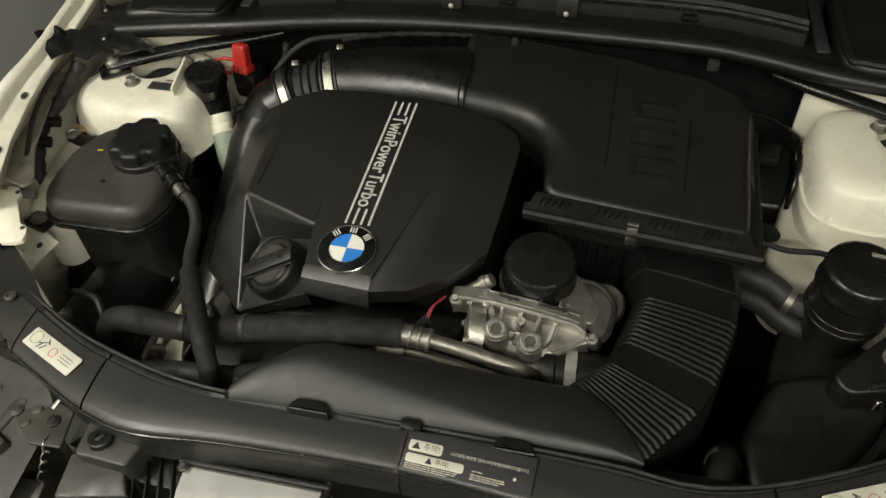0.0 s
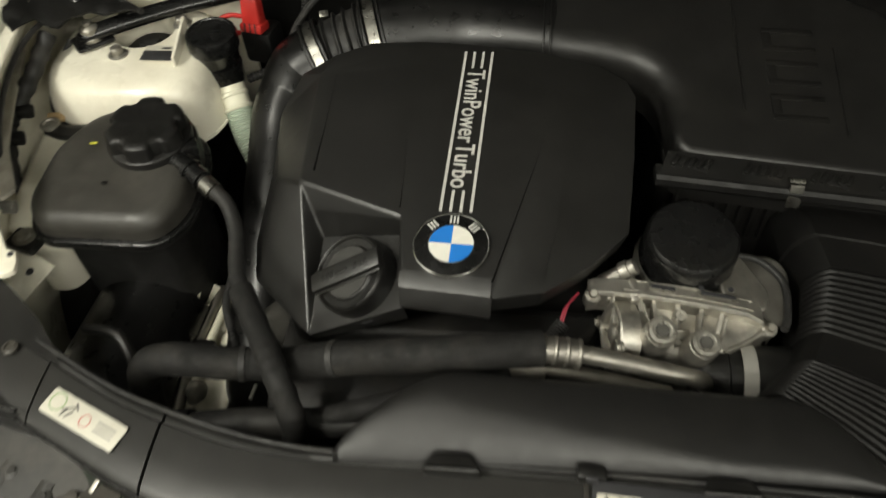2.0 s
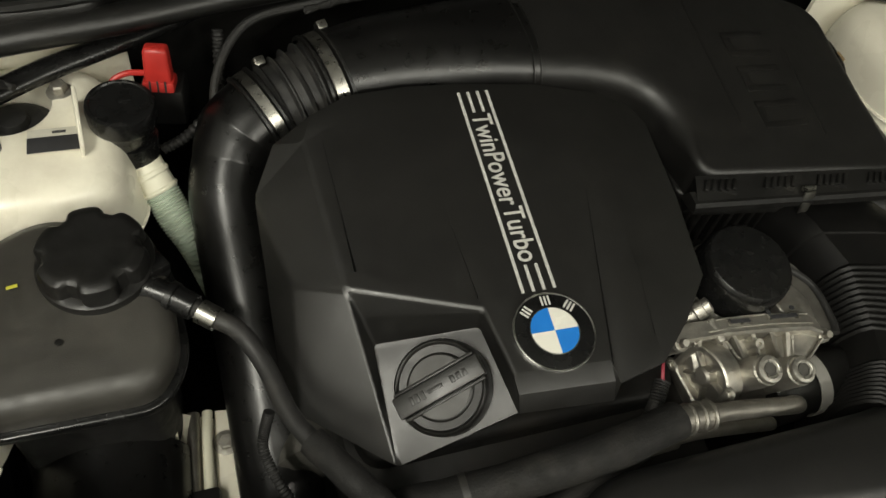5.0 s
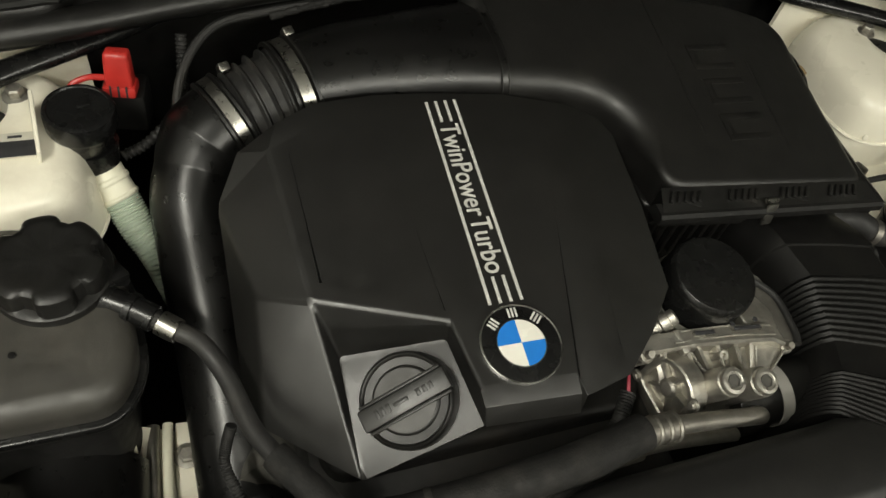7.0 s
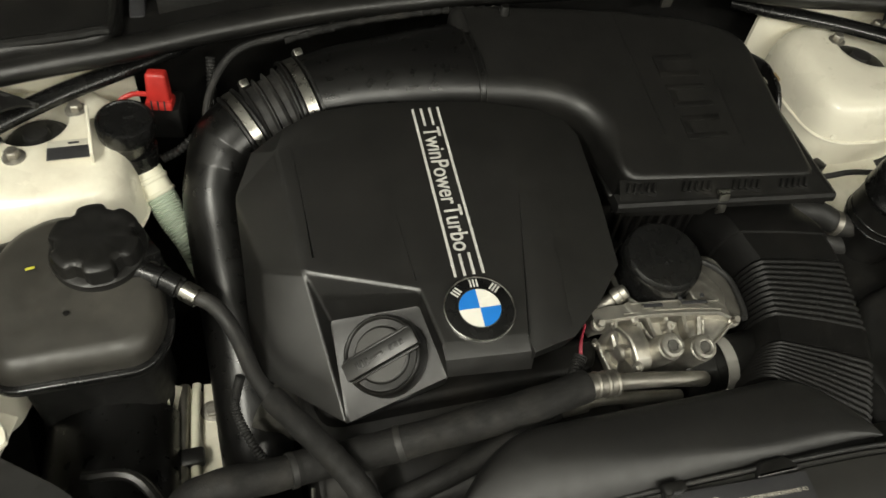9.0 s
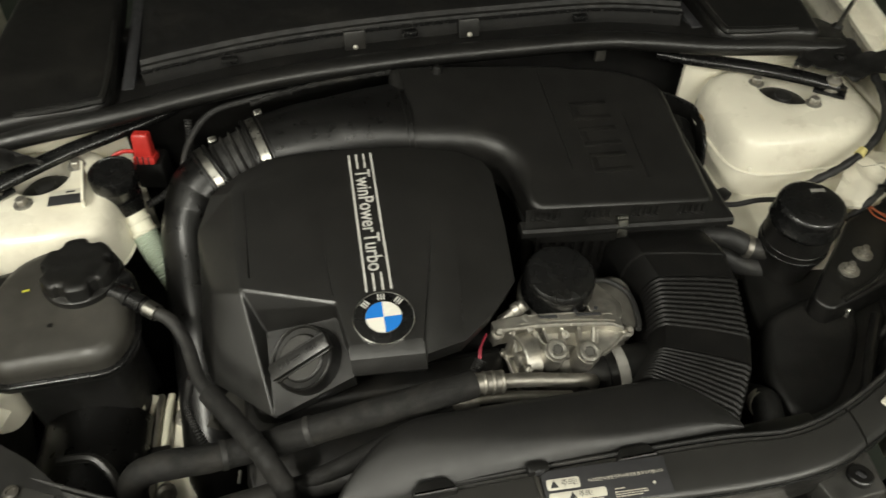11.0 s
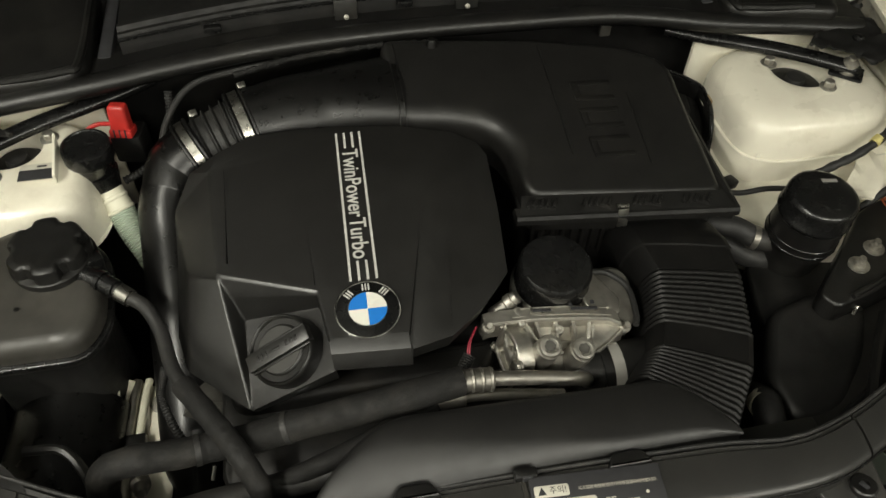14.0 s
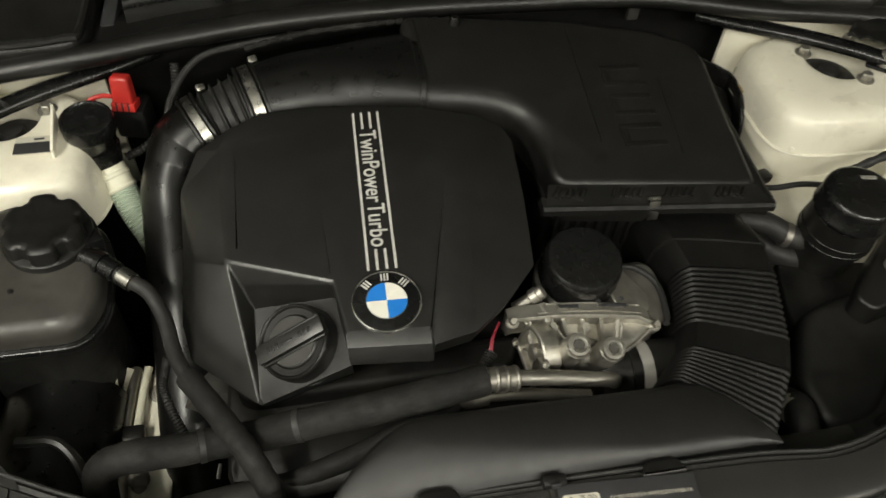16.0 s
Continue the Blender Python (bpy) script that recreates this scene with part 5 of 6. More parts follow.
for k in range(4):
    a, b = Vector((-0.050 + 0.011 * k, -0.0925, 0.7678 - 0.0016 * k)), Vector((-0.046 + 0.011 * k, -0.0925, 0.7672 - 0.0016 * k))
    part("crimp_ring", sweep([a, (a + b) / 2, b], lambda t: 0.0136 + 0.0010 * math.sin(math.pi * t), 20, straight=True), M_TUBE, crimp)
part("pipe", sweep([(-0.014, -0.0915, 0.762), (0.03, -0.092, 0.752), (0.085, -0.094, 0.738), (0.103, -0.092, 0.728), (0.112, -0.080, 0.70)], 0.0086, 18), M_TUBE, ac, "drawn aluminium pipe")
ac2 = thing("air_conditioning_pipe", (-0.03, -0.12, 0.70), "thin aluminium pipe below the thick hose", "pipe")
part("pipe", sweep([(-0.081, -0.101, 0.745), (-0.045, -0.099, 0.743), (-0.006, -0.098, 0.736), (0.075, -0.100, 0.715)], 0.0068, 16), M_TUBE, ac2)
part("crimp", sweep([(-0.081, -0.101, 0.745), (-0.045, -0.099, 0.743)], 0.0100, 18, straight=True), M_TUBE, ac2)
part("sleeve", sweep([(-0.36, -0.16, 0.68), (-0.28, -0.145, 0.69), (-0.18, -0.131, 0.722), (-0.078, -0.101, 0.745)], 0.0115, 16), M_FOAM, ac2)
part("grey_tie", sweep([(-0.166, -0.1285, 0.7155), (-0.158, -0.1275, 0.7175)], 0.0136, 16, straight=True), M_GREY, ac2)

low = thing("lower_coolant_hose", (-0.3, -0.15, 0.66), "black rubber coolant hose with a quick connector", "hose")
part("hose", sweep([(-0.395, -0.160, 0.690), (-0.34, -0.152, 0.692), (-0.27, -0.145, 0.690), (-0.20, -0.140, 0.695), (-0.12, -0.135, 0.70)], 0.0155, 18), M_RUBBER, low)
part("connector", sweep([(-0.412, -0.163, 0.688), (-0.385, -0.159, 0.692)], 0.0185, 10, straight=True), M_GLOSS, low, "ridged black quick connector")

rod = thing("thin_rod", (-0.35, -0.1, 0.70), "thin bright metal rod between the hoses", "rod")
part("rod", sweep([(-0.331, -0.113, 0.701), (-0.3335, -0.128, 0.699)], 0.0022, 8, straight=True), M_STEEL, rod)
wr = thing("fan_wire", (-0.38, -0.15, 0.62), "thin pale wire bent along the fan shroud", "wire")
part("strand", sweep([(-0.430, -0.150, 0.642), (-0.395, -0.150, 0.645), (-0.362, -0.153, 0.642), (-0.330, -0.162, 0.636)], 0.0024, 8), M_ZINC, wr)
ch = thing("radiator_hose", (0.335, -0.14, 0.64), "short black hose with a grey clamp band", "hose")
part("hose", sweep([(0.36, -0.07, 0.58), (0.345, -0.115, 0.645), (0.338, -0.138, 0.662), (0.325, -0.175, 0.660)], 0.0190, 18), M_RUBBER, ch)
part("clamp", sweep([(0.3425, -0.122, 0.651), (0.339, -0.133, 0.659)], 0.0205, 24, straight=True), M_PRINT, ch, "dull grey clamp band")
vh = thing("vent_hose", (-0.38, 0.0, 0.68), "slim black coolant vent hose from the expansion tank", "hose")
part("hose", sweep([(-0.452, 0.122, 0.768), (-0.425, 0.098, 0.763), (-0.402, 0.080, 0.758), (-0.385, 0.048, 0.748), (-0.372, 0.0, 0.745), (-0.358, -0.030, 0.747)], 0.0086, 16), M_RUBBER, vh)
part("sleeve", sweep([(-0.358, -0.030, 0.747), (-0.322, -0.086, 0.750), (-0.305, -0.113, 0.750), (-0.293, -0.133, 0.745), (-0.278, -0.160, 0.722), (-0.279, -0.170, 0.690)], lambda t: 0.0128 + 0.0004 * math.sin(t * 60), 18, 10), M_FOAM, vh, "rough foam sleeve")
b0, b1 = Vector((-0.432, 0.1035, 0.7645)), Vector((-0.4185, 0.0925, 0.7620))
part("band", sweep([b0, b1], 0.0112, 24, straight=True), M_STEEL, vh, "bright steel band")
part("coupling", sweep([(-0.472, 0.131, 0.771), (-0.452, 0.119, 0.768), (-0.436, 0.107, 0.7655)], 0.0122, 18), M_GLOSS, vh, "black quick coupling")
part("coupling_ring", sweep([(-0.456, 0.1215, 0.7685), (-0.451, 0.118, 0.768)], 0.0145, 20, straight=True), M_GLOSS, vh)

wl_ = thing("wiring_loom", (-0.02, -0.06, 0.70), "wire loom in corrugated sleeve with a pink red wire", "wiring")
part("sleeve", sweep([(-0.062, -0.082, 0.715), (-0.045, -0.066, 0.730), (-0.028, -0.044, 0.740)], lambda t: 0.0075 + 0.0008 * math.sin(t * 120), 12, 20), M_RUBBER, wl_)
part("wire", sweep([(-0.030, -0.052, 0.738), (-0.024, -0.030, 0.750), (-0.013, -0.012, 0.750)], 0.0013, 8), M_REDWIRE, wl_, "pink red wire")

part("wire", sweep([(-0.033, -0.054, 0.738), (-0.027, -0.034, 0.750), (-0.017, -0.018, 0.748)], 0.0012, 8), M_REDWIRE, wl_, "pink red wire")

# ---- coolant expansion tank ----
tank = thing("coolant_expansion_tank", (-0.55, 0.12, 0.50), "black plastic coolant expansion tank", "coolant tank")
TP = round_corners([(-0.612, 0.036), (-0.474, 0.036), (-0.452, 0.075), (-0.456, 0.16), (-0.475, 0.205), (-0.560, 0.228), (-0.605, 0.208), (-0.632, 0.155), (-0.636, 0.07)], 0.028, 6)


def ttop(x, y):
    return 0.768 + 0.10 * min(y - 0.04, 0.10) - 0.05 * max(-(x + 0.55), 0)


part("upper_half", pillow(TP, ttop, 0.018, 0.738, 7), M_TANK, tank, "dusty black upper half", 60)
part("weld_rim", pillow(inset_line(TP, -0.0065), lambda x, y: 0.737, 0.0025, 0.731, 3), M_GLOSS, tank)
part("weld_rim", pillow(inset_line(TP, -0.005), lambda x, y: 0.7305, 0.002, 0.725, 3), M_BLACK, tank)
# inset and darker than the upper half: shade under the rim, in colour
part("shaded_lower_half", pillow(inset_line(TP, 0.018), lambda x, y: 0.728, 0.004, 0.50, 2), M_MATT, tank)
km = basis((-0.512, 0.160, 0.772), (0.0, -0.05, 1))
part("neck", lathe([(0.052, -0.02), (0.052, -0.002), (0.049, 0.0), (0.045, 0.004)], 40, km), M_BLACK, tank)
part("filler_cap", lathe([(0.046, 0.000), (0.0490, 0.002), (0.0495, 0.010), (0.0490, 0.0125), (0.0475, 0.0135), (0.0470, 0.0145), (0.0465, 0.0275), (0.0445, 0.0315), (0.0405, 0.0338), (0.034, 0.0345), (0.030, 0.0338), (0.004, 0.0340)], 120, km,
                         wobble=lambda a, z: 1 - (0.15 * min(1.0, 1.7 * abs(math.cos(3 * (a - 0.09))) ** 9) if z > 0.0135 else 0)), M_BLACK, tank, "black screw cap with six grip notches", 30)
part("arrow_mark", box((0.009, 0.0032, 0.0006), pose(-0.580, 0.150, ttop(-0.58, 0.15) + 0.0008, 6, 0, 10), 0.0002), M_YELLOW, tank, "small yellow mark")
part("mould_dot", lathe([(0.003, 0), (0.003, 0.0006), (0.002, 0.0008)], 16, pose(-0.545, 0.09, ttop(-0.545, 0.09))), M_BLACK, tank)
part("outlet", sweep([(-0.490, 0.140, 0.768), (-0.468, 0.129, 0.770)], 0.013, 16, straight=True), M_GLOSS, tank)
sensor = part("sensor_plug", box((0.026, 0.022, 0.030), pose(-0.468, 0.150, 0.768, 0, 10, 30), 0.004), M_GLOSS, tank)
tb = thing("tank_bracket", (-0.635, 0.03, 0.70), "cream metal bracket holding the coolant tank", "bracket")
part("plate", box((0.055, 0.052, 0.003), pose(-0.641, 0.012, 0.697, 14, 0, -28), 0.001), M_PAINT, tb)
part("ear", box((0.04, 0.03, 0.012), pose(-0.648, 0.048, 0.713, 0, 0, -15), 0.004), M_BLACK, tb)
part("bolt", hexbolt((-0.648, 0.05, 0.718), 0.009, 0.006), M_ZINC, tb)
part("hole", lathe([(0.005, 0), (0.005, 0.0008)], 16, pose(-0.634, 0.014, 0.6992, 14, 0, -28)), M_INK, tb)
# duct below the tank
dk = thing("brake_air_duct", (-0.55, -0.05, 0.50), "dark grey smooth plastic duct beside the tank", "duct")
part("shell", sweep([(-0.54, 0.06, 0.57), (-0.545, -0.03, 0.575), (-0.55, -0.11, 0.58)], 0.075, 24, squash=0.9), M_PIPE, dk)
part("rim", sweep([(-0.49, -0.135, 0.60), (-0.475, -0.10, 0.66), (-0.50, -0.06, 0.69), (-0.55, -0.045, 0.68)], 0.006, 8), M_BLACK, dk)

# ---- washer filler ----
wf = thing("washer_filler", (-0.45, 0.28, 0.66), "pale ribbed washer filler pipe with a black cap", "washer filler")
wmx = basis((-0.4785, 0.322, 0.813), (0.03, -0.04, 1))
part("cap", lathe([(0.0265, -0.050), (0.0295, -0.024), (0.0318, -0.021), (0.0328, -0.018), (0.0330, -0.003), (0.0318, 0.0012), (0.0285, 0.0022), (0.0275, 0.0008), (0.004, 0.0010)], 44, wmx), M_GLOSS, wf, "round black push-on cap")
part("cap_pin", box((0.012, 0.007, 0.0022), wmx @ pose(0.004, 0.004, 0.0015, 0, 0, 20), 0.0008), M_GLOSS, wf)
part("neck", lathe([(0.0215, -0.078), (0.0225, -0.070), (0.0265, -0.045)], 32, basis((-0.478, 0.326, 0.812), (-0.05, 0.10, 1))), M_GLOSS, wf)
line = [(-0.4735, 0.318, 0.742), (-0.466, 0.305, 0.727), (-0.458, 0.292, 0.712)]
part("collar", sweep(line, lambda t: 0.0195 + (0.0015 if int(t * 9) % 4 == 0 else 0), 24, 12), M_HOSE_W, wf, "ivory plastic collar")
part("ribbed_pipe", sweep([(-0.458, 0.292, 0.712), (-0.446, 0.270, 0.690), (-0.428, 0.245, 0.662), (-0.41, 0.22, 0.60)], lambda t: 0.0185 + 0.0010 * math.sin(t * 200), 22, 48), M_HOSE_G, wf, "pale green ribbed pipe")
ws = thing("washer_bracket", (-0.51, 0.30, 0.79), "white metal bracket with a small sticker beside the filler", "bracket")
part("plate", box((0.004, 0.07, 0.045), pose(-0.519, 0.311, 0.796, 12, 8, 5), 0.0015), M_PAINT, ws)
sk = part("sticker", box((0.046, 0.030, 0.0006), pose(-0.541, 0.297, 0.7985, 2, 0, 0), 0.0002), M_STICKER, ws, "dark sticker with a pale head strip")
part("sticker_field", box((0.046, 0.019, 0.0004), pose(-0.541, 0.2915, 0.7992, 2, 0, 0), 0.0001), M_INK, sk)
part("sticker_bar", box((0.012, 0.003, 0.0004), pose(-0.536, 0.3065, 0.7996, 2, 0, 0), 0.0001), M_INK, sk)

# ---- jump start terminal ----
jt = thing("jump_terminal_cover", (-0.44, 0.38, 0.78), "red plastic jump terminal cover with a loop strap", "terminal cover")
jm = pose(-0.4400, 0.379, 0.808, -10, 0, -12) @ Matrix.Diagonal((0.64, 0.68, 0.92, 1))
part("cap", box((0.044, 0.030, 0.048), jm, 0.006, 3, taper=0.86), M_RED, jt)
part("skirt", box((0.050, 0.036, 0.014), jm @ pose(0, 0, -0.022), 0.004), M_RED, jt)
for dx in (-0.012, 0.0, 0.012):
    part("slot", box((0.003, 0.002, 0.014), jm @ pose(dx, -0.0182, -0.020), 0.0005), M_INK, jt)
part("loop", sweep([tuple(jm @ Vector(v)) for v in ((-0.02, -0.006, -0.008), (-0.045, -0.014, -0.006), (-0.068, -0.022, -0.014), (-0.060, -0.030, -0.028), (-0.022, -0.022, -0.028))], 0.0032, 10), M_RED, jt)
part("terminal_base", box((0.045, 0.04, 0.05), pose(-0.438, 0.388, 0.756, 0, 0, -12), 0.006), M_MATT, jt, "black base")

# ---- power steering reservoir ----
ps = thing("power_steering_reservoir", (0.48, 0.09, 0.68), "black plastic power steering fluid reservoir", "fluid reservoir")
pm = basis((0.485, 0.092, 0.780), (0.02, -0.03, 1)) @ Matrix.Diagonal((0.97, 0.97, 1, 1))
part("cap", lathe([(0.049, -0.030), (0.0515, -0.026), (0.0515, -0.022), (0.0495, -0.020), (0.0495, 0.002), (0.047, 0.008), (0.042, 0.010), (0.016, 0.0105), (0.003, 0.010)], 56, pm), M_GLOSS, ps, "", 65)
part("body", lathe([(0.040, -0.13), (0.046, -0.088), (0.0495, -0.080), (0.0508, -0.072), (0.0505, -0.064), (0.0495, -0.058), (0.0490, -0.028)], 48, pm), M_BLACK, ps, "", 42)
for z, r in ((-0.060, 0.0508), (-0.071, 0.0518), (-0.024, 0.0508)):
    part("moulded_ring", lathe([(r - 0.003, -0.0022), (r - 0.0006, -0.0016), (r, 0.0), (r - 0.0006, 0.0016), (r - 0.003, 0.0022)], 56, pm @ pose(0, 0, z), caps=False), M_GLOSS, ps, "", 70)
part("cap_mark", box((0.022, 0.0065, 0.0006), pm @ pose(0.018, 0.022, 0.0106, 0, 0, -8), 0.0002), M_GREY, ps, "pale worn print bar")
for z, r in ((-0.085, 0.016), (-0.125, 0.017)):
    part("hose", sweep([tuple(pm @ Vector(v)) for v in ((-0.03, 0.0, z), (-0.06, 0.01, z), (-0.095, 0.03, z + 0.01), (-0.14, 0.05, z))], r, 18), M_RUBBER, ps)
part("hose_clamp", sweep([tuple(pm @ Vector(v)) for v in ((-0.060, 0.010, -0.085), (-0.068, 0.0135, -0.084))], 0.0178, 20, straight=True), M_TUBE, ps, "steel hose clamp")

# ---- plate beside the reservoir, wiring and dark void filler ----
pl = thing("module_carrier", (0.58, 0.03, 0.66), "black plastic carrier with zinc nuts and wires", "carrier")
part("plate", pillow(round_corners([(0.459, -0.009), (0.475, -0.033), (0.523, -0.021), (0.598, 0.001), (0.653, 0.031), (0.676, 0.052), (0.690, 0.10), (0.684, 0.128), (0.655, 0.136), (0.620, 0.128), (0.579, 0.111), (0.53, 0.06)], 0.012), lambda x, y: 0.709 + 0.10 * (y - 0.03), 0.005, 0.66), M_BLACK, pl)
for x, y in ((0.533, 0.024), (0.570, 0.049)):
    part("nut", lathe([(0.0145, 0), (0.0145, 0.003), (0.008, 0.004), (0.008, 0.010), (0.0045, 0.011), (0.0045, 0.017)], 20, pose(x, y, 0.709)), M_ZINC, pl)
for x, y in ((0.672, 0.112), (0.645, 0.056)):
    part("nut", hexbolt((x, y, 0.710 + 0.1 * (y - 0.03)), 0.007, 0.006), M_ZINC, pl)
part("corner_block", box((0.030, 0.022, 0.016), pose(0.664, 0.128, 0.722, 0, 0, 20), 0.004), M_BLACK, pl)
part("raised_rib", sweep([(0.50, -0.022, 0.707), (0.56, 0.0, 0.710), (0.60, 0.03, 0.713), (0.625, 0.07, 0.717)], 0.004, 8), M_BLACK, pl)
for k, (dx, dy, dz) in enumerate(((0.0, 0.0, 0.0), (0.007, 0.002, 0.004), (0.004, -0.007, 0.008), (0.012, -0.004, 0.001))):
    part("wire", sweep([(0.622 + dx * 0.5, 0.128, 0.722), (0.618 + dx, 0.104 + dy, 0.726 + dz), (0.630 + dx, 0.088 + dy * 2, 0.726 + dz), (0.648 + dx * 0.5, 0.080 + dy * 2, 0.720 + dz * 0.4), (0.662, 0.074 + dy, 0.712)], 0.0013, 8), M_ORANGE, pl, "orange brown wire")
rl = thing("relay_box", (0.66, 0.06, 0.68), "slim dark grey relay box against the inner wing", "relay")
ra, rb = Vector((0.690, 0.082, 0.760)), Vector((0.640, 0.002, 0.744))
rm = basis((ra + rb) / 2, (-0.35, -0.1, 0.93), rb - ra)
case = part("case", box((0.017, 0.088, 0.014), rm, 0.002), M_GREYBOX, rl)
part("case_end", box((0.020, 0.014, 0.017), rm @ pose(0, 0.046, -0.001), 0.003), M_BLACK, case)
br = thing("wing_bracket", (0.62, -0.01, 0.68), "cream metal bracket under the relay", "bracket")
part("plate", box((0.05, 0.04, 0.003), pose(0.640, 0.012, 0.690, 8, -6, 32), 0.001), M_PAINT, br)
part("hole", lathe([(0.004, 0), (0.004, 0.0006)], 14, pose(0.634, 0.010, 0.6925, 8, -6, 32)), M_INK, br)
sp_ = thing("tower_foot", (0.44, 0.06, 0.60), "cream painted sheet foot below the reservoir", "sheet")
part("sheet", pillow(round_corners([(0.425, 0.035), (0.462, 0.045), (0.470, 0.085), (0.435, 0.09)], 0.01), lambda x, y: 0.625 - 0.3 * (y - 0.06), 0.003, 0.55, 2), M_PAINT, sp_)
# added matt black body that keeps the void beside the radiator dark
hb = thing("dark_void_filler", (0.42, -0.08, 0.5), "black plastic body filling the dark void beside the radiator", "duct")
part("shell", pillow(round_corners([(0.37, -0.16), (0.44, -0.155), (0.51, -0.08), (0.545, -0.01), (0.50, 0.025), (0.40, 0.0), (0.36, -0.09)], 0.03), lambda x, y: 0.672 + 0.12 * y, 0.016, 0.48, 5), M_MATT, hb)
part("hook", sweep([(0.512, -0.028, 0.672), (0.517, -0.024, 0.682), (0.523, -0.026, 0.678)], 0.0025, 8), M_STEEL, hb, "small bright wire hook")
part("strut", sweep([(0.455, -0.16, 0.69), (0.50, -0.10, 0.685), (0.55, -0.04, 0.68)], 0.008, 10), M_BLACK, hb)
for k, (a, b, c) in enumerate((((0.643, 0.003, 0.73), (0.605, -0.03, 0.705), (0.533, -0.073, 0.675)), ((0.650, 0.002, 0.73), (0.621, -0.033, 0.71), (0.564, -0.082, 0.675)), ((0.640, -0.004, 0.728), (0.596, -0.045, 0.70), (0.545, -0.085, 0.67)))):
    cb = thing("cable", a, "black cable running along the inner wing", "cable", "loom cables")
    part("strand", sweep([a, b, c], 0.0042, 10), M_RUBBER, cb)
cn = thing("cable_connector", (0.60, -0.05, 0.70), "grey plug connector beside the loom cables", "connector")
part("plug", box((0.022, 0.026, 0.014), pose(0.612, -0.048, 0.700, 0, 0, 35), 0.003), M_GREY, cn)
part("latch", box((0.012, 0.010, 0.004), pose(0.612, -0.046, 0.709, 0, 0, 35), 0.001), M_GREYBOX, cn)

# added black sheet, hides the cream apron where the bay lies in shade
lin = thing("dark_filler_sheet", (0.5, -0.05, 0.55), "black filler sheet for the dark area in front of the tower", "liner")
part("sheet", pillow(round_corners([(0.38, -0.22), (0.50, -0.17), (0.60, -0.11), (0.645, 0.02), (0.64, 0.10), (0.52, 0.105), (0.42, 0.10), (0.40, 0.02)], 0.02), lambda x, y: 0.655 + 0.05 * (x - 0.5), 0.006, 0.45, 3), M_BLACK, lin)

part("rib", sweep([(0.43, -0.16, 0.652), (0.50, -0.12, 0.657), (0.565, -0.06, 0.660), (0.60, 0.02, 0.661)], 0.004, 8), M_MATT, lin)
for x, y in ((0.575, -0.085), (0.465, -0.165)):
    part("clip", lathe([(0.008, 0), (0.008, 0.002), (0.005, 0.003), (0.001, 0.003)], 16, pose(x, y, 0.655 + 0.05 * (x - 0.5))), M_PLATE, lin)

# rubber seal strips and cables along the wings
sl = thing("wing_cable", (0.64, 0.25, 0.78), "thick black taped loom curving round the tower", "cable", "wing cables")
part("loom", sweep([(0.694, 0.303, 0.832), (0.686, 0.259, 0.825), (0.672, 0.223, 0.81), (0.639, 0.192, 0.79), (0.594, 0.177, 0.768), (0.557, 0.174, 0.75), (0.525, 0.18, 0.72)], lambda t: 0.0064 + 0.0006 * math.sin(t * 70), 16, 10), M_RUBBER, sl)
part("yellow_tape", sweep([(0.626, 0.1875, 0.784), (0.616, 0.183, 0.779)], 0.0078, 14, straight=True), M_YELLOWTAPE, sl, "faded yellow tape")
sl = thing("wing_cable", (0.66, 0.2, 0.78), "black cable loom hanging inside the wing", "cable", "wing cables")
loom_line = [(0.694, 0.284, 0.832), (0.693, 0.242, 0.82), (0.694, 0.209, 0.8), (0.686, 0.179, 0.785), (0.67, 0.155, 0.765), (0.646, 0.14, 0.745), (0.622, 0.127, 0.735), (0.593, 0.127, 0.7)]
part("loom", sweep(loom_line, lambda t: 0.0053 + 0.0006 * math.sin(t * 60), 14, 10), M_RUBBER, sl)
for k in (3, 5):
    part("cable_clip", box((0.016, 0.012, 0.012), pose(*loom_line[k], 10, 20, 30 * k), 0.003), M_GLOSS, sl)
sl = thing("wing_cable", (0.67, 0.2, 0.82), "thin black cable beside the wing flange", "cable", "wing cables")
part("loom", sweep([(0.694, 0.275, 0.838), (0.677, 0.21, 0.835), (0.671, 0.151, 0.832), (0.662, 0.095, 0.825), (0.656, 0.063, 0.81), (0.656, 0.048, 0.79)], 0.0032, 12), M_RUBBER, sl)
fs = thing("folded_sheet", (0.63, 0.16, 0.70), "cream painted sheet with pressed folds beside the tower", "sheet metal")
part("sheet", crumpled([(0.573, 0.149), (0.585, 0.123), (0.627, 0.125), (0.672, 0.143), (0.704, 0.174), (0.711, 0.216), (0.682, 0.23), (0.634, 0.21)], lambda x, y: 0.722 + 0.12 * (x - 0.6) + 0.010 * max(0.0, math.sin(70 * (x - 0.8 * y))), 0.011, 0.004, 3.0, 30.0), M_PAINT, fs, "", 40)
wc = thing("flange_clip", (0.664, 0.139, 0.852), "pale plastic clip on the wing flange", "clip")
part("body", box((0.009, 0.020, 0.005), pose(0.672, 0.139, 0.8485, 0, -8, 12), 0.0015), M_FLAP, wc)
part("slot", box((0.005, 0.008, 0.001), pose(0.672, 0.143, 0.8513, 0, -8, 12), 0.0003), M_INK, wc)
sl = thing("wing_cable", (-0.69, 0.2, 0.80), "thin black wire along the wing flange", "cable", "wing cables")
part("loom", sweep([(-0.672, 0.34, 0.84), (-0.690, 0.26, 0.838), (-0.680, 0.17, 0.825), (-0.662, 0.10, 0.80), (-0.655, 0.07, 0.77)], 0.0035, 10), M_RUBBER, sl)
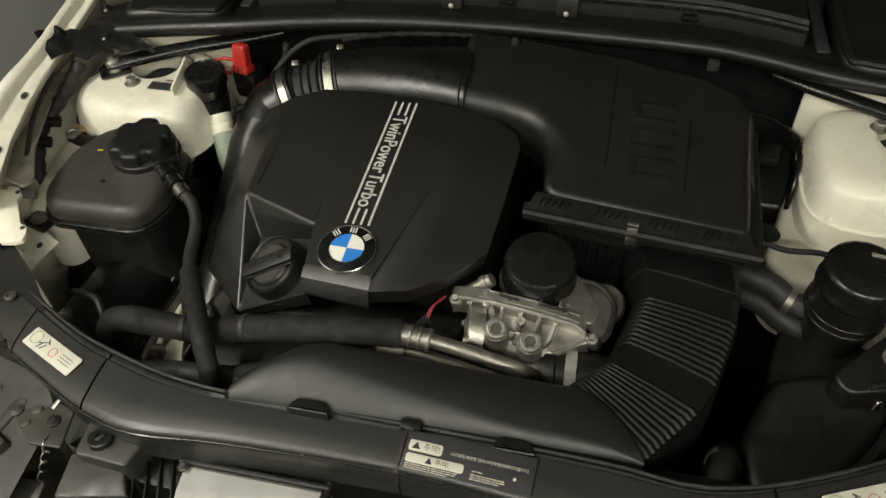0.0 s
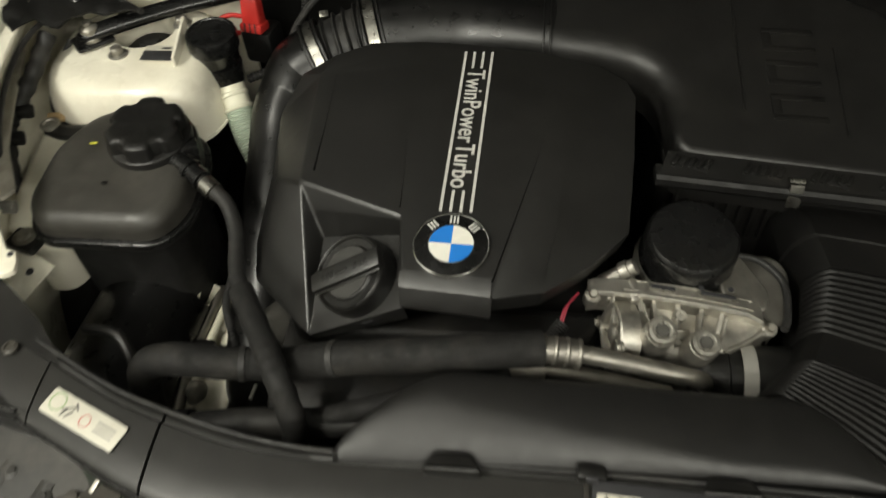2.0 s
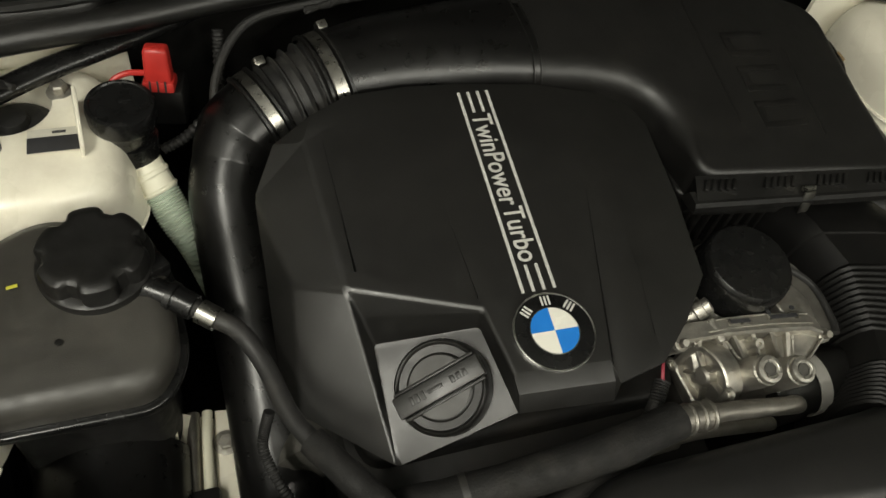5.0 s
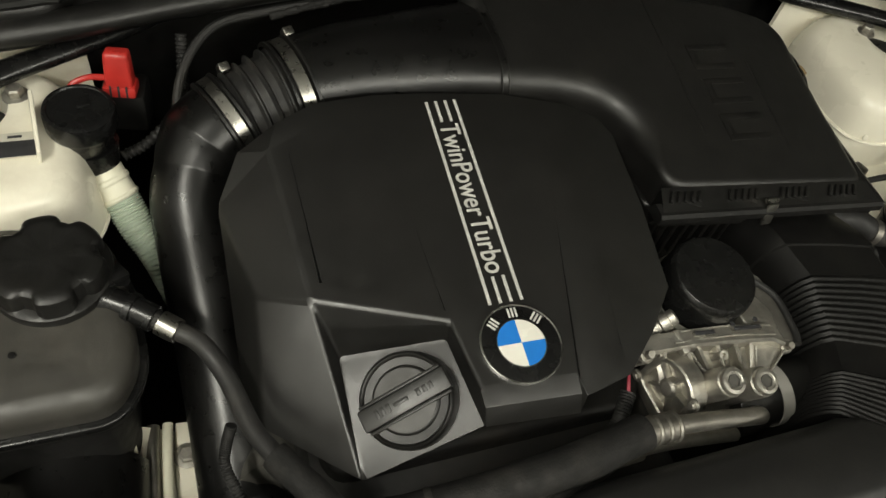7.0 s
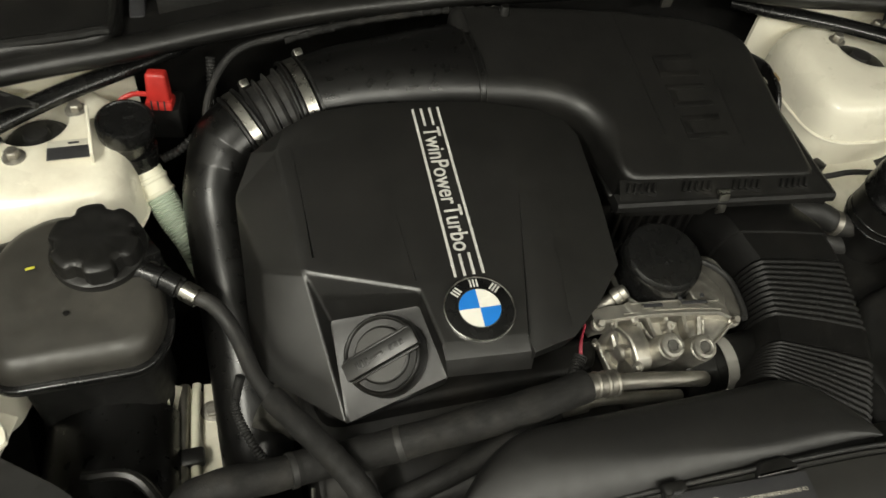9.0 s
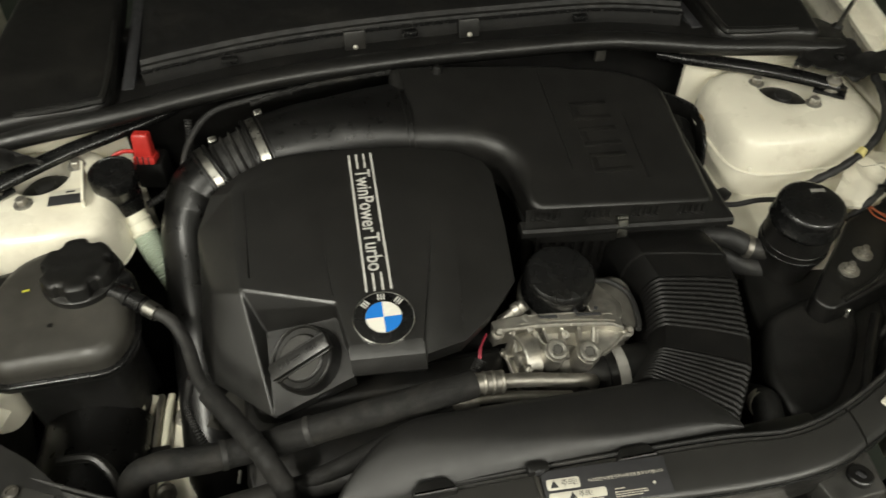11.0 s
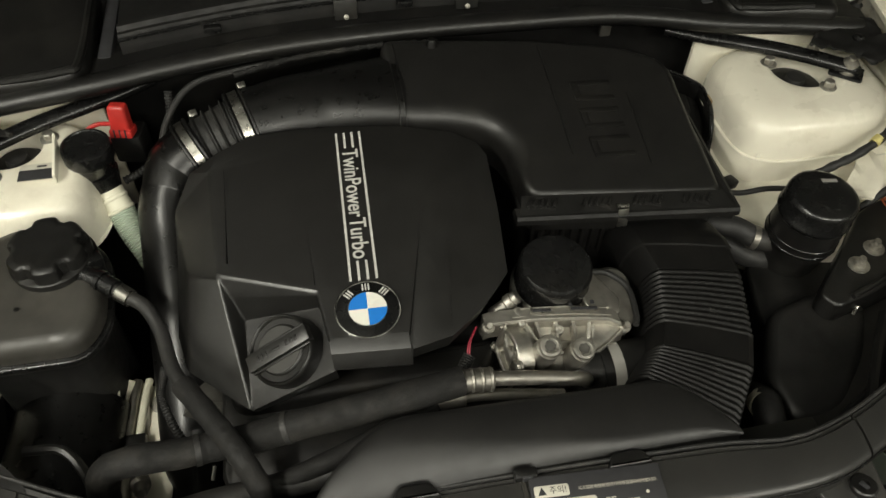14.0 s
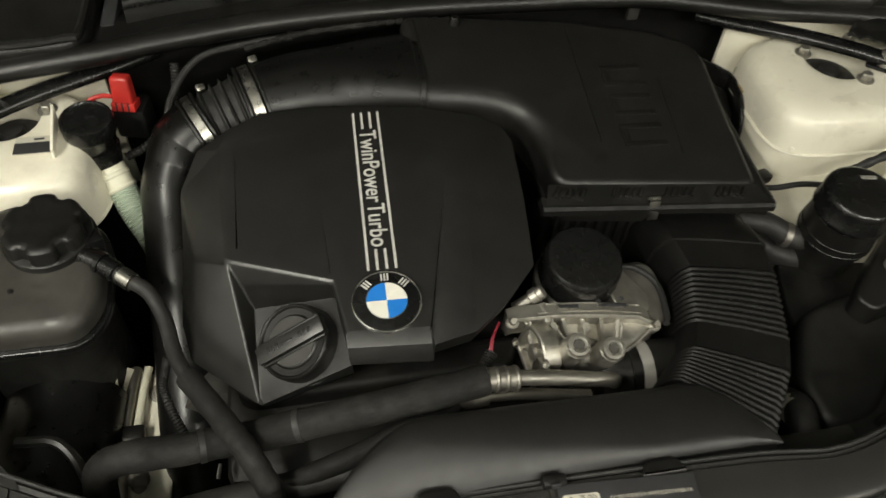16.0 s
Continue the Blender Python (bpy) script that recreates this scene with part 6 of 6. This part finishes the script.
sl = thing("wing_cable", (-0.66, 0.25, 0.76), "thin black cable looping round the tower foot", "cable", "wing cables")
part("loom", sweep([(-0.672, 0.32, 0.80), (-0.690, 0.285, 0.77), (-0.690, 0.25, 0.745), (-0.665, 0.225, 0.735), (-0.62, 0.205, 0.73)], 0.0035, 10), M_RUBBER, sl)

# left inner wing: thick loom, hanging flap, plates and tank strap
lm = thing("headlamp_loom", (-0.69, 0.15, 0.75), "thick black taped loom hanging inside the wing", "wiring")
part("loom", sweep([(-0.681, 0.296, 0.825), (-0.692, 0.255, 0.800), (-0.703, 0.212, 0.780), (-0.716, 0.192, 0.760), (-0.709, 0.153, 0.735), (-0.706, 0.133, 0.700)], lambda t: 0.0105 + 0.001 * math.sin(t * 70), 14, 10), M_RUBBER, lm)
part("plug_end", sweep([(-0.660, 0.075, 0.742), (-0.690, 0.070, 0.746)], 0.008, 14, straight=True), M_GREY, lm, "short grey connector")
for p in ((-0.694, 0.205, 0.775), (-0.700, 0.175, 0.757)):
    part("clip", box((0.022, 0.016, 0.014), pose(*p, 10, 20, 30), 0.004), M_BLACK, lm)
fp = thing("sealing_flap", (-0.69, 0.12, 0.77), "worn grey black sealing flap inside the wing", "flap")
part("sheet", pillow(round_corners([(-0.711, 0.184), (-0.692, 0.108), (-0.663, 0.046), (-0.627, 0.034), (-0.619, 0.050), (-0.660, 0.116), (-0.688, 0.188), (-0.726, 0.301), (-0.745, 0.311)], 0.006), lambda x, y: 0.800 + 0.02 * math.sin(y * 60) * 0.1, 0.0015, lambda x, y: 0.796, 2), M_FLAP, fp)
wp = thing("wing_support_plate", (-0.63, 0.0, 0.74), "cream painted drilled plate at the front of the wing", "plate")
part("sheet", pillow(round_corners([(-0.663, -0.049), (-0.620, -0.050), (-0.598, -0.046), (-0.59, -0.04), (-0.593, -0.027), (-0.6, -0.015), (-0.612, -0.012), (-0.646, 0.032), (-0.647, 0.043), (-0.659, 0.056), (-0.724, 0.05)], 0.003), lambda x, y: 0.775, 0.0015, 0.768, 2), M_PAINT, wp)
for x, y in [(-0.653, 0.044), (-0.603, -0.02)]:
    part("hole", lathe([(0.0035, 0), (0.0035, 0.0006)], 14, pose(x, y, 0.7752)), M_INK, wp)
part("tan_spot", box((0.010, 0.006, 0.001), pose(-0.677, 0.049, 0.7755), 0.0003), M_TAN, wp, "tan rust spot")
ts = thing("tank_strap", (-0.64, 0.19, 0.74), "black plastic strap bolted beside the coolant tank", "strap")
part("arm", sweep([(-0.672, 0.205, 0.748), (-0.645, 0.195, 0.750), (-0.610, 0.195, 0.755), (-0.58, 0.20, 0.76)], 0.012, 10, squash=0.6), M_BLACK, ts)
part("bolt", lathe([(0.012, 0), (0.012, 0.004), (0.008, 0.005), (0.007, 0.003)], 20, pose(-0.668, 0.203, 0.754)), M_ZINC, ts)
part("tan_pad", box((0.022, 0.016, 0.006), pose(-0.674, 0.226, 0.748, 0, 10, 20), 0.002), M_TAN, ts)

# below: painted rail end with pipes beside the engine, alternator and lead
rp = thing("rail_pipes", (-0.44, 0.03, 0.54), "pale pipes and wire clipped to the painted rail", "pipes")
part("rail_flange", box((0.040, 0.20, 0.006), pose(-0.428, 0.0, 0.560, 0, 6, -4), 0.002), M_PAINT, rp, "cream painted rail flange")
part("flange_bolt", hexbolt((-0.432, 0.062, 0.563), 0.009, 0.008), M_ZINC, rp)
for dx, r, mt in ((-0.466, 0.0075, M_TUBE), (-0.451, 0.0055, M_HOSE_W)):
    part("pipe", sweep([(dx + 0.004, 0.098, 0.570), (dx, 0.05, 0.574), (dx - 0.004, -0.03, 0.574), (dx, -0.12, 0.56)], r, 12), mt, rp)
part("wire", sweep([(-0.478, 0.07, 0.60), (-0.474, 0.02, 0.59), (-0.474, -0.05, 0.585)], 0.0018, 8), M_HOSE_W, rp)
part("valve", lathe([(0.012, 0), (0.013, 0.01), (0.009, 0.014), (0.009, 0.024), (0.006, 0.03)], 16, basis((-0.448, -0.055, 0.578), (0.2, -0.8, 0.5))), M_TUBE, rp)
part("pipe_grip", box((0.030, 0.022, 0.014), pose(-0.458, 0.0, 0.577), 0.004), M_BLACK, rp)
al = thing("alternator", (-0.38, 0.0, 0.55), "dull grey cast alternator beside the engine", "alternator")
part("case", lathe([(0.03, -0.05), (0.036, -0.045), (0.037, 0.0), (0.036, 0.04), (0.02, 0.046)], 28, basis((-0.360, 0.040, 0.600), (0.1, -1, 0.15))), M_DULL, al)
ld = thing("corrugated_lead", (-0.41, 0.0, 0.62), "thin corrugated lead beside the alternator", "cable")
part("strand", sweep([(-0.387, 0.018, 0.715), (-0.393, 0.009, 0.700), (-0.397, -0.005, 0.688), (-0.390, -0.027, 0.672), (-0.377, -0.051, 0.655), (-0.362, -0.065, 0.640)], lambda t: 0.0048 + 0.0007 * math.sin(t * 260), 12, 40), M_RUBBER, ld)

# cable behind the tower on the filter side, with a tan pad
kb = thing("headlamp_cable", (0.40, 0.2, 0.73), "thin black cable from the filter box to the tower", "cable")
part("branch", sweep([(0.378, 0.165, 0.742), (0.41, 0.158, 0.737), (0.45, 0.155, 0.742), (0.49, 0.150, 0.74)], 0.004, 10), M_RUBBER, kb)
part("clip_block", box((0.024, 0.018, 0.014), pose(0.382, 0.155, 0.765, 0, 10, 20), 0.003), M_BLACK, kb)

# open black tray between the filter box and the tower
tr = thing("filter_side_tray", (0.40, 0.32, 0.60), "black plastic tray with a raised glossy rim beside the filter box", "tray")
part("basin", pillow(round_corners([(0.372, 0.300), (0.430, 0.300), (0.436, 0.33), (0.443, 0.384), (0.408, 0.424), (0.372, 0.436)], 0.008), lambda x, y: 0.722 - 0.9 * max(0.0, 0.345 - y), 0.004, 0.60, 3), M_BLACK, tr)
rim_line = [(0.372, 0.440, 0.750), (0.410, 0.428, 0.748), (0.436, 0.402, 0.746), (0.446, 0.386, 0.745), (0.445, 0.362, 0.745), (0.441, 0.335, 0.742), (0.437, 0.312, 0.726), (0.434, 0.296, 0.696), (0.430, 0.290, 0.660), (0.375, 0.290, 0.650)]
part("wall", loft([[(x, y, z), (x, y, 0.60), (x - 0.003, y, 0.60), (x - 0.003, y, z)] for x, y, z in rim_line]), M_MATT, tr)
part("rim", sweep(rim_line, 0.0036, 10), M_GLOSS, tr, "glossy rounded rim")
part("pad", box((0.005, 0.018, 0.016), pose(0.4475, 0.352, 0.742, 0, 0, 6), 0.0015), M_TAN, tr, "tan foam pad")
part("inner_step", box((0.030, 0.040, 0.014), pose(0.405, 0.37, 0.727, 0, 0, -10), 0.003), M_MATT, tr)

# cables by the boot
bc = thing("breather_line", (-0.35, 0.40, 0.78), "thin black breather line behind the intake pipe", "cable")
part("strand", sweep([(-0.395, 0.30, 0.74), (-0.385, 0.375, 0.785), (-0.345, 0.425, 0.815), (-0.28, 0.438, 0.825), (-0.215, 0.438, 0.832)], 0.005, 10), M_RUBBER, bc)
part("clip_stalk", sweep([(-0.218, 0.446, 0.822), (-0.217, 0.444, 0.842)], 0.004, 10, straight=True), M_DUSTY, bc)
bc = thing("corrugated_sensor_lead", (-0.40, 0.36, 0.78), "short corrugated sensor lead beside the boot", "cable")
part("strand", sweep([(-0.375, 0.42, 0.815), (-0.378, 0.405, 0.79), (-0.385, 0.37, 0.765), (-0.42, 0.34, 0.745), (-0.45, 0.33, 0.735)], lambda t: 0.0055 + 0.0008 * math.sin(t * 160), 12, 30), M_RUBBER, bc)
hl = thing("wiring_harness", (-0.12, 0.43, 0.84), "taped wiring harness behind the intake pipe", "wiring")
part("strand", sweep([(-0.28, 0.432, 0.822), (-0.20, 0.438, 0.836), (-0.10, 0.442, 0.842), (-0.04, 0.437, 0.846), (0.02, 0.437, 0.842)], lambda t: 0.0042 + 0.0008 * math.sin(t * 90) + 0.0005 * math.sin(t * 213), 10, 24), M_FOAM, hl)
pg = thing("bulkhead_plug", (0.30, 0.55, 0.72), "small grey clip on the bulkhead", "clip")
part("clip", box((0.020, 0.010, 0.030), pose(0.312, 0.50, 0.795, 0, 0, 0), 0.004), M_DULL, pg)

# ---- front end below the panel ----
gp = thing("grille_duct", (-0.17, -0.30, 0.60), "pale grey curved plate below the front panel", "grille duct")
rings = []
for i in range(9):
    x = -0.262 + 0.168 * i / 8
    rings.append([(x, -0.262, 0.66), (x, -0.266, 0.695), (x, -0.274, 0.701), (x, -0.30, 0.696), (x, -0.34, 0.676), (x, -0.38, 0.64), (x, -0.375, 0.63), (x, -0.30, 0.66)])
part("plate", loft(rings), M_GREY, gp)
part("end_rim", sweep([(-0.092, -0.262, 0.70), (-0.092, -0.30, 0.70), (-0.092, -0.35, 0.672)], 0.006, 10), M_BLACK, gp)
part("rim_bolt", hexbolt((-0.262, -0.276, 0.704), 0.0042, 0.005), M_PLATE, gp)
part("top_rim", sweep([(-0.27, -0.268, 0.702), (-0.09, -0.268, 0.704)], 0.004, 10, straight=True), M_BLACK, gp)
gp2 = thing("grille_duct", (0.15, -0.30, 0.60), "pale grey curved plate below the front panel", "grille duct")
rings = [[(-p[0] + 0.02, p[1], p[2]) for p in r] for r in rings]
part("plate", loft(rings), M_GREY, gp2)

# plans of the latch and the headlamp support, on one side of the car
LATCH = [(0.49, -0.258), (0.458, -0.285), (0.415, -0.283), (0.425, -0.236), (0.454, -0.226), (0.462, -0.239), (0.484, -0.243)]
LOWER = [(0.496, -0.311), (0.492, -0.341), (0.43, -0.334), (0.435, -0.311)]
SUPPORT = [(0.39, -0.241), (0.385, -0.293), (0.362, -0.294), (0.319, -0.297), (0.311, -0.262)]
STEP = [(0.4, -0.284), (0.396, -0.337), (0.311, -0.32), (0.331, -0.289), (0.376, -0.285)]
FIN = [(0.324, -0.253), (0.318, -0.296), (0.257, -0.297), (0.268, -0.262)]
for side in (-1, 1):
    lt = thing("latch_plate", (side * 0.44, -0.25, 0.65), "dull dark steel latch plate with a bolt and spring", "bonnet latch", "bonnet latches")
    plate = [(side * x, y) for x, y in LATCH]
    plate = plate[::-1] if side > 0 else plate
    part("plate", pillow(round_corners(plate, 0.004), lambda x, y: 0.706, 0.0012, 0.7025, 2), M_PLATE, lt)
    part("bolt", hexbolt((side * 0.442, -0.253, 0.706), 0.0055, 0.005), M_DARK, lt)
    for x, y in ((0.470, -0.243), (0.475, -0.262)):
        part("dimple", lathe([(0.007, 0), (0.006, 0.002), (0.003, 0.0026)], 18, pose(side * x, y, 0.706)), M_PLATE, lt)
    part("tongue", box((0.005, 0.014, 0.002), pose(side * 0.452, -0.232, 0.707, 20, 0, side * 25), 0.0006), M_ALU, lt, "bright bent tongue")
    low_plate = [(side * x, y) for x, y in LOWER]
    low_plate = low_plate[::-1] if side > 0 else low_plate
    part("lower_plate", pillow(round_corners(low_plate, 0.004), lambda x, y: 0.668, 0.0012, 0.664, 2), M_PLATE, lt)
    part("spring", sweep([(side * (0.438 + 0.0004 * k) + 0.004 * math.cos(k * 0.95), -0.286 - 0.0011 * k + 0.004 * math.sin(k * 0.95), 0.694 - 0.0016 * k) for k in range(22)], 0.0011, 8, 3), M_STEEL, lt, "bright hanging spring")
    part("spring_hook", sweep([(side * 0.438, -0.270, 0.706), (side * 0.438, -0.282, 0.706), (side * 0.438, -0.288, 0.696)], 0.0014, 8), M_STEEL, lt)
    if side > 0:
        ck = part("catch", box((0.016, 0.046, 0.004), pose(0.409, -0.306, 0.697, -10, 0, 28), 0.001), M_ALU, lt, "bright catch lever")
        part("catch_tooth", box((0.022, 0.010, 0.004), pose(0.418, -0.322, 0.695, -10, 0, 10), 0.001), M_ALU, ck)
        part("catch_tooth", box((0.014, 0.009, 0.004), pose(0.408, -0.290, 0.700, -10, 0, 10), 0.001), M_ALU, ck)
    sp = thing("headlamp_support", (side * 0.36, -0.29, 0.62), "black plastic support beside the headlamp", "support", "headlamp supports")
    plan = [(side * x, y) for x, y in SUPPORT]
    plan = plan[::-1] if side > 0 else plan
    part("body", pillow(round_corners(plan, 0.006), lambda x, y: 0.7215, 0.003, 0.60, 3), M_LAMPCASE, sp)
    plan = [(side * x, y) for x, y in STEP]
    plan = plan[::-1] if side > 0 else plan
    part("lower_step", pillow(round_corners(plan, 0.006), lambda x, y: 0.700 + 0.15 * (y + 0.31), 0.003, 0.58, 3), M_LAMPCASE, sp)
    plan = [(side * x, y) for x, y in FIN]
    plan = plan[::-1] if side > 0 else plan
    fin = part("finned_panel", pillow(plan, lambda x, y: 0.686, 0.002, 0.60, 2), M_BLACK, sp)
    for k in range(4):
        part("fin", box((0.0025, 0.075, 0.006), pose(side * (0.318 - 0.016 * k), -0.300, 0.6885, 0, 0, side * -22), 0.001), M_BLACK, fin)
    part("ring", lathe([(0.0145, -0.004), (0.0145, 0.004), (0.0130, 0.0055), (0.0065, 0.0055), (0.006, 0.001)], 24, pose(side * 0.362, -0.271, 0.722, -10)), M_BLACK, sp)
    part("hole", box((0.0062, 0.011, 0.003), pose(side * 0.362, -0.271, 0.7262, -10, 0, side * 25), 0.0012), M_INK, sp)
    hd = thing("headlamp", (side * 0.56, -0.32, 0.55), "black headlamp housing with a clear cover", "headlamp", "headlamps")
    plan = [(0.47, -0.235), (0.60, -0.18), (0.70, -0.13), (0.72, -0.30), (0.60, -0.46), (0.47, -0.50)]
    plan = [(side * x, y) for x, y in plan]
    plan = plan[::-1] if side < 0 else plan
    part("housing", pillow(round_corners(plan, 0.03), lambda x, y: 0.70 + 0.12 * (y + 0.25), 0.02, 0.50, 5), M_LAMPCASE, hd)
    for k in range(4):
        part("housing_rib", sweep([(side * (0.50 + 0.045 * k), -0.23 + 0.018 * k, 0.700), (side * (0.53 + 0.045 * k), -0.34, 0.690), (side * (0.54 + 0.045 * k), -0.42, 0.672)], 0.009, 10, squash=0.6), M_LAMPCASE, hd)
    part("lens", pillow(round_corners([(side * x, y) for x, y in (((0.50, -0.42), (0.62, -0.38), (0.74, -0.22), (0.78, -0.30), (0.66, -0.50), (0.50, -0.56)) if side < 0 else ((0.50, -0.42), (0.50, -0.56), (0.66, -0.50), (0.78, -0.30), (0.74, -0.22), (0.62, -0.38)))], 0.03), lambda x, y: 0.67 + 0.15 * (y + 0.35), 0.02, 0.45, 5), M_LENS, hd, "clear plastic lamp cover")
    bk = thing("headlamp_bracket", (side * 0.64, -0.07, 0.66), "black plastic bracket holding the headlamp to the wing", "bracket", "headlamp brackets")
    plan = [(0.584, -0.072), (0.62, -0.043), (0.665, -0.044), (0.655, -0.112), (0.646, -0.142), (0.563, -0.181), (0.519, -0.19), (0.511, -0.14)][::-1] if side > 0 else [(-0.70, -0.026), (-0.663, -0.026), (-0.634, -0.032), (-0.603, -0.053), (-0.553, -0.091), (-0.511, -0.135), (-0.525, -0.19), (-0.575, -0.178), (-0.70, -0.12)]
    part("body", pillow(round_corners(plan, 0.010), lambda x, y: 0.760 + 0.05 * (y + 0.08), 0.006, 0.66, 4), M_BLACK, bk)
    part("upright_lug", box((0.040, 0.012, 0.016), pose(side * 0.638, -0.049, 0.766, 0, 0, side * -8), 0.004), M_BLACK, bk)
    for x, y in [(0.624, -0.076), (0.605, -0.123)]:
        part("dimple", lathe([(0.011, -0.002), (0.0125, 0.003), (0.0105, 0.0038), (0.0075, 0.003), (0.006, 0.001), (0.002, 0.001)], 20, pose(side * x, y, 0.760 + 0.05 * (y + 0.08))), M_BLACK, bk)
    part("edge_rib", sweep([(side * x, y, z) for x, y, z in [(0.662, -0.047, 0.766), (0.652, -0.115, 0.766), (0.644, -0.143, 0.766), (0.561, -0.182, 0.766), (0.519, -0.191, 0.766)]], 0.0022, 8), M_GLOSS, bk)
    for x, y, r in ((0.500, -0.245, 0.006), (0.540, -0.222, 0.005)):
        part("screw", hexbolt((side * x, y, 0.701), r, 0.004), M_LAMPCASE, hd)
    part("flange_block", box((0.05, 0.035, 0.03), pose(side * 0.512, -0.290, 0.690, 10, 0, side * 25), 0.005), M_LAMPCASE, hd)

bp = thing("front_bumper", (0, -0.52, 0.40), "cream painted front bumper below the headlamps", "bumper")
rings = []
for k in range(41):
    x = -0.80 + 1.60 * k / 40
    y = -0.33 - 0.24 * max(0.0, 1 - (abs(x) / 0.80) ** 2.2)
    rings.append([(x, y + 0.02, 0.62), (x, y + 0.02, 0.675), (x, y, 0.682), (x, y - 0.02, 0.676), (x, y - 0.035, 0.64), (x, y - 0.05, 0.50), (x, y - 0.03, 0.30), (x, y, 0.30)])
part("skin", loft(rings), M_PAINT, bp, "", 50)
